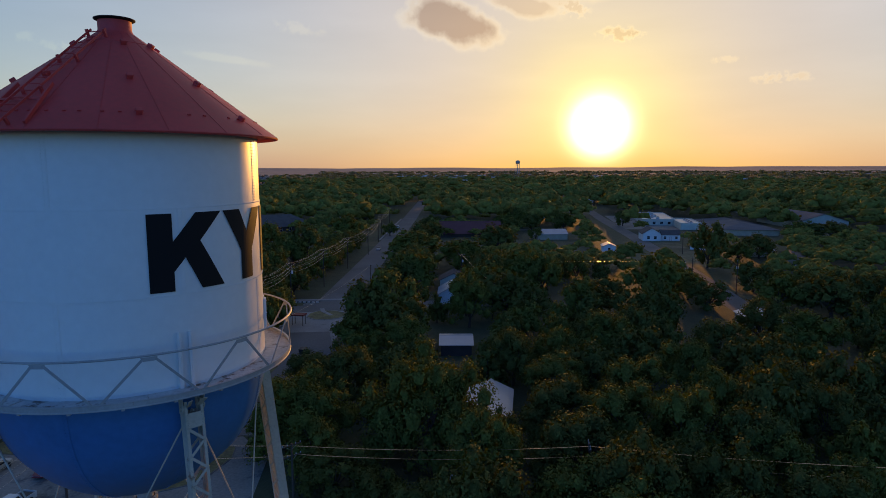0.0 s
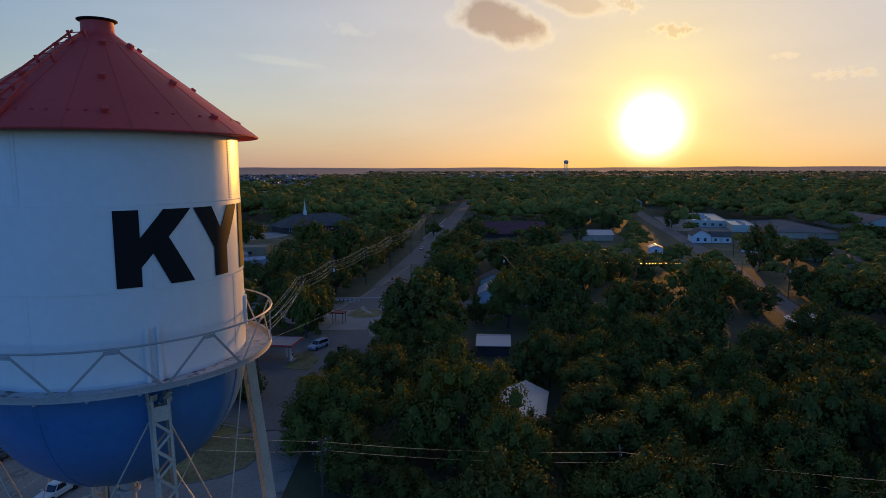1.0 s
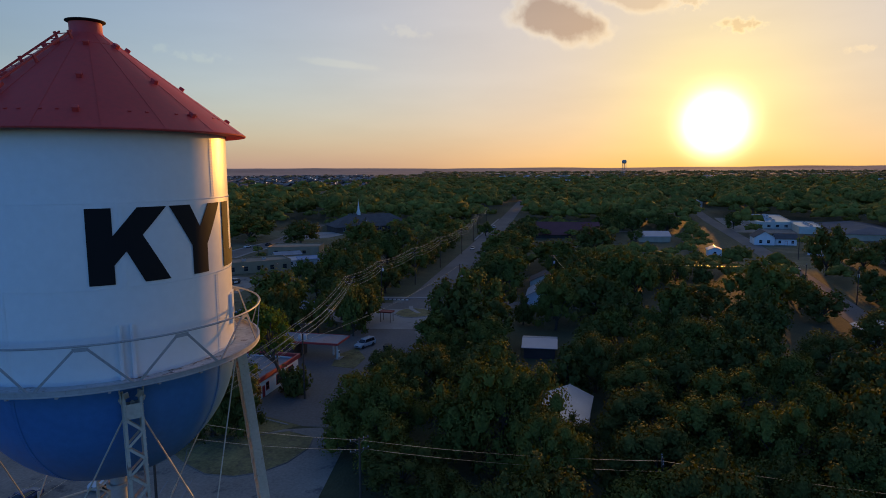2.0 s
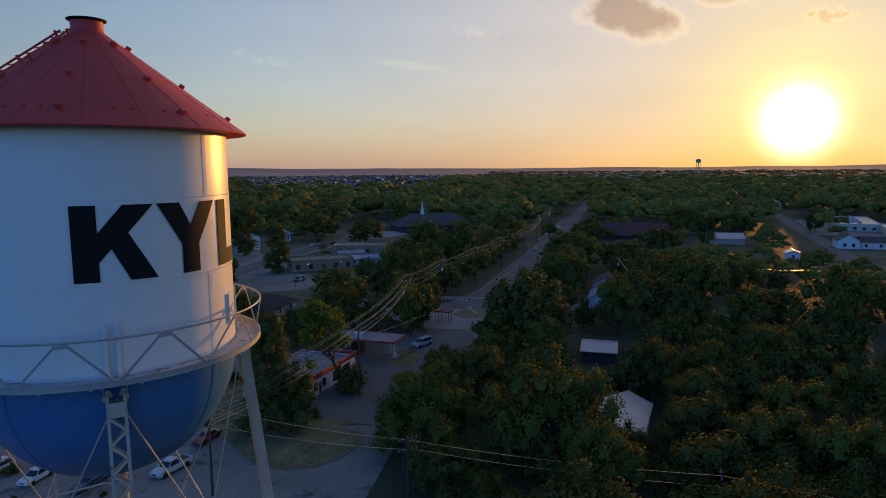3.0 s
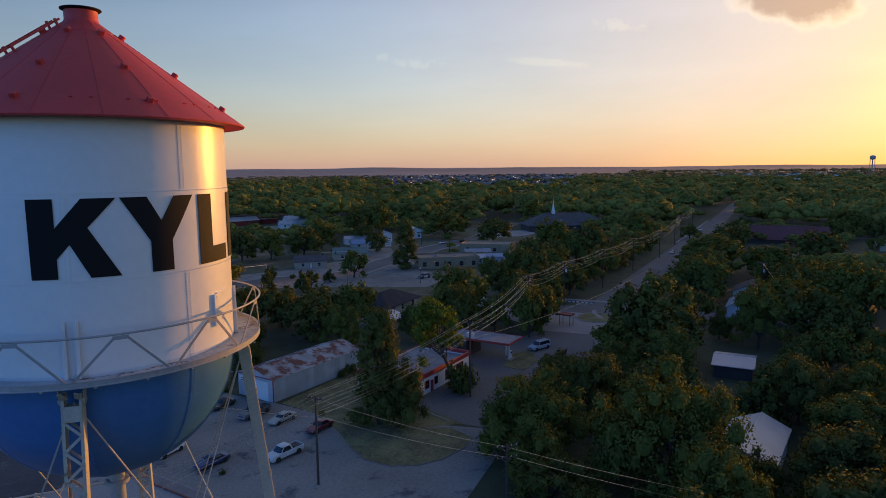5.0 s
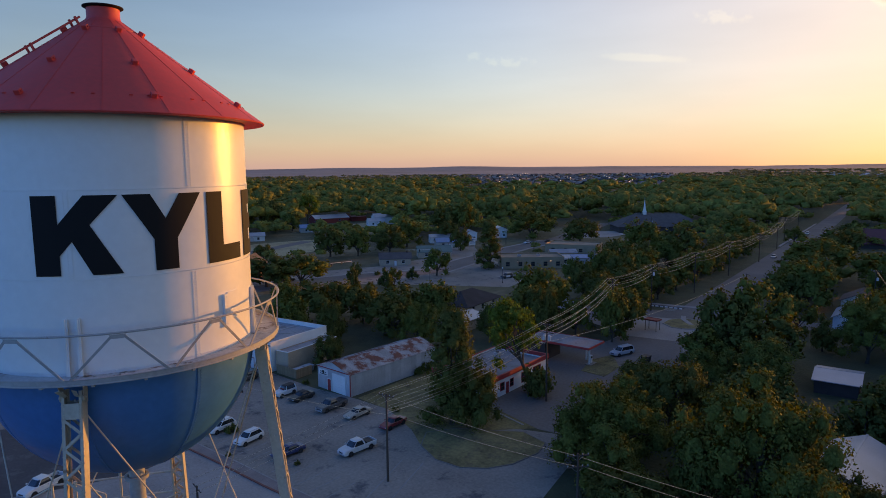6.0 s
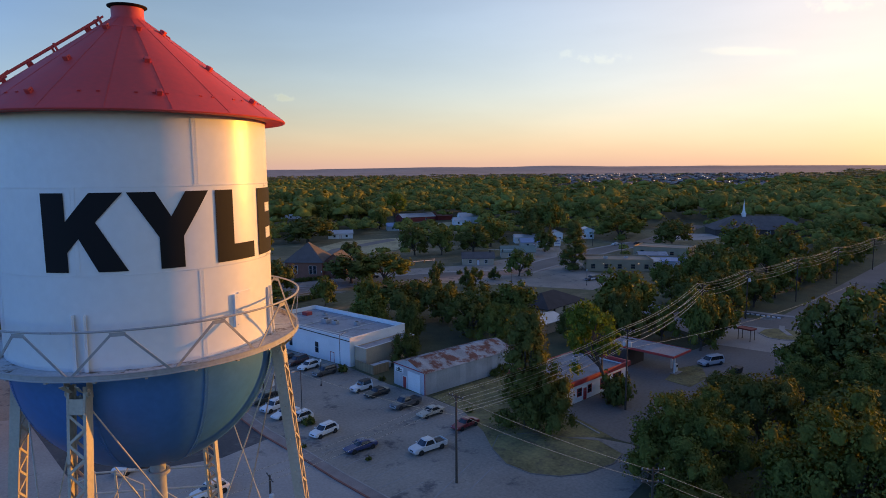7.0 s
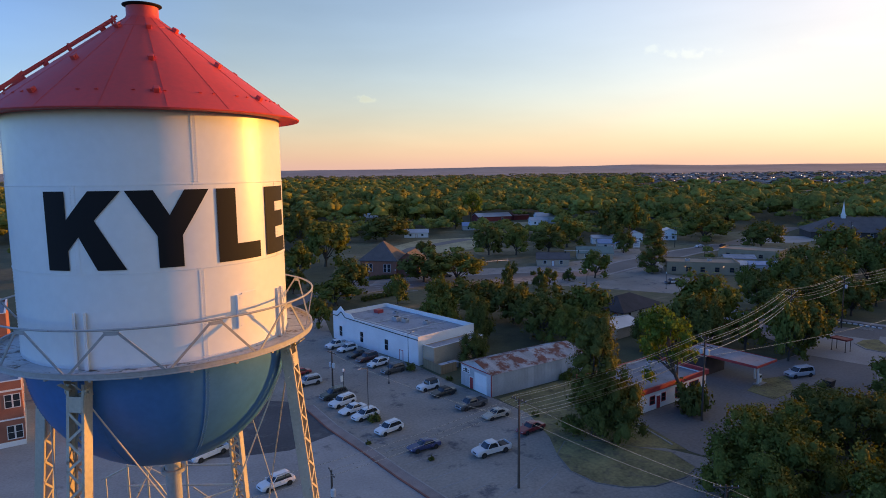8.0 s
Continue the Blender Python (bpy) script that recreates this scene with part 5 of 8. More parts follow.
# houses and halls further off
building("house", "cream house with a dark hipped shingle roof", "house", 106.5, 107.0, 17, 17.5, 11.5, 3.0, "cream", "hip", "shingle_dark", 2.6, 0.7,
         windows=((0, 3, 1, 1.2, 1.4), (0, 8, 1, 1.2, 1.4), (0, 14, 1, 1.4, 1.4), (3, 5, 1, 1.2, 1.4)), doors=((3, 8.5, 2.4, 2.2, "trim_white"),))
building("outbuilding", "low shed with a blue-grey metal roof", "shed", 95.0, 95.5, 15, 9.5, 7.5, 2.6, "tan_block", "gable", "metal_roof", 1.0, 0.4)
building("outbuilding", "small shed with a blue metal roof", "shed", 112.5, 97.0, 15, 6.5, 6, 2.6, "cream", "gable", "teal", 0.9, 0.3)
police = building("office_building", "flat tan single storey office building", "building", 172.0, 161.0, -38, 25, 14, 4.0, "office_tan", "flat", "office_roof", parapet=0.5, trim="office_tan",
                  windows=tuple((0, 2.5 + 5.0 * i, 1.0, 1.5, 1.7) for i in range(5)))
roof_units(police, ((8, 7, 1.6), (16, 8, 1.4)), 4.0)
building("outbuilding", "open shed with a pale blue sheet roof", "shed", 200, 148, -38, 14, 8, 3.0, "corrugated", "gable", "teal", 0.8, 0.4)
building("office_building", "low brown flat-roofed building", "building", 222, 183, -64, 24, 15, 3.8, "office_tan", "flat", "office_roof", parapet=0.4, trim="office_tan",
         windows=((0, 4, 1, 1.6, 1.4), (0, 10, 1, 1.6, 1.4), (0, 17, 1, 1.6, 1.4)))
for lx in (6.4, 19.6):                       # two lit lamps on the front
    lamp = part("wall_lamp", bmesh.new(), "black_plastic", police)
    bm = bmesh.new()
    softbox(bm, lx - 0.16, lx + 0.16, -0.22, -0.002, 3.05, 3.35, 0.03, 1)
    bm.to_mesh(lamp.data)
    bm.free()
    bm = bmesh.new()
    box(bm, lx - 0.13, lx + 0.13, -0.20, -0.03, 2.97, 3.048)
    part("lens", bm, "lamp_lit", lamp, "lit lens")

building("shop", "white corner shop with a flat pale roof and a red edge", "shop", 121.0, 94.0, 8, 13, 8, 3.4, "stucco_white", "flat", "metal_roof", parapet=0.45, trim="trim_red", windows=((0, 2.5, 0.9, 1.6, 1.5), (0, 6.0, 0.9, 1.6, 1.5)))
building("shop", "small gabled shop front with a red gable and a pale roof", "shop", 126.4, 86.6, 14, 4.6, 6.2, 2.6, "barn_red", "gable", "metal_roof", 1.5, 0.35, along="y")


def carport(x, y, rz):
    """A small flat roof with a red edge on four slim posts."""
    t = thing("carport", "small open shelter with a red-edged roof on slim posts", "shelter", x, y, 0, rz)
    bm = bmesh.new()
    softbox(bm, -1.7, 1.7, -1.2, 1.2, 2.62, 2.76, 0.02, 1)
    part("roof", bm, "barn_red", t)
    for x0, x1, y0, y1 in ((-1.74, 1.74, -1.25, -1.203), (-1.74, 1.74, 1.203, 1.25), (-1.75, -1.703, -1.20, 1.20), (1.703, 1.75, -1.20, 1.20)):
        bm = bmesh.new()
        box(bm, x0, x1, y0, y1, 2.50, 2.82)
        part("fascia", bm, "barn_red", t, "red fascia board")
    for px_ in (-1.4, 1.4):
        for py_ in (-0.95, 0.95):
            bm = bmesh.new()
            rod(bm, (px_, py_, 0), (px_, py_, 2.63), 0.07, seg=10)
            post = part("post", bm, "brown_wall", t)
            bm = bmesh.new()
            box(bm, px_ - 0.14, px_ + 0.14, py_ - 0.14, py_ + 0.14, 0.0, 0.06)
            part("base_plate", bm, "brown_wall", post)


carport(131.6, 67.2, 96)
building("brick_house", "red brick house with a hipped grey roof and tall white windows", "house", 68.6, 209.6, -36, 14.0, 15, 6.6, "brick", "hip", "shingle_grey", 6.0, 0.7,
                 windows=((0, 2.6, 1.9, 1.1, 2.9), (0, 4.1, 1.9, 1.1, 2.9), (0, 9.6, 1.9, 1.1, 2.9), (0, 11.1, 1.9, 1.1, 2.9), (3, 3.2, 1.9, 1.1, 2.9), (3, 4.7, 1.9, 1.1, 2.9), (3, 10.0, 1.9, 1.1, 2.9), (1, 4, 1.9, 1.1, 2.9)))
building("brick_house", "gabled brick wing with a white bargeboard", "house", 80.6, 203.0, -36, 8.5, 12, 5.6, "brick", "gable", "shingle_grey", 3.4, 0.6, along="y", windows=((0, 4.2, 1.6, 1.6, 2.4),))


def church():
    c = building("church", "large church with a broad grey shingle roof and a white steeple", "church", 323.4, 213.5, -40, 52, 24, 4.0, "brown_wall", "hip", "shingle_grey", 6.6, 1.0,
                 windows=tuple((0, 5 + 6 * i, 1.0, 1.4, 2.0) for i in range(8)))
    bm = bmesh.new()
    cx = 18.4
    box(bm, cx - 1.0, cx + 1.0, 11.0, 13.0, 9.5, 11.8)
    box(bm, cx - 1.25, cx + 1.25, 10.75, 13.25, 11.8, 12.05)
    base = [(cx - 0.95, 11.05), (cx + 0.95, 11.05), (cx + 0.95, 12.95), (cx - 0.95, 12.95)]
    v = [bm.verts.new((x, y, 12.05)) for x, y in base]
    w = [bm.verts.new((cx + (x - cx) * 0.6, 12 + (y - 12) * 0.6, 13.8)) for x, y in base]
    a = bm.verts.new((cx, 12, 19.8))
    for i in range(4):
        j = (i + 1) % 4
        bm.faces.new((v[i], v[j], w[j], w[i]))
        bm.faces.new((w[i], w[j], a))
    st = part("steeple", bm, "trim_white", c, "slim white steeple")
    bm = bmesh.new()
    rod(bm, (cx, 12, 19.6), (cx, 12, 20.6), 0.06, seg=6)
    bar(bm, (cx - 0.4, 12, 20.2), (cx + 0.4, 12, 20.2), 0.08, 0.08)
    part("finial", bm, "galv", st)


church()
building("church_hall", "long hall with a pale metal roof", "building", 462, 219, -43, 24, 14, 4.2, "cream", "gable", "metal_roof", 3.0, 0.6, windows=((0, 5, 1, 2, 1.6), (0, 13, 1, 2, 1.6), (0, 20, 1, 2, 1.6)))
building("church", "dark maroon gabled roof of a large hall", "church", 342, 90, -73, 36, 20, 3.2, "brown_wall", "gable", "maroon_roof", 6.0, 1.0, z=-0.6)
barn = building("barn", "red board barn with a pale metal roof", "barn", 222, 409, -2, 28, 12, 3.6, "barn_red", "gable", "metal_roof", 2.4, 0.5, windows=((0, 6, 1.2, 1.4, 1.2), (0, 20, 1.2, 1.4, 1.2)))
building("barn", "low dark red lean-to shed beside the barn", "barn", 253, 409, -2, 13, 10, 3.4, "barn_red", "gable", "maroon_roof", 1.6, 0.4)
HOUSES_NORTH = [
    (160, 498, -15, 16, 11, 5.4, "stucco_white", "metal_roof", 3.0, "white two-storey house with a pale roof"),
    (146, 496, -15, 11, 8, 3.0, "stucco_white", "metal_roof", 1.4, "white low wooden house with a pale roof"),
    (132, 330, -20, 14, 8, 3.0, "stucco_white", "metal_roof", 1.6, "white mobile home with a pale roof"),
    (182, 354, -20, 14, 9, 3.0, "cream", "teal", 1.8, "pale house with a blue roof"),
    (240, 364, -20, 12, 9, 3.2, "stucco_white", "metal_roof", 2.0, "white house with a pale roof"),
    (250, 372, -20, 15, 11, 5.2, "stucco_white", "metal_roof", 2.4, "white two-storey house with a grey roof"),
    (206, 250, -30, 16, 8, 3.2, "stucco_white", "metal_roof", 1.2, "long white house with a low roof"),
    (196, 232, -30, 13, 9, 2.9, "cream", "teal", 1.6, "house with a weathered blue-green roof"),
    (228, 246, -30, 6, 8, 4.4, "stucco_white", "metal_roof", 1.2, "tall narrow white building"),
    (250, 246, -30, 7, 8, 5.0, "stucco_white", "metal_roof", 1.2, "tall white building with a pale roof"),
    (140.5, 200.5, -32, 13, 9, 2.9, "tan_block", "shingle_grey", 2.0, "cream bungalow with a grey roof"),
    (166, 208, -32, 15, 9, 2.8, "tan_block", "green_roof", 2.2, "bungalow with a green-grey roof"),
    (300, 330, -35, 15, 10, 3.0, "cream", "shingle_grey", 2.0, "pale house among the trees"),
]
HOUSES_SOUTH = [
    # first house: the dark wall colour stands for shade below the roof
    (116.0, 17.7, 15, 9, 6.6, 2.4, "brown_wall", "metal_roof", 0.9, "house with its shaded wall painted dark and a pale metal roof"),
    (167, 31.5, 14, 12, 8, 3.0, "stucco_white", "metal_roof", 2.2, "white house with a light roof among trees"),
    (188, 36, 14, 10, 9, 3.4, "cream", "shingle_grey", 2.2, "pale house among trees"),
    (152, -52, 8, 12, 9, 3.0, "cream", "metal_roof", 1.4, "pale house half hidden by trees"),
    (318, -54, -6, 13, 9, 3.0, "stucco_white", "metal_roof", 1.8, "white house beside the street"),
    (298, -78, -8, 14, 11, 3.2, "cream", "metal_roof", 2.0, "house with a pale metal roof"),
    (262, -84, -8, 18, 12, 3.2, "tan_block", "shingle_grey", 2.2, "house with a grey roof"),
    (361, 21, 109, 17, 13, 3.2, "tan_block", "metal_roof", 2.2, "tan hall with a broad pale roof"),
]
HOUSES_FAR = [
    (506, 48, 10, 12, 10, 3.2, "stucco_white", "metal_roof", 1.8, "white house in the distance"),
    (672, 18, 0, 22, 16, 5.0, "cream", "metal_roof", 4.0, "distant gabled hall with a pale blue roof"),
    (298, -10, 8, 8, 6, 3.0, "stucco_white", "metal_roof", 1.2, "small white wooden outbuilding with a pale roof"),
    (455, 300, -35, 16, 10, 3.2, "cream", "shingle_grey", 2.0, "pale house among the trees"),
    (520, 340, -35, 16, 10, 3.2, "stucco_white", "metal_roof", 2.0, "white house among the trees"),
    (640, 250, 15, 20, 12, 3.4, "stucco_white", "metal_roof", 2.0, "white house along the street"),
    (205, 164, -38, 11, 8, 3.2, "tan_block", "roof_flat", 1.0, "small building behind the office"),
    (196, 152, -38, 10, 7, 2.8, "stucco_white", "metal_roof", 1.0, "white low shed roof"),
]
for hx, hy, rz, w, d, h, wm, rm, rise, lab in HOUSES_NORTH + HOUSES_SOUTH + HOUSES_FAR:
    plain = wm == "brown_wall"               # the low house, its wall shade put in as dark brown, shows no window
    building("house", lab, "house", hx, hy, rz, w, d, h, wm, "gable", rm, rise, 0.45, along="y" if plain else None,
             windows=() if plain else ((0, w * 0.25, 0.9, 1.2, 1.3), (0, w * 0.75, 0.9, 1.2, 1.3), (3, d * 0.5, 0.9, 1.1, 1.3), (1, d * 0.5, 0.9, 1.1, 1.3)), doors=((0, w * 0.5, 1.0, 2.1, "trim_white"),))
# the house whose roof shows between the near crowns
building("house", "white house with a pale metal gable roof among trees", "house", 74.0, 2.4, 8, 14.0, 6.8, 3.4, "stucco_white", "gable", "metal_roof", 1.5, 0.4, along="x",
         windows=((3, 2.4, 1.2, 1.0, 1.4), (3, 6.0, 1.2, 1.0, 1.4), (0, 5, 1, 1.2, 1.4)))

building("house", "white house with a gable end towards the street", "house", 352.6, -23.8, -82, 9.5, 14, 4.0, "stucco_white", "gable", "shingle_grey", 3.0, 0.5, along="y", windows=((0, 3.0, 1.0, 1.4, 1.6), (0, 6.6, 1.0, 1.4, 1.6)))
building("house", "low white wing with a porch under a grey roof", "house", 355.6, -33.6, -82, 10.0, 9, 3.4, "stucco_white", "gable", "shingle_grey", 2.2, 0.5, along="x", windows=((0, 2.0, 1.0, 1.2, 1.4), (0, 8.0, 1.0, 1.2, 1.4)), doors=((0, 5.0, 1.0, 2.1, "trim_white"),))


def school():
    b = building("school", "school with wide pale flat roofs and roof units", "school", 455, -48, 4, 70, 22, 4.2, "cream", "flat", "metal_roof", parapet=0.3, windows=tuple((3, 3 + 5 * i, 1, 2, 1.6) for i in range(4)))
    roof_units(b, tuple((6 + 9 * i, 11 + 3 * (i % 2), 2.6) for i in range(7)), 4.2)
    b = building("school", "second school wing with a pale flat roof", "school", 425, -62, 4, 40, 13, 4.0, "cream", "flat", "metal_roof", parapet=0.3)
    roof_units(b, tuple((5 + 8 * i, 6, 2.2) for i in range(4)), 4.0)
    building("school", "long hall with a low grey metal roof", "school", 396, -101, 6, 76, 33, 3.6, "tan_block", "hip", "roof_dark", 2.6, 0.8)
    building("school", "large hall with a grey gabled roof", "school", 448, -152, 12, 66, 30, 5.5, "cream", "gable", "roof_dark", 4.6, 0.8)
    building("school", "pale flat roof among the trees", "school", 590, -128, 0, 40, 18, 4.5, "cream", "flat", "metal_roof", parapet=0.3)


school()
for fx, fy, frz, fw, fd in ((2540, 690, 15, 190, 40), (2420, 500, 12, 230, 60), (1500, 330, 10, 42, 22), (2600, 860, 15, 60, 40), (2250, 330, 9, 120, 40), (2300, 20, 3, 90, 35), (1500, -420, 0, 60, 30), (1700, -300, 0, 80, 30)):
    building("warehouse", "long pale flat warehouse in the distance", "warehouse", fx, fy, frz + 90, fw, fd, 9.5, "stucco_white", "flat", "metal_roof", parapet=0.4, z=3.0)

# the big brick building behind the tower, and a taller block further back
brick = building("brick_building", "two-storey red brick building with pale bands and tall windows", "building", -60, 82.0, 9, 41, 18, 9.2, "brick", "flat", "roof_flat", parapet=0.6,
                 windows=tuple((0, 3.0 + 4.6 * i + e, z, 0.8, 1.9) for i in range(9) for e in (-0.5, 0.5) for z in (1.2, 5.9)) + tuple((1, 3.0 + 4.0 * i, z, 0.9, 1.9) for i in range(4) for z in (1.2, 5.9)))
for zb, zh in ((0.0, 0.8), (4.0, 0.22), (8.3, 0.28)):
    bm = bmesh.new()
    box(bm, -0.05, 41.05, -0.06, -0.001, zb, zb + zh)
    box(bm, 41.001, 41.06, -0.06, 18.05, zb, zb + zh)
    part("stone_band", bm, "stucco_white", brick)
building("brick_building", "tall plain brick block behind the brick building", "building", -48, 107, 9, 23.5, 16, 15.2, "brick", "flat", "roof_flat", parapet=0.5,
         windows=tuple((0, 3.0 + 4.4 * i, z, 1.2, 1.9) for i in range(5) for z in (1.2, 5.6, 10.2)))

# ---- vehicles ----
def loft(bm, rings):
    rs = [[bm.verts.new(p) for p in r] for r in rings]
    for a, b in zip(rs[:-1], rs[1:]):
        n = len(a)
        for i in range(n):
            j = (i + 1) % n
            bm.faces.new((a[i], a[j], b[j], b[i]))
    bm.faces.new(rs[0][::-1])
    bm.faces.new(rs[-1])
    bmesh.ops.recalc_face_normals(bm, faces=bm.faces[:])


CAR_PAINT = {}


def paint(rgb):
    if rgb not in CAR_PAINT:
        m = material("car_paint", rgb, 0.30, vary=0.08, scale=(0.5, 9.0), spec=0.6)
        m.node_tree.nodes["Principled BSDF"].inputs["Coat Weight"].default_value = 0.4
        CAR_PAINT[rgb] = m
    return CAR_PAINT[rgb]


KINDS = {
    # length, width, nose, belt and roof height; cabin foot and top fore and aft as shares of the length from the tail
    "sedan": (4.8, 1.82, 0.72, 0.92, 1.44, 0.17, 0.70, 0.30, 0.57),
    "suv": (4.9, 1.92, 0.95, 1.10, 1.76, 0.03, 0.73, 0.08, 0.60),
    "crossover": (4.6, 1.85, 0.90, 1.02, 1.64, 0.05, 0.74, 0.13, 0.58),
    "van": (5.6, 2.02, 1.0, 1.15, 1.92, 0.02, 0.76, 0.05, 0.62),
    "pickup": (5.7, 1.95, 0.98, 1.12, 1.82, 0.36, 0.76, 0.40, 0.64),
    "jeep": (4.3, 1.82, 1.05, 1.12, 1.82, 0.05, 0.64, 0.06, 0.58),
    "convertible": (4.7, 1.80, 0.74, 0.90, 1.26, 0.28, 0.66, 0.36, 0.56),
}


def vehicle(kind, rgb, label, x, y, rz, group="", top=None, z=0.04):
    L, W, nose, belt, roof, c0, c1, t0, t1 = KINDS[kind]
    t = thing({"pickup": "pickup_truck", "suv": "suv", "crossover": "suv", "van": "suv", "jeep": "suv", "sedan": "car", "convertible": "car"}[kind], label, "car", x, y, z, rz, group)
    mat = paint(rgb)
    h = W / 2
    bm = bmesh.new()

    def ring(px, half, z0, z1):
        zs = z0 + (z1 - z0) * 0.62
        return [(px, -half + 0.07, z0), (px, -half, z0 + 0.16), (px, -half, zs), (px, -half + 0.05, z1 - 0.07), (px, -half + 0.16, z1), (px, half - 0.16, z1), (px, half - 0.05, z1 - 0.07), (px, half, zs), (px, half, z0 + 0.16), (px, half - 0.07, z0)]
    deck = belt if kind in ("suv", "crossover", "van", "jeep") else belt * 0.97
    bed = 0.62 if kind == "pickup" else deck
    rings = [ring(-L / 2, h * 0.86, 0.42, deck * 0.86 if kind != "pickup" else bed), ring(-L / 2 + 0.10, h * 0.97, 0.30, deck if kind != "pickup" else bed), ring(-L / 2 + L * c0, h, 0.26, belt if kind != "pickup" else bed)]
    if kind == "pickup":
        rings.append(ring(-L / 2 + L * c0 + 0.02, h, 0.26, belt))
    rings += [ring(-L / 2 + L * c1, h, 0.26, belt), ring(L / 2 - 0.35, h * 0.97, 0.28, nose), ring(L / 2 - 0.06, h * 0.88, 0.32, nose * 0.88), ring(L / 2, h * 0.78, 0.40, nose * 0.74)]
    loft(bm, rings)
    body = part("body", bm, mat, t)
    if kind == "pickup":
        for s in (-1, 1):
            bm = bmesh.new()
            softbox(bm, -L / 2 + 0.05, -L / 2 + L * c0 - 0.02, s * (h - 0.06) - 0.05, s * (h - 0.06) + 0.05, 0.60, 1.10, 0.03, 1)
            part("bed_side", bm, mat, body)
        bm = bmesh.new()
        softbox(bm, -L / 2 + 0.0, -L / 2 + 0.10, -h + 0.12, h - 0.12, 0.60, 1.10, 0.03, 1)
        part("tailgate", bm, mat, body)
        bm = bmesh.new()
        softbox(bm, -L / 2 + 0.3, -L / 2 + 1.5, -h + 0.25, h - 0.25, 0.63, 1.02 if top == "load" else 0.70, 0.05, 1)
        part("load", bm, "black_plastic", t)
    # cabin: a rounded glazed band below a bowed roof panel
    f0, f1, r0, r1 = -L / 2 + L * c0, -L / 2 + L * c1, -L / 2 + L * t0, -L / 2 + L * t1
    hi, lo = h * 0.70, h * 0.90

    def plan_ring(k, grow=0.0, z=None):
        a, b, y = f0 + (r0 - f0) * k - grow, f1 + (r1 - f1) * k + grow, lo + (hi - lo) * k + grow
        zz = belt - 0.03 + (roof - 0.07 - belt + 0.03) * k if z is None else z
        c, e = 0.10 + 0.08 * k, 0.30 - 0.06 * k
        return [(a + c, -y, zz), (b - e, -y, zz), (b, -y * 0.62, zz), (b, y * 0.62, zz), (b - e, y, zz), (a + c, y, zz), (a, y * 0.8, zz), (a, -y * 0.8, zz)]
    bm = bmesh.new()
    loft(bm, [plan_ring(0.0), plan_ring(0.45, 0.035), plan_ring(0.8, 0.025), plan_ring(1.0)])
    part("cabin_glass", bm, "glass", body)
    bm = bmesh.new()
    loft(bm, [plan_ring(0.93, 0.035), plan_ring(1.0, 0.02), plan_ring(1.0, -0.10, roof - 0.015), plan_ring(1.0, -0.28, roof + 0.012)])
    part("roof", bm, mat if top != "black" else M["black_plastic"], body)
    posts = ((0, 0.16 if kind in ("sedan", "convertible") else 0.22), (1, 0.07))
    if kind in ("suv", "van", "crossover"):
        posts += ((2, 0.10),)
    for s in (-1, 1):
        for k, wide in posts:
            lo_p, hi_p = plan_ring(0.0, 0.012), plan_ring(1.0, 0.02)
            i0 = {0: (0 if s < 0 else 5), 1: (1 if s < 0 else 4), 2: (0 if s < 0 else 5)}[k]
            p, q = Vector(lo_p[i0]), Vector(hi_p[i0])
            if k == 2:
                p, q = p + Vector(((f1 - f0) * 0.30, 0, 0)), q + Vector(((r1 - r0) * 0.30, 0, 0))
            bm = bmesh.new()
            bar(bm, p, q, wide, 0.05, (0, 1, 0))
            part("pillar", bm, mat if k < 2 else M["black_plastic"], body)
        for wx in (-L / 2 + L * 0.19, L / 2 - L * 0.185):
            wr = 0.36 if kind in ("suv", "pickup", "van", "jeep") else 0.32
            bm = bmesh.new()
            rod(bm, (wx, s * (h - 0.3), wr), (wx, s * (h + 0.006), wr), wr + 0.07, seg=16)
            part("wheel_arch", bm, "black_plastic", body)
        bm = bmesh.new()
        bar(bm, (-L / 2 + 0.5, s * (h + 0.004), 0.34), (L / 2 - 0.6, s * (h + 0.004), 0.34), 0.02, 0.10)
        part("sill", bm, "black_plastic", body)
        for f in (0.30, 0.62):
            bm = bmesh.new()
            x_ = f0 + (f1 - f0) * f
            box(bm, x_ - 0.09, x_ + 0.09, s * (h + 0.008) - 0.012, s * (h + 0.008) + 0.012, belt - 0.20, belt - 0.165)
            part("door_handle", bm, "galv", body)
    if kind in ("suv", "van", "crossover"):
        for s in (-1, 1):
            bm = bmesh.new()
            bar(bm, (r0 + 0.1, s * (hi - 0.08), roof + 0.04), (r1 - 0.2, s * (hi - 0.08), roof + 0.04), 0.04, 0.04)
            part("roof_rail", bm, "galv", body)
    if top == "patrol":
        for s in (-1, 1):
            bm = bmesh.new()
            softbox(bm, -L * 0.20, L * 0.20, s * (h + 0.012) - 0.012, s * (h + 0.012) + 0.012, 0.42, belt - 0.06, 0.008, 1)
            part("door", bm, paint((0.72, 0.72, 0.71)), body, "white painted door")
        bm = bmesh.new()
        softbox(bm, -0.16, 0.16, -h * 0.6, h * 0.6, roof + 0.01, roof + 0.13, 0.03, 1)
        part("light_bar", bm, "lamp_clear", body, "clear roof light bar")
    bm = bmesh.new()
    softbox(bm, L / 2 - 0.08, L / 2 + 0.04, -h * 0.80, h * 0.80, 0.34, 0.56, 0.04, 1)
    part("front_bumper", bm, mat if kind in ("sedan", "crossover", "convertible") else M["galv"], t)
    bm = bmesh.new()
    softbox(bm, -L / 2 - 0.06, -L / 2 + 0.06, -h * 0.84, h * 0.84, 0.38, 0.60, 0.04, 1)
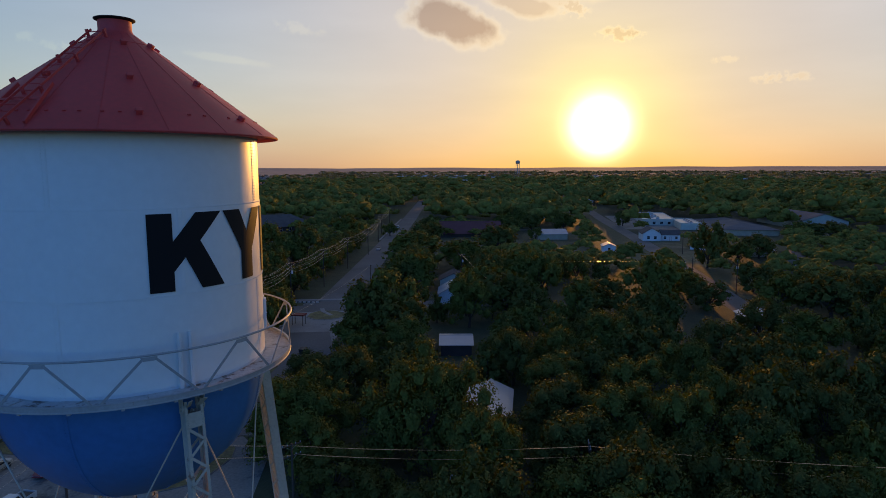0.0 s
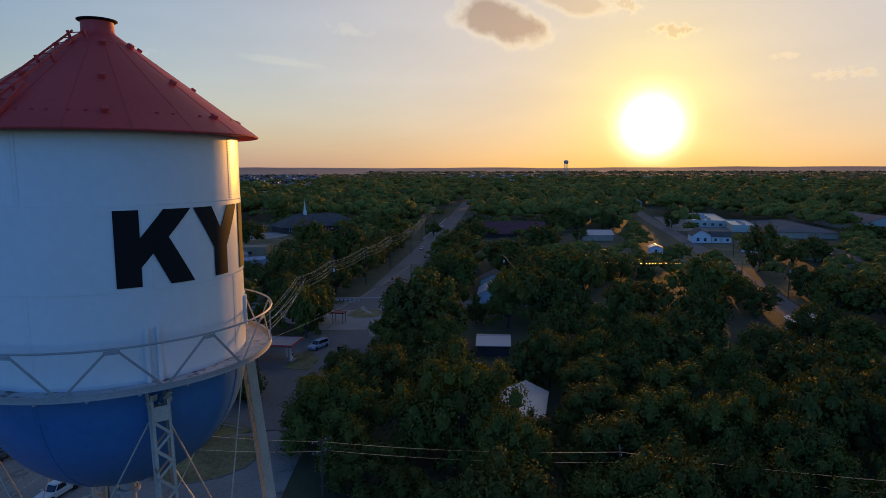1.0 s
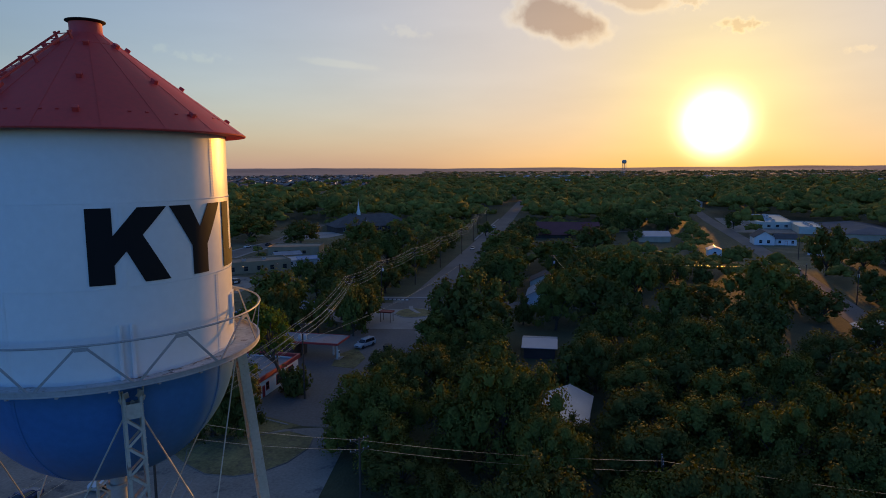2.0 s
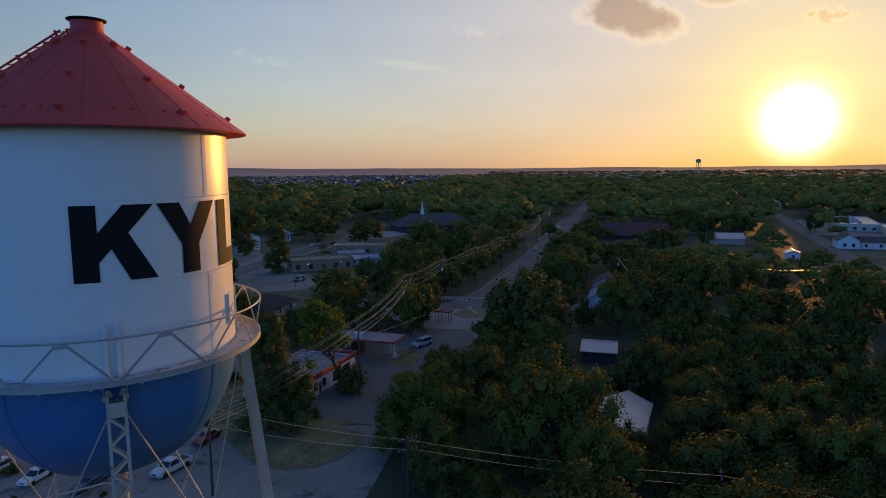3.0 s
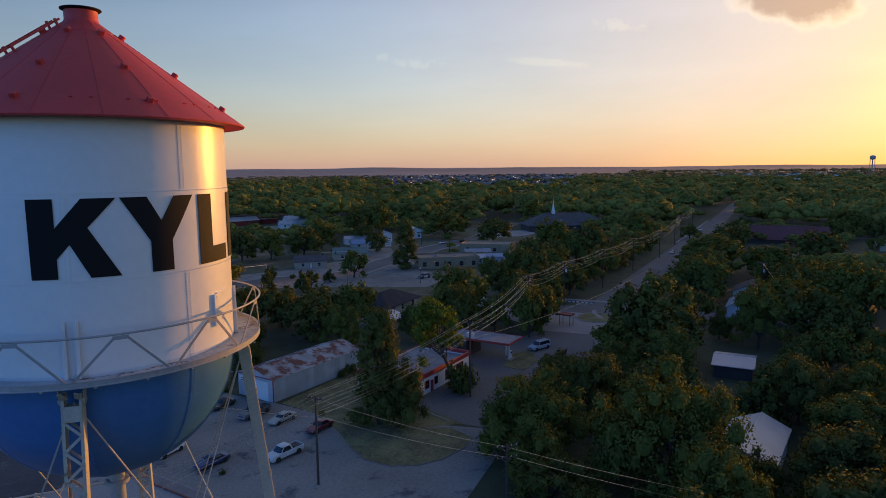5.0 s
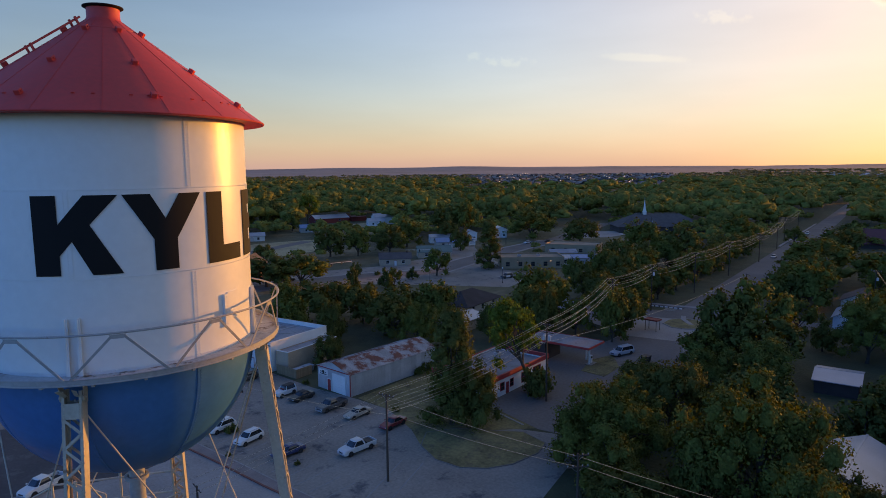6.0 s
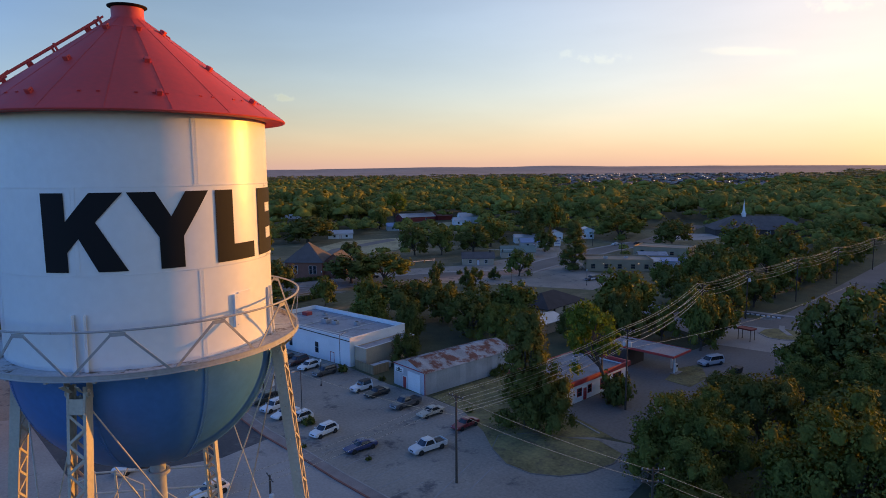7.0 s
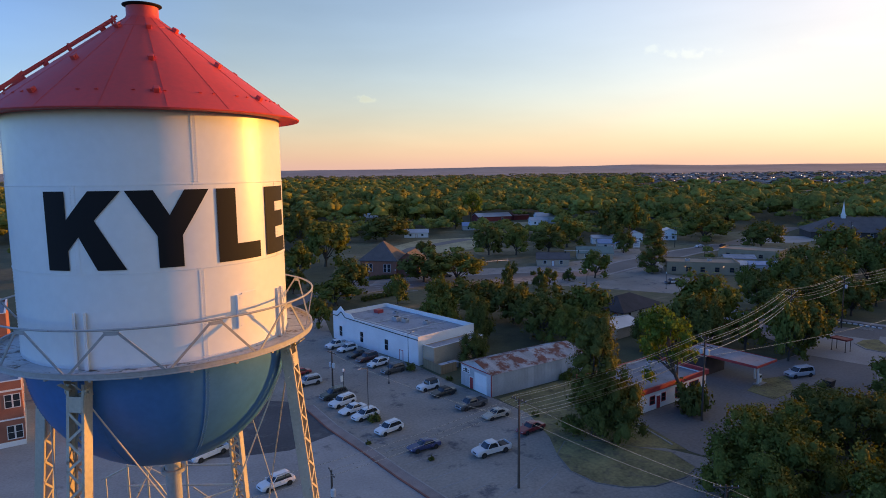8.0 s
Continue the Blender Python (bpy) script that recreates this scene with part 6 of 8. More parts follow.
    part("rear_bumper", bm, mat if kind in ("sedan", "crossover", "convertible") else M["galv"], t)
    bm = bmesh.new()
    box(bm, L / 2 - 0.05, L / 2 + 0.005, -h * 0.42, h * 0.42, nose * 0.60, nose * 0.78)
    part("grille", bm, "black_plastic", t)
    for s in (-1, 1):
        bm = bmesh.new()
        softbox(bm, L / 2 - 0.16, L / 2 - 0.015, s * h * 0.66 - 0.16, s * h * 0.66 + 0.16, nose * 0.66, nose * 0.83, 0.03, 1)
        part("headlight", bm, "lamp_clear", t)
        bm = bmesh.new()
        softbox(bm, -L / 2 - 0.01, -L / 2 + 0.10, s * h * 0.76 - 0.11, s * h * 0.76 + 0.11, deck * 0.66, deck * 0.86, 0.03, 1)
        part("tail_light", bm, "lamp_red", t)
        bm = bmesh.new()
        softbox(bm, f1 - 0.35, f1 - 0.15, s * (h + 0.10) - 0.09, s * (h + 0.10) + 0.09, belt - 0.02, belt + 0.13, 0.03, 1)
        part("mirror", bm, mat, t)
        for wx in (-L / 2 + L * 0.19, L / 2 - L * 0.185):
            wr = 0.36 if kind in ("suv", "pickup", "van", "jeep") else 0.32
            bm = bmesh.new()
            lathe(bm, [(wr * 0.6, -0.11), (wr * 0.93, -0.12), (wr, -0.08), (wr, 0.08), (wr * 0.93, 0.12), (wr * 0.6, 0.11), (wr * 0.6, -0.11)], 18)
            wheel = part("wheel", bm, "tyre", t)
            wheel.matrix_basis = pose(wx, s * (h - 0.085), wr, 90, 0, 0)
            bm = bmesh.new()
            lathe(bm, [(0.0, -0.07), (wr * 0.2, -0.09), (wr * 0.6, -0.06), (wr * 0.6, 0.06), (wr * 0.2, 0.09), (0.0, 0.07)], 12)
            part("rim", bm, "rim", wheel)
    return t


WHITE, SILVER, BLACK, RED = (0.72, 0.72, 0.71), (0.42, 0.43, 0.44), (0.018, 0.018, 0.020), (0.30, 0.018, 0.022)
CARS_ROW = [
    ("pickup", (0.60, 0.60, 0.59), "silver crew-cab pickup with a loaded bed on the car park", 40.7, 55.9, -174, "load"),
    ("sedan", (0.030, 0.045, 0.13), "dark blue saloon parked in a bay", 32.7, 61.2, -173, None),
    ("crossover", WHITE, "white suv parked beside the footway", 30.2, 69.0, -160, None),
    ("crossover", WHITE, "white hatchback parked beside the footway", 28.6, 75.8, -162, None),
    ("sedan", WHITE, "white car in a bay among other white cars", 27.5, 79.2, -160, None),
    ("suv", WHITE, "white suv with a roof rack in a bay", 26.8, 83.0, -156, None),
    ("suv", (0.035, 0.04, 0.03), "dark suv at the end of the row", 26.4, 87.2, -166, None),
    ("suv", (0.45, 0.45, 0.46), "silver suv parked by the tower lot", 23.9, 96.0, -168, None),
    ("sedan", RED, "red car behind a silver suv", 23.4, 102.5, -170, None),
]
CARS_LOT = [
    ("pickup", WHITE, "white pickup parked along the white wall", 35.4, 118.6, -160, None),
    ("crossover", WHITE, "white car parked along the white wall", 36.6, 114.6, -160, None),
    ("sedan", BLACK, "black car parked along the white wall", 37.4, 109.4, -158, None),
    ("suv", (0.10, 0.028, 0.020), "maroon suv parked along the white wall", 38.3, 105.6, -158, None),
    ("crossover", WHITE, "white suv parked along the white wall", 39.2, 101.2, -160, None),
    ("suv", (0.075, 0.07, 0.065), "dark grey suv parked beside a wooden fence", 40.6, 96.0, -165, None),
    ("jeep", (0.66, 0.68, 0.68), "white off-roader with a black soft top", 42.9, 83.8, -164, "black"),
    ("sedan", (0.022, 0.022, 0.020), "black car with a soft top near the shed", 44.2, 80.0, -167, "black"),
    ("pickup", (0.10, 0.10, 0.10), "old dark pickup with a load in front of the shed", 46.0, 72.6, -168, "load"),
    ("sedan", (0.42, 0.37, 0.30), "tan saloon parked before the yard", 47.6, 67.0, -170, None),
    ("sedan", (0.26, 0.022, 0.028), "red saloon beside the utility pole", 49.6, 59.9, -168, None),
]
CARS_TOWN = [
    ("crossover", WHITE, "white suv standing on the tower lot", 11.7, 59.2, -162, None),
    ("pickup", WHITE, "white pickup standing behind the tower legs", 4.6, 72.0, -150, None),
    ("suv", (0.05, 0.05, 0.055), "dark police suv with white doors and a roof light bar", 158.5, 144.6, 178, "patrol"),
    ("van", (0.40, 0.44, 0.47), "silver-blue long suv beside the canopy", 108.4, 59.6, 172, None),
    ("crossover", (0.62, 0.63, 0.64), "white suv under the near power line", 59.2, 7.0, 105, None),
    ("sedan", (0.30, 0.31, 0.33), "grey car on the straight street", 279.5, 103.2, 195, None),
    ("suv", WHITE, "white car parked beside the straight street", 390.5, 133.0, 195, None),
    ("sedan", BLACK, "dark car parked off the street", 363.0, 127.6, 120, None),
    ("sedan", (0.05, 0.05, 0.055), "dark car on the street by the school", 268.0, -37.5, 188, None),
    ("suv", (0.08, 0.08, 0.085), "dark suv on the street by the school", 274.5, -34.2, 8, None),
    ("sedan", WHITE, "white car on the street at the square", 243.0, 214.0, -176, None),
    ("sedan", BLACK, "dark car on the street at the square", 255.0, 210.0, 4, None),
    ("suv", (0.05, 0.05, 0.055), "dark suv under the trees at the square", 96.0, 193.0, 0, None),
    ("sedan", (0.02, 0.02, 0.025), "dark car in the shaded drive", 112.0, 40.0, 40, None),]
for kind, rgb, lab, cx, cy, rz, top in CARS_ROW + CARS_LOT + CARS_TOWN:
    vehicle(kind, rgb, lab, cx, cy, rz, "parked cars" if cx < 60 else "", top)

# ---- poles, lamps and wires ----
def utility_pole(x, y, h, rz, arms=1, can=0, label="tall dark wooden utility pole with a crossarm"):
    t = thing("utility_pole", label, "utility pole", x, y, 0, rz, "utility poles")
    bm = bmesh.new()
    rod(bm, (0, 0, -0.3), (0, 0, h), 0.17, 0.11, 12)
    part("pole", bm, "pole_wood", t)
    for a in range(arms):
        z = h - 0.25 - a * 1.3
        bm = bmesh.new()
        softbox(bm, -0.06, 0.06, -1.25, 1.25, z - 0.06, z + 0.06, 0.01, 1)
        arm = part("crossarm", bm, "pole_wood", t)
        for s in (-1.15, -0.55, 0.55, 1.15):
            bm = bmesh.new()
            lathe(bm, [(0.0, z + 0.06), (0.03, z + 0.06), (0.05, z + 0.13), (0.06, z + 0.17), (0.04, z + 0.20), (0.045, z + 0.24), (0.0, z + 0.27)], 8)
            part("insulator", bm, "porcelain", arm).location = (0, s, 0)
        bm = bmesh.new()
        for s in (-1, 1):
            bar(bm, (0.07, s * 0.75, z - 0.04), (0.10, 0, z - 0.65), 0.03, 0.02, (1, 0, 0))
        part("arm_brace", bm, "galv", arm)
    for k in range(can):
        s = (-1, 1, 0)[k]
        bm = bmesh.new()
        zc = h - 2.9
        b2 = bmesh.new()
        lathe(b2, [(0.0, zc), (0.26, zc + 0.03), (0.28, zc + 0.08), (0.28, zc + 0.78), (0.24, zc + 0.86), (0.0, zc + 0.90)], 16)
        join(bm, b2, pose(0.0 if s else 0.45, s * 0.48, 0))
        tr = part("transformer", bm, "transformer", t, "pale grey transformer can")
        bm = bmesh.new()
        rod(bm, (0, s * 0.42, zc + 0.86), (0, s * 0.42, zc + 1.12), 0.05, 0.03, 8)
        part("bushing", bm, "porcelain", tr)
    return t


LINE = [
    (39.0, 45.7, 11.6, 15, 1, 0), (75.6, 51.6, 13.6, 14, 2, 2), (121, 71.5, 13.4, 14, 2, 0), (150, 79.5, 12.8, 14, 2, 1), (182, 84.8, 12.8, 14, 2, 0),
    (221, 93.5, 12.4, 14, 2, 0), (262, 101.5, 12.0, 14, 1, 0), (312, 116, 12.0, 14, 1, 0), (356, 131.2, 12.0, 14, 2, 0), (410, 146, 12, 14, 1, 0),
]
OTHERS = [
    (55.6, -9.8, 9.6, 100, 1, 1), (49.0, 23.4, 8.6, 60, 2, 0), (16.2, 48.4, 6.0, 0, 1, 1),
    (168, 62, 10.5, 90, 1, 0), (232, 219, 10, 60, 1, 2), (195, 165, 9, 60, 1, 0),
    (206, -35, 11, 80, 1, 0), (203, -48, 11, 80, 1, 1), (300, -40, 10, 80, 1, 0), (196, 40, 11, 0, 1, 1), (213, 58, 11, 0, 1, 0), (150, 20, 10, 0, 1, 1),
    (276, 372, 10, 0, 1, 0), (180, 330, 9, 0, 1, 0), (330, 196, 10, 60, 1, 1), (26.6, 88.4, 8.0, 20, 1, 2),
]
for p in LINE + OTHERS:
    utility_pole(*p)


def wire(a, b, sag, r=0.024, label="thin overhead power wire strung between poles"):
    a, b = Vector(a), Vector(b)
    bm = bmesh.new()
    n = 18
    pts = [a.lerp(b, i / n) - Vector((0, 0, sag * 4 * (i / n) * (1 - i / n))) for i in range(n + 1)]
    q = (b - a).to_track_quat("Z", "Y")
    prev = None
    for p in pts:
        ring = [bm.verts.new(p + q @ Vector((math.cos(t), math.sin(t), 0)) * r) for t in (0.5, 2.6, 4.7)]
        if prev:
            for i in range(3):
                bm.faces.new((prev[i], prev[(i + 1) % 3], ring[(i + 1) % 3], ring[i]))
        prev = ring
    tagged(part("power_wire", bm, "wire", smooth=True), label, "wire", "overhead wires")


for k, (p, q) in enumerate(zip(LINE[:-1], LINE[1:])):
    d = Vector((q[0] - p[0], q[1] - p[1], 0))
    side = Vector((-d.y, d.x, 0)).normalized()
    sag = d.length * 0.022
    for s in (-1.15, 0.55, 1.15):
        wire(Vector((p[0], p[1], p[2])) + side * s, Vector((q[0], q[1], q[2])) + side * s, sag)
    for s, dz in ((-0.5, 1.4), (0.6, 1.3), (0.05, 2.6)):
        wire(Vector((p[0], p[1], p[2] - dz)) + side * s, Vector((q[0], q[1], q[2] - dz)) + side * s, sag * 1.2, 0.024 if dz < 2 else 0.034)
for a, b, sag in (((39.0, 45.7, 11.5), (16.2, 48.4, 6.0), 0.5), ((39.6, 44.8, 11.4), (5, 40.0, 9.0), 0.9), ((38.4, 46.6, 11.4), (4, 44, 8.6), 0.9), ((39, 45.7, 8.9), (26.6, 88.4, 7.6), 0.9),
                  ((75.6, 51.6, 10.6), (39, 45.7, 9.6), 0.9), ((39, 45.7, 9.4), (67.6, 57.8, 4.2), 0.6),
                  ((49.0, 23.4, 8.3), (55.6, -9.8, 9.3), 0.5), ((49.6, 23.4, 7.0), (55.9, -9.8, 8.0), 0.5), ((55.6, -9.8, 9.3), (68, -78, 9.3), 1.2), ((55.9, -9.8, 8.0), (68.4, -78, 8.0), 1.4),
                  ((49.0, 23.4, 8.3), (39, 45.7, 11.4), 0.5), ((49.4, 23.0, 7.0), (39.4, 45.3, 9.0), 0.5), ((196, 40, 11), (150, 20, 10), 0.6), ((196, 40, 10.2), (206, -35, 10.4), 1.2), ((75.6, 51.6, 10.4), (168, 62, 10.3), 1.6)):
    wire(a, b, sag)


def street_lamp(x, y, h, rz, style, label):
    t = thing("street_lamp", label, "street lamp", x, y, 0.03, rz, "street lamps")
    bm = bmesh.new()
    lathe(bm, [(0.0, 0.0), (0.16, 0.0), (0.16, 0.25), (0.09, 0.4), (0.065, 0.6), (0.05, h), (0.0, h)], 12)
    part("post", bm, "black_plastic", t)
    if style == "arm":
        bm = bmesh.new()
        bar(bm, (0, 0, h - 0.1), (1.3, 0, h + 0.12), 0.06, 0.06)
        part("arm", bm, "black_plastic", t)
        bm = bmesh.new()
        softbox(bm, 1.2, 1.85, -0.14, 0.14, h + 0.05, h + 0.18, 0.03, 1)
        part("lamp_head", bm, "galv", t)
    else:
        bm = bmesh.new()
        lathe(bm, [(0.05, h), (0.14, h + 0.05), (0.20, h + 0.35), (0.10, h + 0.52), (0.0, h + 0.60)], 10)
        part("lantern", bm, "trim_white", t)
        if style == "banner":
            bm = bmesh.new()
            box(bm, 0.06, 0.62, -0.012, 0.012, h - 1.7, h - 0.6)
            part("banner", bm, "trim_white", t, "small white banner on the post")


for x, y, h, rz, style, lab in ((28.0, 86.3, 4.7, 200, "banner", "black lantern post with a white banner"), (37.6, 90.0, 4.5, 0, "lantern", "black lantern post in the car park"),
                                (29.0, 75.4, 8.4, 200, "arm", "tall thin dark light pole beside the footway"), (44.3, 97.2, 7.0, 30, "arm", "tall pole lamp standing at the white wall"),
                                (60, 190, 4.5, 0, "lantern", "lantern post at the square"), (75, 189, 4.5, 0, "lantern", "lantern post at the square"), (90, 187, 4.5, 0, "lantern", "lantern post at the square"),
                                (66, 214, 4.5, 0, "lantern", "lantern post beside the brick house"), (132, 156, 5, 0, "lantern", "lantern post at the lot"), (150, 138, 5, 0, "lantern", "lantern post at the lot")):
    street_lamp(x, y, h, rz, style, lab)


def signal(x, y, rz, reach):
    t = thing("traffic_signal", "traffic signal on a long mast arm over the street", "traffic light", x, y, 0, rz)
    bm = bmesh.new()
    rod(bm, (0, 0, 0), (0, 0, 6.2), 0.13, 0.10, 10)
    part("post", bm, "galv", t)
    bm = bmesh.new()
    rod(bm, (0, 0, 5.7), (reach, 0, 6.5), 0.09, 0.05, 8)
    part("mast_arm", bm, "trim_white", t)
    for k in (0.5, 0.95):
        bm = bmesh.new()
        softbox(bm, reach * k - 0.18, reach * k + 0.18, -0.15, 0.15, 5.3, 6.3, 0.03, 1)
        part("signal_head", bm, "black_plastic", t)


def pole_sign(x, y, rz):
    t = thing("pole_sign", "tall white sign board with dark bars on two posts", "sign", x, y, 0, rz)
    for s in (-1.2, 1.2):
        bm = bmesh.new()
        rod(bm, (s, 0, 0), (s, 0, 6.0), 0.09, seg=8)
        part("post", bm, "galv", t)
    bm = bmesh.new()
    softbox(bm, -1.6, 1.6, -0.14, 0.14, 2.6, 6.2, 0.04, 1)
    board = part("board", bm, "trim_white", t)
    for z, w in ((5.2, 1.2), (4.4, 1.0), (3.5, 1.3)):
        bm = bmesh.new()
        box(bm, -w, w, -0.16, -0.141, z, z + 0.42)
        part("bar", bm, "teal", board)


pole_sign(202, 212, -20)
signal(118.5, 186, 200, 12)
signal(162, 192, 170, 13)

# the wooden fence and bins by the white wall
fence = thing("fence", "weathered brown wooden board fence round the bins", "fence", 0, 0, 0)
bmf = bmesh.new()
box(bmf, -0.07, 0.07, -0.012, 0.012, 0.04, 1.85)
fm = bpy.data.meshes.new("board")
bmf.to_mesh(fm)
bmf.free()
fm.materials.append(M["wood_fence"])
for (ax, ay), (bx, by) in (((47.2, 96.4), (48.4, 90.4)), ((48.4, 90.4), (52.2, 91.4))):
    n = int(math.hypot(bx - ax, by - ay) / 0.15)
    for i in range(n):
        f = (i + 0.5) / n
        piece("board", fm, fence, ax + (bx - ax) * f, ay + (by - ay) * f, random.uniform(-0.02, 0.02), 0, 0, math.degrees(math.atan2(by - ay, bx - ax)))
for bx, by, lab in ((50.2, 92.7, "pale grey waste bin behind the fence"), (52.4, 93.4, "grey waste bin behind the fence"), (107.9, 53.4, "dark metal skip at the edge of the forecourt")):
    b = thing("waste_bin", lab, "bin", bx, by, 0.03, 12)
    bm = bmesh.new()
    loft(bm, [[(-0.9, -0.6, 0.1), (0.9, -0.6, 0.1), (0.9, 0.6, 0.1), (-0.9, 0.6, 0.1)], [(-1.0, -0.75, 1.2), (1.0, -0.75, 1.2), (1.0, 0.75, 1.2), (-1.0, 0.75, 1.2)]])
    part("body", bm, "galv" if bx < 100 else "black_plastic", b)
    for s in (-0.5, 0.5):
        bm = bmesh.new()
        softbox(bm, s - 0.48, s + 0.48, -0.78, 0.78, 1.2, 1.27, 0.02, 1)
        part("lid", bm, "transformer" if bx < 100 else "black_plastic", b)


def far_tower():
    t = thing("water_tower", "distant pale water tower on tall legs", "water tower", 2860, 446, 6)
    bm = bmesh.new()
    lathe(bm, [(0.0, 52), (6, 53), (9.5, 56), (10, 60), (10, 64), (7, 67.5), (0.0, 69)], 20)
    part("tank", bm, "steel_paint", t)
    for k in range(6):
        bm = bmesh.new()
        rod(bm, polar(10, 60 * k, 0), polar(8.5, 60 * k, 56), 0.55, seg=6)
        part("leg", bm, "steel_paint", t)
    bm = bmesh.new()
    rod(bm, (0, 0, 0), (0, 0, 53), 1.2, seg=8)
    part("riser_pipe", bm, "steel_paint", t)


far_tower()

# ---- trees ----
rng = np.random.default_rng(11)


def sphere_net(low=-2.0):
    """Corners and faces of a round net; low: the height below which its faces are left out."""
    bm = bmesh.new()
    bmesh.ops.create_icosphere(bm, subdivisions=1, radius=1.0)
    v = np.array([p.co[:] for p in bm.verts])
    f = np.array([[p.index for p in q.verts] for q in bm.faces])
    bm.free()
    f = f[v[f].mean(axis=1)[:, 2] > low]
    keep = np.unique(f)
    back = np.zeros(len(v), dtype=int)
    back[keep] = np.arange(len(keep))
    return v[keep], back[f]


def unit(a):
    return a / (np.linalg.norm(a, axis=-1, keepdims=True) + 1e-9)


def leaf_mesh(name, centers, normals, size, mat, outward=None, soft=0.7, clumps=None, net=None, uneven=0.13):
    """Small folded leaf sprays at the given places; outward: the way the clump faces there.
    clumps: centres and half sizes of the dense twig masses under the sprays."""
    n = len(centers)
    u = unit(np.cross(normals, rng.normal(size=(n, 3))))
    v = np.cross(normals, u)
    s = (size * rng.uniform(0.6, 1.35, n))[:, None]
    fold = normals * s * rng.uniform(-0.35, 0.35, n)[:, None]
    p = np.stack([centers - u * s * 0.55 - v * s * 0.35, centers + u * s * 0.5 - v * s * 0.45 + fold, centers + u * s * 0.6 + v * s * 0.4, centers - u * s * 0.45 + v * s * 0.5 + fold], 1).reshape(-1, 3)
    corner, first = np.arange(4 * n), np.arange(n) * 4
    w = normals if outward is None else unit(outward * soft + normals * (1 - soft))
    w = np.repeat(w, 4, axis=0)
    if clumps is not None:
        c, r = clumps
        nv, nf = net
        k = len(c)
        lump = 1.0 + rng.normal(size=(k, len(nv), 1)) * uneven
        hv = c[:, None, :] + nv[None] * r[:, None, :] * lump
        hf = (nf[None] + (np.arange(k) * len(nv))[:, None, None]).reshape(-1, 3)
        hw = unit(nv[None] / r[:, None, :] * r[:, None, :1] + rng.normal(size=(k, len(nv), 3)) * 0.20 + np.array([0, 0, 0.2])).reshape(-1, 3)
        first = np.concatenate([first, 4 * n + np.arange(len(hf)) * 3])
        corner = np.concatenate([corner, hf.ravel() + 4 * n])
        p = np.concatenate([p, hv.reshape(-1, 3)])
        w = np.concatenate([w, hw[hf.ravel()]])
    me = bpy.data.meshes.new(name)
    me.vertices.add(len(p))
    me.vertices.foreach_set("co", p.ravel())
    me.loops.add(len(corner))
    me.loops.foreach_set("vertex_index", corner)
    me.polygons.add(len(first))
    me.polygons.foreach_set("loop_start", first)
    me.update(calc_edges=True)
    me.materials.append(M[mat])
    if outward is not None:                  # leaves catch light as a soft mass
        me.polygons.foreach_set("use_smooth", np.ones(len(first), dtype=bool))
        me.normals_split_custom_set(w.astype(np.float32))
    return me


BALL, DOME = sphere_net(), sphere_net(-0.5)


def crown_points(count, rx, rz, z0, lumps, spread, shape="round"):
    """Leaf places on the skins of many uneven lumps that make up a crown."""
    cs = []
    for k in range(lumps):
        while True:
            d = rng.normal(size=3)
            d /= np.linalg.norm(d)
            if d[2] > -0.62:
                break
        r = rng.uniform(0.40, 0.88)
        if shape == "tall":
            f = rng.uniform(0.04, 0.98)
            w = (1 - f) ** 0.6 * 0.9 + 0.12
            t = rng.uniform(0, 6.283)
            c = np.array([math.cos(t) * w * r, math.sin(t) * w * r, f * 2 - 1])
        else:
            c = d * r
            c[2] = c[2] * 0.95
        cs.append((c * np.array([rx, rx, rz]) + np.array([0, 0, z0 + rz]), spread * rx * rng.uniform(0.5, 1.5)))
    pts, nor, way = [], [], []
    tot = sum(s * s for _, s in cs)
    for c, s in cs:
        m = max(3, int(count * s * s / tot))
        d = unit(rng.normal(size=(m, 3)))
        d[:, 2] = np.where(d[:, 2] < -0.55, -d[:, 2] * 0.6, d[:, 2])
        rr = s * rng.uniform(0.60, 1.28, m)[:, None]
        pts.append(c + d * rr * np.array([1, 1, 0.8]))
        whole = unit((c - np.array([0, 0, z0 + rz * 0.5])) / np.array([rx, rx, rz]))
        way.append(unit(d * 0.6 + whole * 0.6))
        nor.append(unit(d + rng.normal(size=(m, 3)) * 0.55))
    p, q, u = np.concatenate(pts), np.concatenate(nor), np.concatenate(way)
    # the crown as a whole fills its half width and height
    k = np.array([rx / np.quantile(np.hypot(p[:, 0], p[:, 1]), 0.985)] * 2 + [2 * rz / (np.quantile(p[:, 2], 0.995) - np.quantile(p[:, 2], 0.01))])
    o = np.array([0, 0, np.quantile(p[:, 2], 0.01)])
    base = np.array([0, 0, z0])
    mid = np.array([(c - o) * k + base for c, _ in cs])
    half = np.array([s * k * np.array([1, 1, 0.8]) * 0.60 for _, s in cs])
    return (p - o) * k + base, q, u, mid, half


SIZE = {}


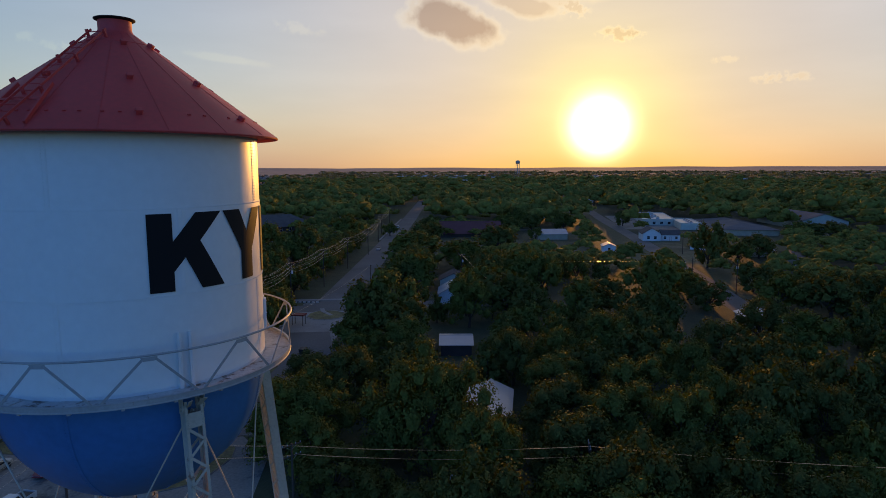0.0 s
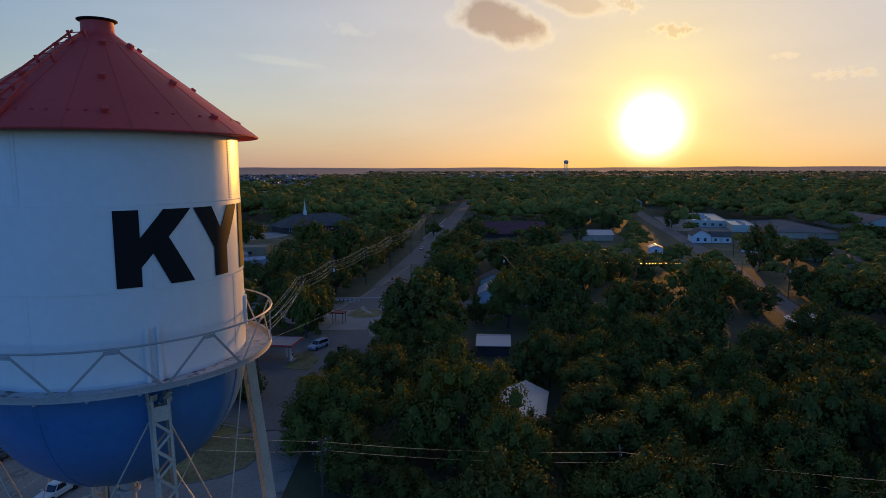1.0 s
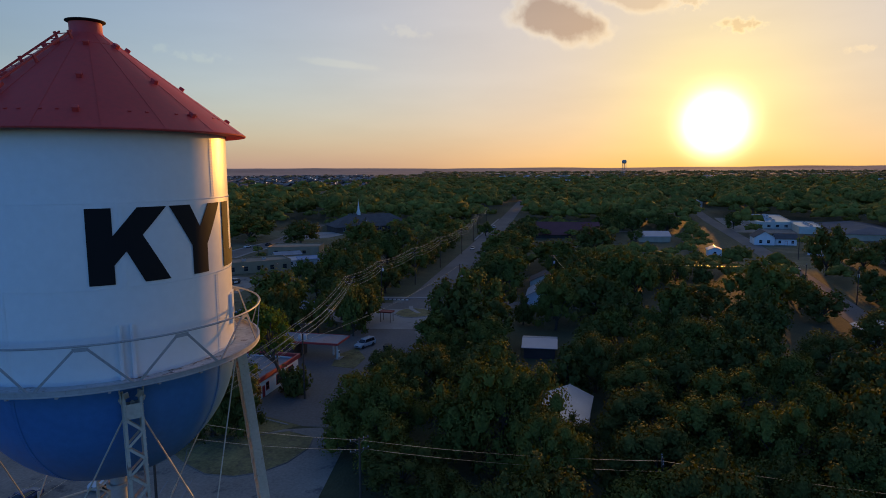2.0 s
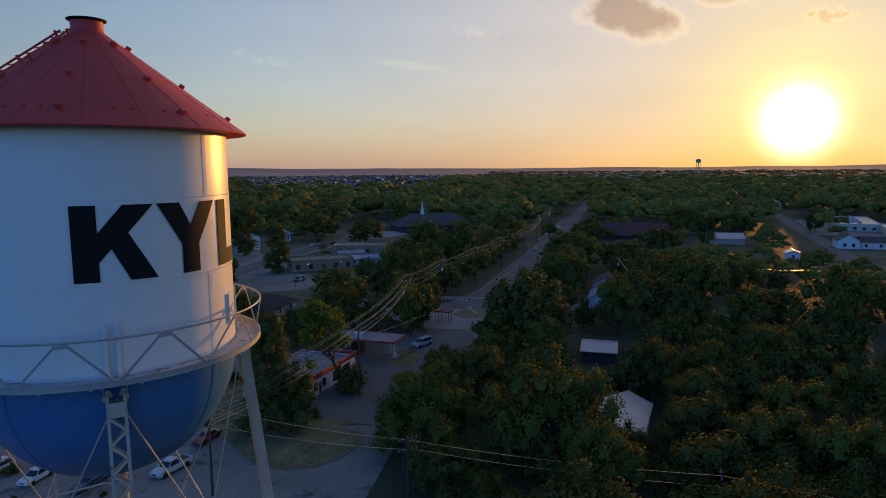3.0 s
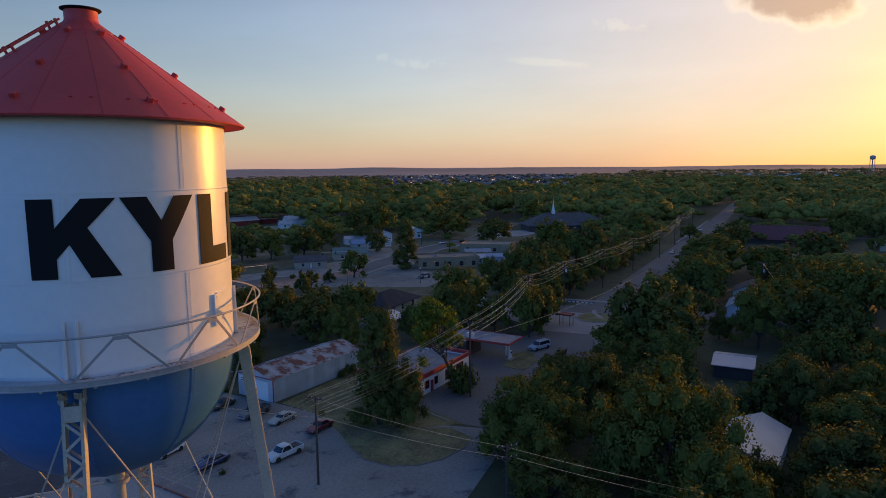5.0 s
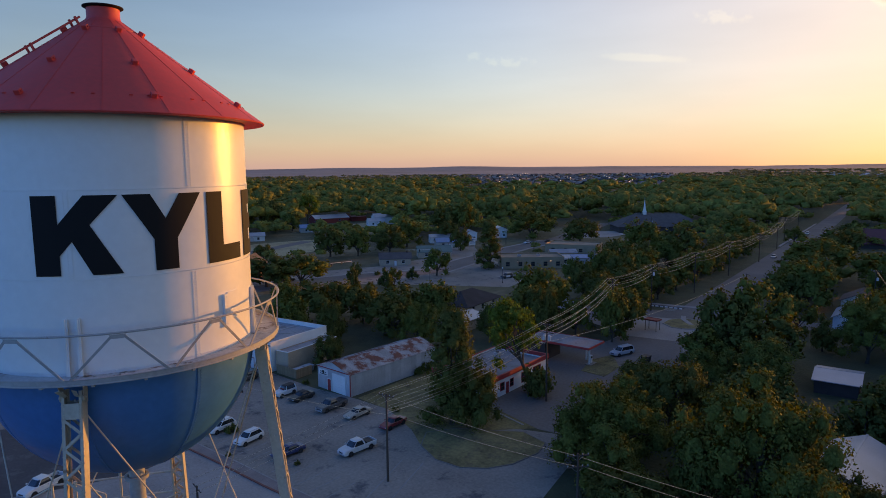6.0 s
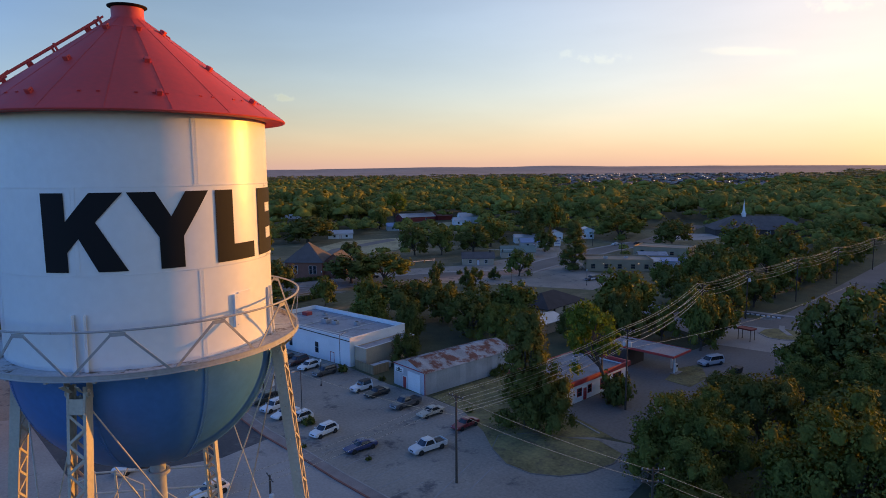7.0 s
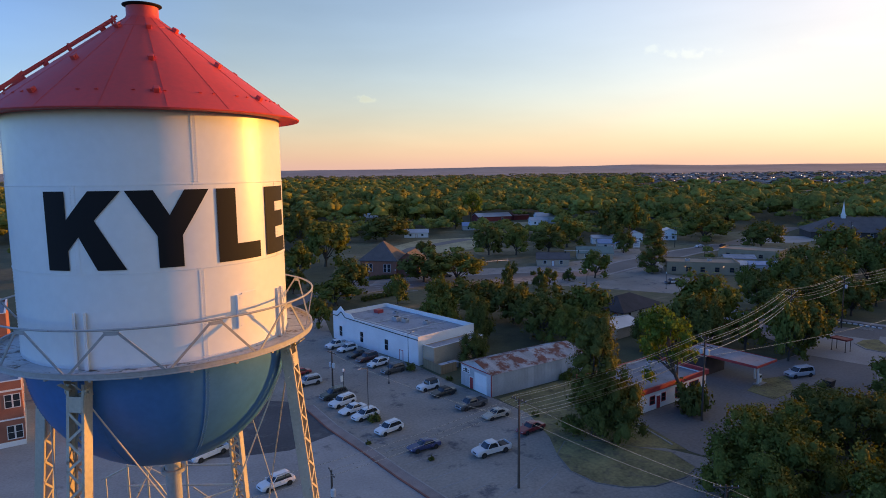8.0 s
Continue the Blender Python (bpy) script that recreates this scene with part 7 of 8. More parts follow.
def make_tree(label, mat, rx, rz, z0, count, size, lumps, spread, shape="round", category="tree"):
    """A tapered trunk, limbs into the lumps of the crown, dense twig masses and the leaves."""
    t = thing("tree", label, category, 0, 0, 0)
    SIZE[t.name] = (rx, z0 + 2 * rz)
    pts, nor, way, cs, half = crown_points(count, rx, rz, z0, lumps, spread, shape)
    bm = bmesh.new()
    top = z0 + rz * (1.5 if shape == "tall" else 0.75)
    r0 = 0.045 * (z0 + 2 * rz) * 0.55 + 0.05
    bend = Vector((rng.uniform(-0.3, 0.3), rng.uniform(-0.3, 0.3), 0))
    knots = [Vector((0, 0, -0.2)), Vector((0, 0, z0 * 0.5)) + bend * 0.5, Vector((0, 0, z0 + 0.2 * rz)) + bend, Vector((0, 0, top)) + bend * 1.6]
    for i in range(3):
        rod(bm, knots[i], knots[i + 1], r0 * (1.25, 0.9, 0.7)[i], r0 * (0.9, 0.7, 0.2)[i], 8, cap=False)
    for c in cs[:: max(1, len(cs) // 9)]:
        a = knots[1].lerp(knots[2], rng.uniform(0.3, 1.0))
        e = Vector(c)
        mid = a.lerp(e, 0.5) + Vector((0, 0, 0.15 * rx))
        rod(bm, a, mid, r0 * 0.45, r0 * 0.28, 6, cap=False)
        rod(bm, mid, e, r0 * 0.28, r0 * 0.08, 5, cap=False)
    part("trunk", bm, "bark", t)
    crown = new("crown", leaf_mesh("crown", pts, nor, size, mat, way + np.array([0.0, 0.0, 0.3]), 0.88, (cs, half), BALL))
    crown.parent = t
    return t


NEAR = [  # broad crowns passed closest
    make_tree("broad leafy oak with a dark green uneven crown", "leaf_a", 5.6, 4.2, 1.7, 8200, 0.205, 64, 0.19),
    make_tree("large pecan tree with a yellow-green crown", "leaf_b", 5.4, 4.6, 1.9, 8200, 0.205, 60, 0.19),
    make_tree("round dense dark green tree", "leaf_a", 4.8, 4.2, 1.2, 8200, 0.20, 52, 0.20),
    make_tree("spreading tree with some turning leaves", "leaf_b", 5.2, 4.0, 1.9, 8200, 0.205, 56, 0.19),
]
MIDDLE = [
    make_tree("leafy broad tree with a dark crown", "leaf_a", 4.8, 4.0, 1.2, 1900, 0.37, 36, 0.22),
    make_tree("leafy tree with a mid-green crown", "leaf_b", 5.0, 4.2, 1.3, 1900, 0.37, 36, 0.22),
    make_tree("small round dark tree", "leaf_c", 4.0, 3.6, 1.0, 1200, 0.40, 32, 0.24),
]
BIG = make_tree("very broad old tree with a domed yellow-green crown", "leaf_b", 8.0, 5.2, 1.6, 21000, 0.20, 120, 0.135)
TALL = make_tree("tall narrow dark tree with a shaggy crown", "leaf_a", 4.6, 7.7, 0.9, 10500, 0.21, 110, 0.235, "tall")
GOLD = make_tree("bright yellow-green tree with an open crown", "leaf_d", 4.8, 3.9, 5.0, 3000, 0.28, 40, 0.17)
BUSH = make_tree("low dense green bush", "leaf_c", 1.5, 0.9, 0.05, 700, 0.17, 16, 0.32, category="bush")
used = set()


def plant(proto, x, y, s=1.0, sz=None, turn=None, group=""):
    m = pose(x, y, 0, 0, 0, rng.uniform(0, 360) if turn is None else turn) @ Matrix.Diagonal((s, s, sz or s, 1))
    if proto.name in used:
        a = proto.scale                      # the first of a kind keeps its own size
        ob = copy_thing(proto, m @ Matrix.Diagonal((1 / a.x, 1 / a.y, 1 / a.z, 1)))
    else:
        used.add(proto.name)
        ob = proto
        ob.matrix_basis = m
    if group:
        ob["group"] = group
    return ob


def inside(poly, x, y):
    hit = False
    j = len(poly) - 1
    for i in range(len(poly)):
        (xi, yi), (xj, yj) = poly[i], poly[j]
        if (yi > y) != (yj > y) and x < (xj - xi) * (y - yi) / (yj - yi) + xi:
            hit = not hit
        j = i
    return hit


def off_road(x, y, margin):
    for pts, half in ROADS:
        if pts is MAIN:
            half = half + 2.0
        for (ax, ay), (bx, by) in zip(pts[:-1], pts[1:]):
            dx, dy = bx - ax, by - ay
            f = min(1, max(0, ((x - ax) * dx + (y - ay) * dy) / (dx * dx + dy * dy)))
            if math.hypot(x - ax - f * dx, y - ay - f * dy) < half + margin:
                return False
    return True


# sight lines kept open, as the place has them: lawns and gaps between crowns
CLEAR = [
    [(70, -1.5), (92, 0), (93, 14), (82, 14), (72, 10)], [(108, 14), (136, 18), (134, 32), (108, 28)], [(92, 12), (110, 14), (108, 24), (94, 20)],
    [(38, 8), (55, 12), (55.5, 22), (40, 30)], [(112, 16), (134, 18), (124, 30), (112, 28)], [(52, 2), (64, 2), (64, 13), (54, 14)], [(50, 16), (56, 14), (58, 20), (52, 24)], [(86, 54), (128, 60), (126, 44), (100, 42)],
    [(190, 220), (280, 208), (300, 230), (220, 262)], [(130, 172), (206, 200), (196, 226), (140, 210)],
]
for hx, hy, w in ((160, 498, 22), (132, 330, 15), (182, 354, 15), (246, 370, 26), (230, 409, 40), (206, 246, 18), (350, 228, 60), (180, 152, 38), (116, 112, 20)):
    d = math.hypot(hx, hy + 19)
    ux, uy = hx / d, (hy + 19) / d
    CLEAR.append([(hx + uy * w / 2, hy - ux * w / 2), (hx - uy * w / 2, hy + ux * w / 2), (hx - ux * 62 - uy * w / 2, hy - uy * 62 + ux * w / 2), (hx - ux * 62 + uy * w / 2, hy - uy * 62 - ux * w / 2)])
CLEAR += [[(62, 199), (84, 190), (104, 196), (96, 214), (66, 212)], [(46, 97), (64, 100), (56, 136), (36, 128)], [(72, 40), (92, 44), (90, 52), (76, 50)], [(98, 100), (126, 104), (122, 120), (100, 118)], [(88, 90), (106, 92), (104, 104), (88, 104)]]
for hx, hy, w, long in ((342, 75, 40, 75), (330, 200, 56, 70), (365, 30, 22, 60), (408, 28, 24, 60), (400, -34, 24, 60), (430, -50, 44, 90), (396, -84, 36, 70), (448, -140, 34, 70), (318, -50, 16, 60), (298, -72, 16, 50), (300, -7, 12, 50), (356, -33, 24, 60), (506, 52, 16, 40), (672, 25, 26, 120)):
    d = math.hypot(hx + 12, hy + 12)
    ux, uy = (hx + 12) / d, (hy + 12) / d
    CLEAR.append([(hx + uy * w / 2, hy - ux * w / 2), (hx - uy * w / 2, hy + ux * w / 2), (hx - ux * long - uy * w / 2, hy - uy * long + ux * w / 2), (hx - ux * long + uy * w / 2, hy - uy * long - ux * w / 2)])
CLEAR += [[(94, 37), (108, 36), (114, 48), (116, 52), (90, 50)], [(128, 52), (160, 60), (230, 78), (310, 99), (310, 110), (128, 66)]]
CLEAR += [[(255, -32), (420, -8), (520, 6), (520, 14), (400, 8), (300, -8), (255, -20)], [(290, 84), (480, 134), (480, 166), (330, 132), (290, 118)]]
KEEP = OPEN + CLEAR + FOOTPRINTS
spots = []


def tree_at(proto, x, y, s=1.0, sz=None, r=4.5, group="trees near the tower"):
    spots.append((x, y, r * s))
    return plant(proto, x, y, s, sz, group=group)


# the trees that stand out: place, half width, height
def crown_at(proto, x, y, half, high, group="trees near the tower"):
    rx, tall = SIZE[proto.name]
    return tree_at(proto, x, y, half / rx, high / tall, r=rx, group=group)


for proto, x, y, half, high in (
        (TALL, 57.2, 54.6, 4.4, 18.2), (NEAR[2], 58.9, 51.6, 4.4, 10.6), (NEAR[0], 57.9, 53.2, 4.4, 9.4), (BIG, 64.2, 30.5, 8.2, 11.8), (BIG, 67.2, 12.4, 9.6, 15.4), (NEAR[0], 79.5, 30.5, 6.4, 11.0),
        (NEAR[1], 73.0, 37.5, 4.4, 7.4), (NEAR[2], 92.5, 44.0, 4.8, 5.6), (NEAR[0], 85.5, 38.0, 4.8, 6.4), (NEAR[3], 102.0, 37.0, 5.0, 7.0), (NEAR[2], 121.0, 45.0, 5.2, 8.6),
        (NEAR[0], 53.0, 20.0, 5.6, 6.8), (NEAR[0], 47.5, 7.0, 4.6, 6.6), (NEAR[2], 50.0, 13.0, 3.6, 6.0), (NEAR[3], 57.0, 24.5, 4.2, 8.0), (NEAR[2], 68.5, 2.5, 3.4, 7.4)):
    crown_at(proto, x, y, half, high)
for k, (x, y, half, high) in enumerate((
        (75, -5, 6.5, 10.1), (91, -3, 5.9, 9.2), (107, -1, 5.2, 9.4), (122, -8, 5.6, 10.0), (80, -12, 4.6, 8.8), (117, -10, 6.3, 10.5), (99.5, 6, 5.4, 10.5),
        (87, -16, 5.9, 10.7), (83, -26, 5.2, 10.8), (90, -36, 5.8, 11.3), (82, -41, 5.2, 10.2), (129, -50, 8.0, 10.5), (120, -32, 7.2, 10.0), (108, 31, 5.8, 9.2), (100, -24, 6.0, 10.6), (143, -44, 6.0, 10.4))):
    crown_at(NEAR[(0, 1, 3, 2, 0, 3)[k % 6]], x, y, half, high)
gold = crown_at(GOLD, 78.6, 57.6, 4.9, 17.0)
gold.matrix_basis = Matrix.Translation((78.6, 57.6, 0)) @ Vector((0, 0, 1)).rotation_difference(Vector((-0.34, 0.20, 1))).to_matrix().to_4x4() @ gold.matrix_basis.to_3x3().to_4x4()
crown_at(NEAR[1], 140.0, 24.0, 5.9, 12.5)
crown_at(NEAR[2], 57.2, 93.8, 3.5, 6.4)
tree_at(NEAR[1], 79, 92, 0.90, 0.90)
tree_at(NEAR[2], 66, 108, 0.78, 1.06)
tree_at(NEAR[0], 96, 86, 0.81, 0.85)
tree_at(NEAR[2], 106, 80, 0.78, 1.28)
tree_at(TALL, 170, 166.0, 1.25, 1.17)
for bx, by, s in ((29.4, 73.6, 0.8), (44.2, 95.4, 0.9), (70.4, 78.3, 1.1), (67.8, 77.4, 0.9), (32.2, 57.4, 0.35), (26.0, 66.0, 0.35), (48.4, 86.6, 0.5), (53.4, 64.6, 0.45), (113.0, 165.0, 0.8), (127, 182, 0.9)):
    tree_at(BUSH, bx, by, s, r=1.3, group="bushes")
for (ax, ay), (bx, by) in (((70, 200), (81, 200)), ((56, 165), (69, 170))):
    for i in range(9):                       # clipped hedges before the brick house
        tree_at(BUSH, ax + (bx - ax) * i / 8, ay + (by - ay) * i / 8, 0.95, 0.85, r=1.3, group="bushes")
tree_at(BUSH, 77.0, 54.6, 2.0, 2.9, r=1.3, group="bushes")
tree_at(BUSH, 76.0, 53.6, 1.5, 2.2, r=1.3, group="bushes")
for tx, ty, half, high in ((111, 173, 2.5, 7.1), (114, 157, 3.0, 7.0), (131, 165, 2.7, 4.6), (121, 186, 2.0, 5.0)):
    tree_at(MIDDLE[2], tx, ty, half / 4.0, high / 8.2, group="street trees")

# crowns that stand out in the town: place, half width, height
CROWNS_SQUARE = [
    (63, 241, 9.4, 18.5), (69, 322, 8.8, 18.5), (47, 218, 6.5, 12.9), (55, 177, 5.6, 11.1), (47, 163, 7.4, 8.2), (39, 187, 3.9, 7.9), (36, 138, 3.0, 7.2),
    (85, 187, 8.2, 10.2), (95, 181, 8.7, 10.6), (113, 253, 4.3, 6.4), (72, 144, 3.8, 9.5), (76, 128, 7.1, 10.4), (89, 128, 2.9, 8.0), (88, 112, 5.3, 10.1),
    (95, 107, 6.4, 11.0), (80, 104, 5.4, 9.6), (143, 166, 5.1, 9.8), (197, 215, 4.9, 10.2), (68, 134, 4.6, 10.0),
]
CROWNS_NORTH = [
    (116, 320, 13.0, 13.6), (157, 399, 10.3, 16.9), (139, 239, 6.8, 13.0), (150, 233, 6.0, 12.5), (167, 232, 8.0, 12.2), (187, 246, 8.8, 14.5), (239, 279, 8.2, 16.1),
    (250, 272, 8.2, 20.4), (134, 522, 9.7, 19.8), (166, 560, 10.6, 15.1), (179, 396, 9.0, 19.6), (183, 368, 5.7, 12.8), (110, 538, 11.0, 16.5), (208, 394, 7.2, 21.7),
    (169, 477, 5.8, 10.8), (306, 305, 9.4, 15.3), (218, 251, 6.0, 10.7), (396, 386, 8.2, 16.8), (339, 285, 10.2, 14.0), (263, 230, 12.4, 14.6),
]
CROWNS_OFFICE = [
    (264, 196, 9.1, 12.5), (119, 93, 7.4, 13.7), (150, 103, 4.7, 10.8), (167, 108, 6.0, 13.1), (163, 99, 4.5, 12.0), (242, 143, 9.4, 15.8), (175, 97, 4.4, 8.2),
    (217, 116, 6.5, 11.7), (207, 121, 5.7, 10.7), (115, 67, 3.3, 11.5), (121, 69, 4.3, 10.4), (166, 120, 4.0, 9.0), (189, 120, 6.4, 13.1), (177, 101, 6.0, 12.8),
    (229, 116, 7.4, 15.8), (199, 94, 5.3, 11.3), (157, 91, 5.9, 9.9), (311, 134, 8.7, 14.9), (407, 164, 6.8, 13.8), (128, 79, 5.0, 10.5), (140, 88, 5.0, 10.6),
]
CROWNS_SOUTH = [
    (130, 42, 6.8, 15.4), (123, 44, 5.6, 13.6), (113, 44, 4.5, 8.1), (120, 35, 6.0, 10.4), (241, 72, 10.8, 13.6), (297, 83, 8.0, 12.3), (234, 48, 9.2, 12.1),
    (280, 43, 8.4, 13.1), (208, 22, 9.1, 12.9), (191, 30, 5.0, 11.9), (183, 52, 7.2, 13.0), (153, 17, 6.8, 12.2), (182, 11, 5.7, 13.9), (149, 10, 5.0, 9.0), (154, -3, 4.8, 11.2),
]
CROWNS_SCHOOL = [
    (203, 58, 5.3, 11.5), (184, 16, 6.4, 13.6), (162, -6, 7.8, 10.2), (175, -22, 8.0, 15.4), (258, -46, 6.7, 17.7), (275, -60, 5.6, 9.0), (292, -71, 7.1, 10.5),
    (178, -55, 6.5, 10.9), (175, -67, 7.2, 11.3), (168, 26, 5.8, 11.9), (209, -54, 5.4, 9.2), (190, -32.5, 5.4, 8.6), (176, -36.5, 5.2, 8.0), (204, -31, 4.6, 7.6), (214, -34, 3.6, 6.0), (388, -111, 9.4, 9.6), (379, -125, 10.3, 9.9),
]
CROWNS_ROADSIDE = [
    (178, 56, 5.5, 10.0), (192, 60, 6.0, 10.0), (207, 63, 6.0, 10.0), (224, 67, 6.5, 10.0), (264, 77, 6.5, 9.0), (287, 83, 6.5, 8.6), (312, 90, 6.5, 8.4),
    (344, 121, 5.0, 8.0), (376, 106, 6.0, 8.0), (408, 114, 6.0, 8.0), (213, 101, 5.0, 9.0), (236, 107, 5.5, 9.5), (258, 114, 6.0, 10.0), (62, 120, 4.6, 9.0), (105.5, 79, 3.6, 9.0), (150, 84, 4.2, 8.6), (165, 87, 4.6, 9.0), (182, 91, 4.8, 9.0), (224, 102, 5.0, 9.0), (247, 108, 5.2, 9.4), (272, 115, 5.6, 9.6), (290, 120, 5.6, 9.6), (104, 84, 5.0, 11.0), (128, 72, 4.6, 9.6),  (82, 120, 5.0, 9.6), (430, 30, 7.0, 11.0), (442, -13, 5.4, 10.5), (345, 34, 4.6, 6.4), (400, 44, 6.0, 10.0), (412, 52, 7.0, 12.0), (402, 24, 7.0, 11.0), (392, 60, 6.0, 11.0), (372, 52, 5.0, 9.0), (440, 46, 7.0, 12.0), (436, 62, 7.0, 11.0),
]
for k, (x, y, half, high) in enumerate(CROWNS_ROADSIDE + CROWNS_SQUARE + CROWNS_NORTH + CROWNS_OFFICE + CROWNS_SOUTH + CROWNS_SCHOOL):
    far_off = math.hypot(x, y) > 104
    proto = MIDDLE[k % 2] if far_off else NEAR[(k * 3 + 1) % 4]
    if (x, y) in ((208, 394), (169, 477)):
        proto = GOLD
    rx, tall = SIZE[proto.name]
    tree_at(proto, x, y, half * 1.16 / rx, high * 1.04 / tall, r=rx, group="town trees")

# the rest of the crowns: first single trees, then joined woods further off
count = 0
far = []
gx = np.arange(-60, 420, 8.2)
cells = [(x + rng.uniform(-2.9, 2.9), y + rng.uniform(-2.9, 2.9)) for x in gx for y in np.arange(-220, 420, 8.2)]
for x, y in sorted(cells, key=lambda c: c[0] ** 2 + c[1] ** 2):
    d = math.hypot(x, y)
    az = math.degrees(math.atan2(y, x))
    if not (-34 < az < 116) or d < 34 or (d < 112 and az > 25) or d > 420 or (x < 44 and y < 150):
        continue
    gap = noise.noise(Vector((x, y, 0)) * 0.018)
    town = az > 27 and d < 330                       # the open middle of the town
    if d > 60 and (gap > 0.26 or (az < 27 and d > 150 and rng.uniform() < 0.22) or (town and rng.uniform() < 0.86) or (az > 38 and rng.uniform() < 0.15)):
        continue
    if any(inside(p, x, y) for p in KEEP) or not off_road(x, y, 2.5):
        continue
    if any((x - a) ** 2 + (y - b) ** 2 < (r * 0.95 + 2.2) ** 2 for a, b, r in spots if abs(x - a) < 16):
        continue
    s = rng.uniform(0.8, 1.2) if not town else rng.uniform(0.45, 0.85)
    if count < 140:
        k = rng.integers(0, 4) if d < 80 else rng.integers(0, 3)
        proto = NEAR[k] if d < 80 else MIDDLE[k]
        plant(proto, x, y, s, s * rng.uniform(0.85, 1.2), group="town trees")
        count += 1
    else:
        far.append((x, y, 4.4 * s, s))


def woods(name, places, lumps, leaves, size, label, flat=1.0, mat="leaf_far"):
    """Many distant crowns in one mesh: uneven domes of dense twigs with leaf sprays on them."""
    P = np.array(places)
    n = len(P)
    rad = P[:, 2]
    high = rng.uniform(0.65, 1.0, n) * flat
    turn = rng.uniform(0, 6.283, (n, 1)) + np.arange(lumps) * (6.283 / max(lumps - 1, 1)) + rng.normal(size=(n, lumps)) * 0.35
    out = rng.uniform(0.30, 0.74, (n, lumps))
    out[:, 0] = 0.08
    c = np.stack([np.cos(turn) * out, np.sin(turn) * out, rng.uniform(-0.10, 0.22, (n, lumps))], 2)
    c[:, 0, 2] = 0.40
    c *= rad[:, None, None]
    c[..., 2] = c[..., 2] * high[:, None] + (rad * (0.95 * high + 0.2) + P[:, 4])[:, None]
    c[..., 0] += P[:, 0][:, None]
    c[..., 1] += P[:, 1][:, None]
    r = rad[:, None] * rng.uniform(0.24, 0.50, (n, lumps))
    half = np.stack([r, r, r * high[:, None] * 0.85], 2)
    c, half = c.reshape(-1, 3), half.reshape(-1, 3)
    k = max(1, leaves // lumps)
    d = rng.normal(size=(len(c), k, 3))
    d[..., 2] = np.abs(d[..., 2]) * 0.9 - 0.15
    d = unit(d)
    p = (c[:, None] + d * half[:, None] * rng.uniform(0.92, 1.25, (len(c), k, 1))).reshape(-1, 3)
    d = d.reshape(-1, 3)
    sz = np.repeat(half[:, 0] * size, k)
    me = leaf_mesh(name, p, unit(d + rng.normal(size=d.shape) * 0.4), sz, mat, unit(d + np.array([0, 0, 0.45])), 0.92, (c, half), DOME, 0.24)
    tagged(new(name, me), label, "woods", kind="stuff")


woods("woods", [(x, y, r, s, 0.0) for x, y, r, s in far], 9, 72, 0.38, "dense dark green woods between the houses")


def land(x, y):
    r = math.hypot(x, y)
    return 0.0 if r < 850 else 7.0 * min((r - 850) / 2500, 1.0) + 2.5 * noise.noise(Vector((x, y, 0)) * 0.0012) - 0.5


def scatter(r0, r1, step, rad, a0=-33, a1=112):
    out = []
    r = r0
    while r < r1:
        k = int(radians(a1 - a0) * r / step)
        for i in range(k):
            az = radians(a0 + (a1 - a0) * (i + rng.uniform(-0.4, 0.4)) / k)
            q = r + rng.uniform(-0.45, 0.45) * step
            x, y = q * math.cos(az), q * math.sin(az)
            gap = noise.noise(Vector((x, y, 5)) * (6.5 / (r0 + 300)))
            if gap > (0.34 if math.degrees(az) > 30 else 0.55) or (math.degrees(az) > 82 and 1550 < q < 1950):
                continue
            if q < 760 and (any(inside(p, x, y) for p in KEEP) or not off_road(x, y, 4.0)):
                continue
            if q > 1100 and 30.5 < math.degrees(az) < 47.5 and q < 3000 and rng.uniform() < 0.90:
                continue
            out.append((x, y, rad * rng.uniform(0.6, 1.5), 1.0, land(x, y)))
        r += step
    return out


woods("woods", scatter(424, 820, 16.0, 8.2), 9, 54, 0.44, "continuous green tree canopy beyond the town")
woods("woods", scatter(820, 1700, 26.0, 13.0), 4, 16, 0.40, "distant tree canopy fading into the plain", 0.6)
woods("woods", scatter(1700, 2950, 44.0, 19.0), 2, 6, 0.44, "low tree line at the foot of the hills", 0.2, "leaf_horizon")

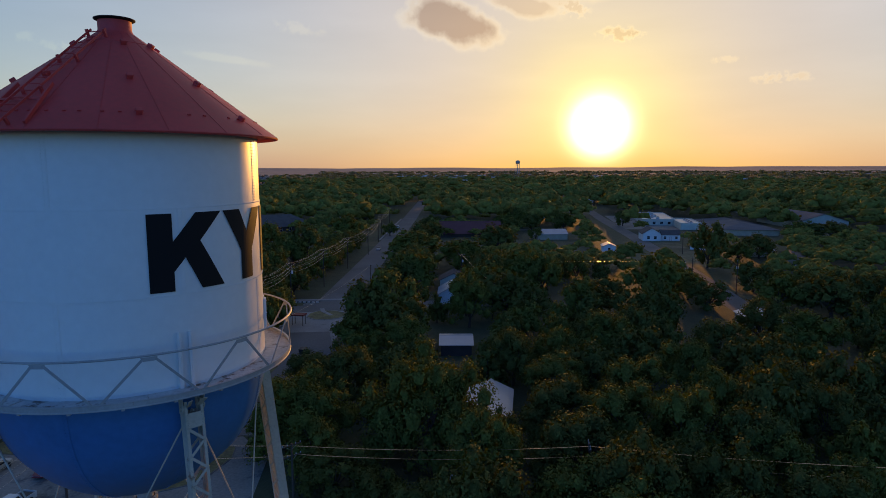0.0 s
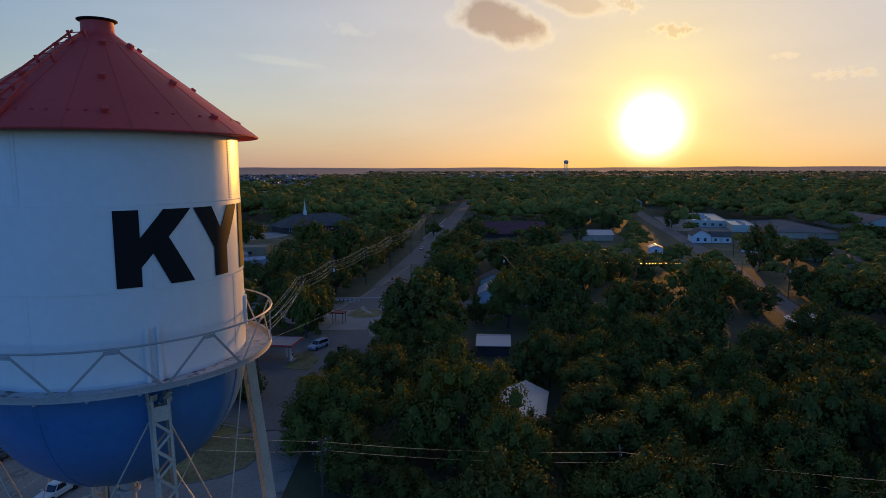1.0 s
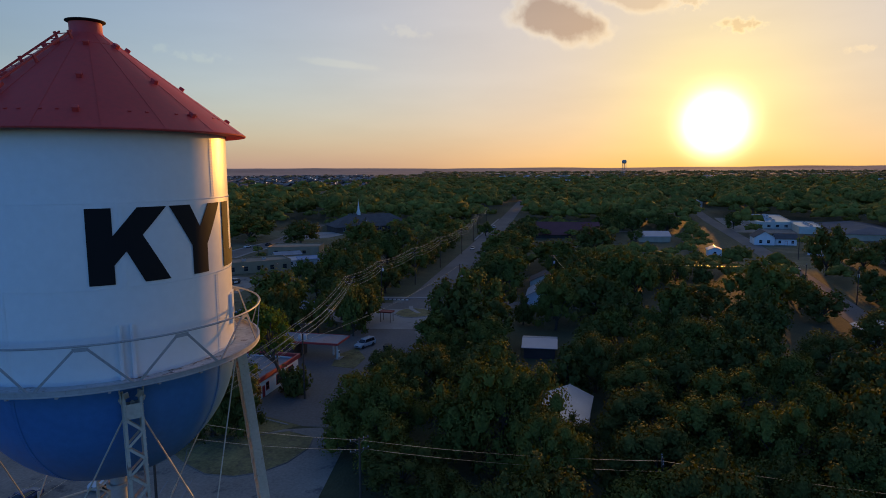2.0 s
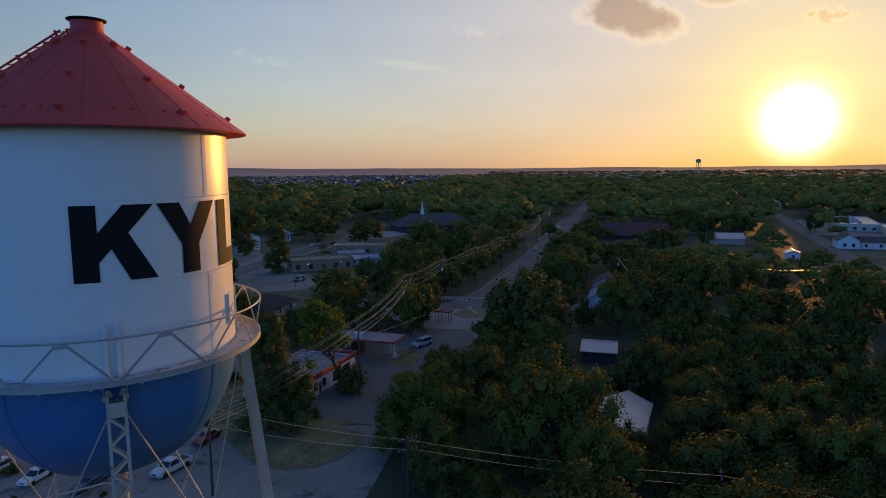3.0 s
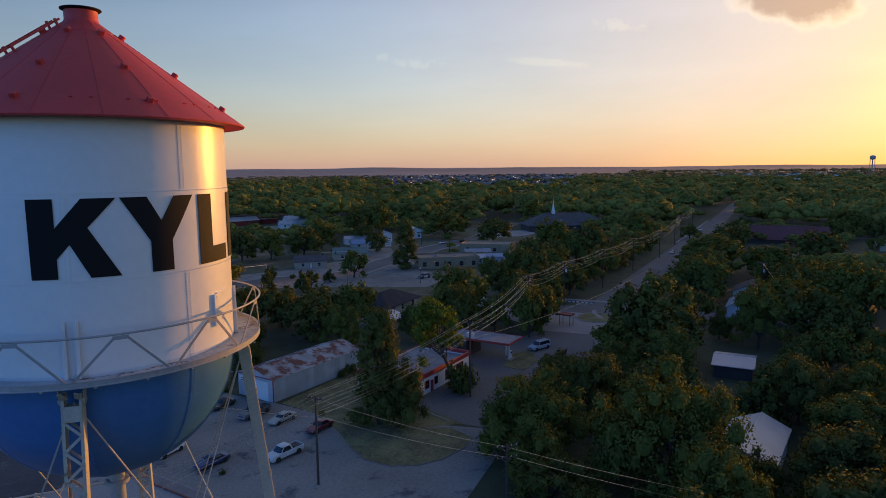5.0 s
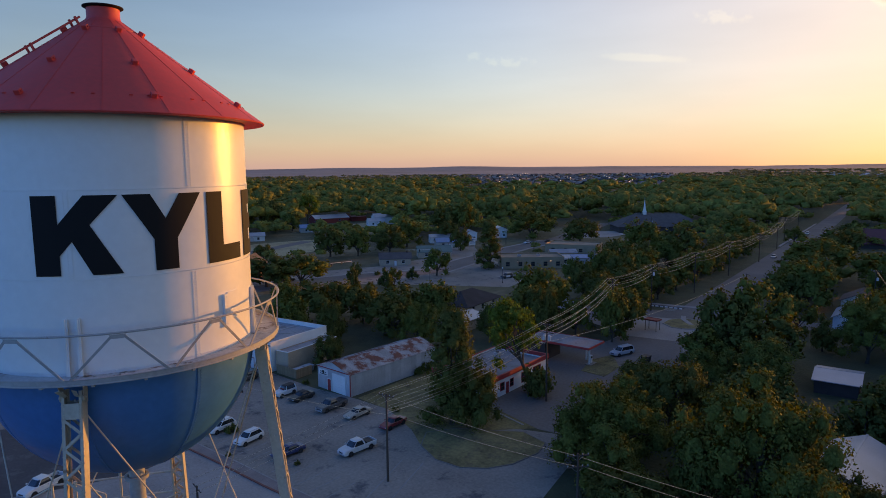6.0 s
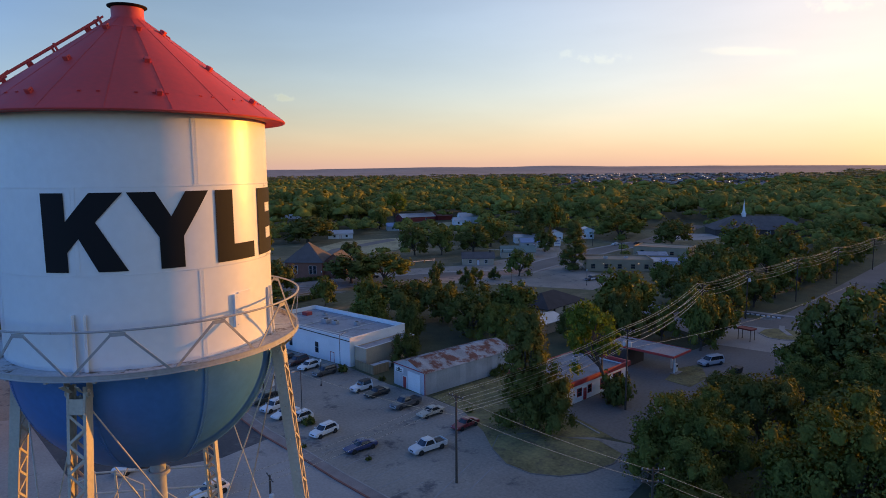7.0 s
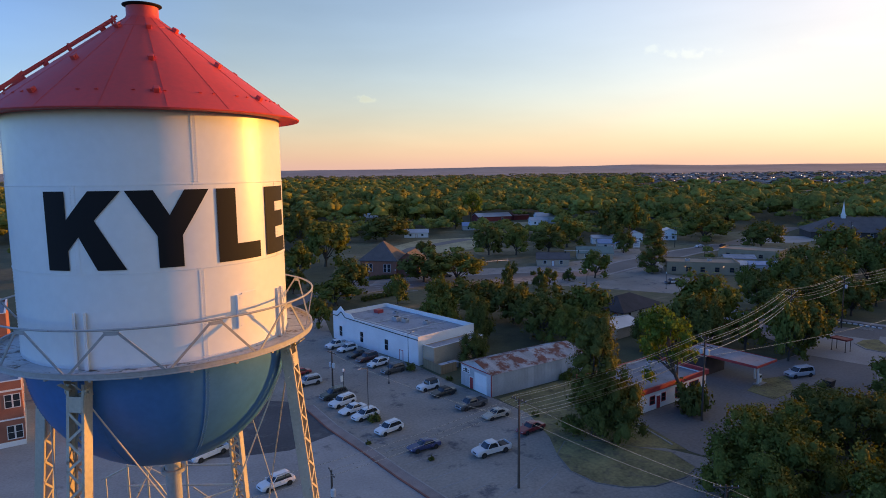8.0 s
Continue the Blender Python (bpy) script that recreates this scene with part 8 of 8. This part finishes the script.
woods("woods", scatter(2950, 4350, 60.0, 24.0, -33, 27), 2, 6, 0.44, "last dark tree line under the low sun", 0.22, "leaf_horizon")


def suburb():
    """Hundreds of small far roofs on the plain, with a few lit lamps."""
    bm = bmesh.new()
    lit = bmesh.new()
    for i in range(1150):
        az, r = radians(rng.uniform(31, 47) if i % 12 else rng.uniform(47, 52)), rng.uniform(1280, 3100)
        x, y = r * math.cos(az), r * math.sin(az)
        z = land(x, y)
        w, d, h = rng.uniform(10, 18), rng.uniform(9, 13), rng.uniform(4, 7)
        b = bmesh.new()
        box(b, -w / 2, w / 2, -d / 2, d / 2, 0, h)
        gable_roof(b, w, d, h, rng.uniform(2, 4), 0.5)
        join(bm, b, pose(x, y, z, 0, 0, rng.uniform(0, 360)))
        if i % 13 == 0:
            box(lit, x - 0.5, x + 0.5, y - 0.5, y + 0.5, z + h + 3, z + h + 3.8)
    tagged(part("suburb", bm, "far_house"), "far suburb of small pale houses on the plain", "houses", kind="stuff")
    tagged(part("street_lights", lit, "lamp_lit"), "small lit street lights in the far suburb", "street lights", kind="stuff")


suburb()


def tufts(name, poly, n, label):
    """Uneven tufts of short dry grass."""
    xs, ys = [p[0] for p in poly], [p[1] for p in poly]
    pts = []
    while len(pts) < n:
        x, y = rng.uniform(min(xs), max(xs)), rng.uniform(min(ys), max(ys))
        if inside(poly, x, y) and noise.noise(Vector((x, y, 2)) * 0.35) > rng.uniform(-0.6, 0.5):
            pts.append((x, y, rng.uniform(0.12, 0.17)))
    p = np.array(pts)
    a = rng.uniform(0, 6.283, n)
    nor = np.stack([np.cos(a), np.sin(a), rng.uniform(0.1, 0.7, n)], 1)
    up = np.tile(np.array([0.0, 0.0, 1.0]), (n, 1))
    tagged(new(name, leaf_mesh(name, p, nor / np.linalg.norm(nor, axis=1, keepdims=True), 0.11, "grass_dry", up, 0.97)), label, "grass", kind="stuff")


tufts("grass_tufts", VERGE, 350, "short dry grass tufts beside the forecourt")
tufts("grass_tufts", SHED_YARD, 1500, "sparse dry grass in the shed yard")
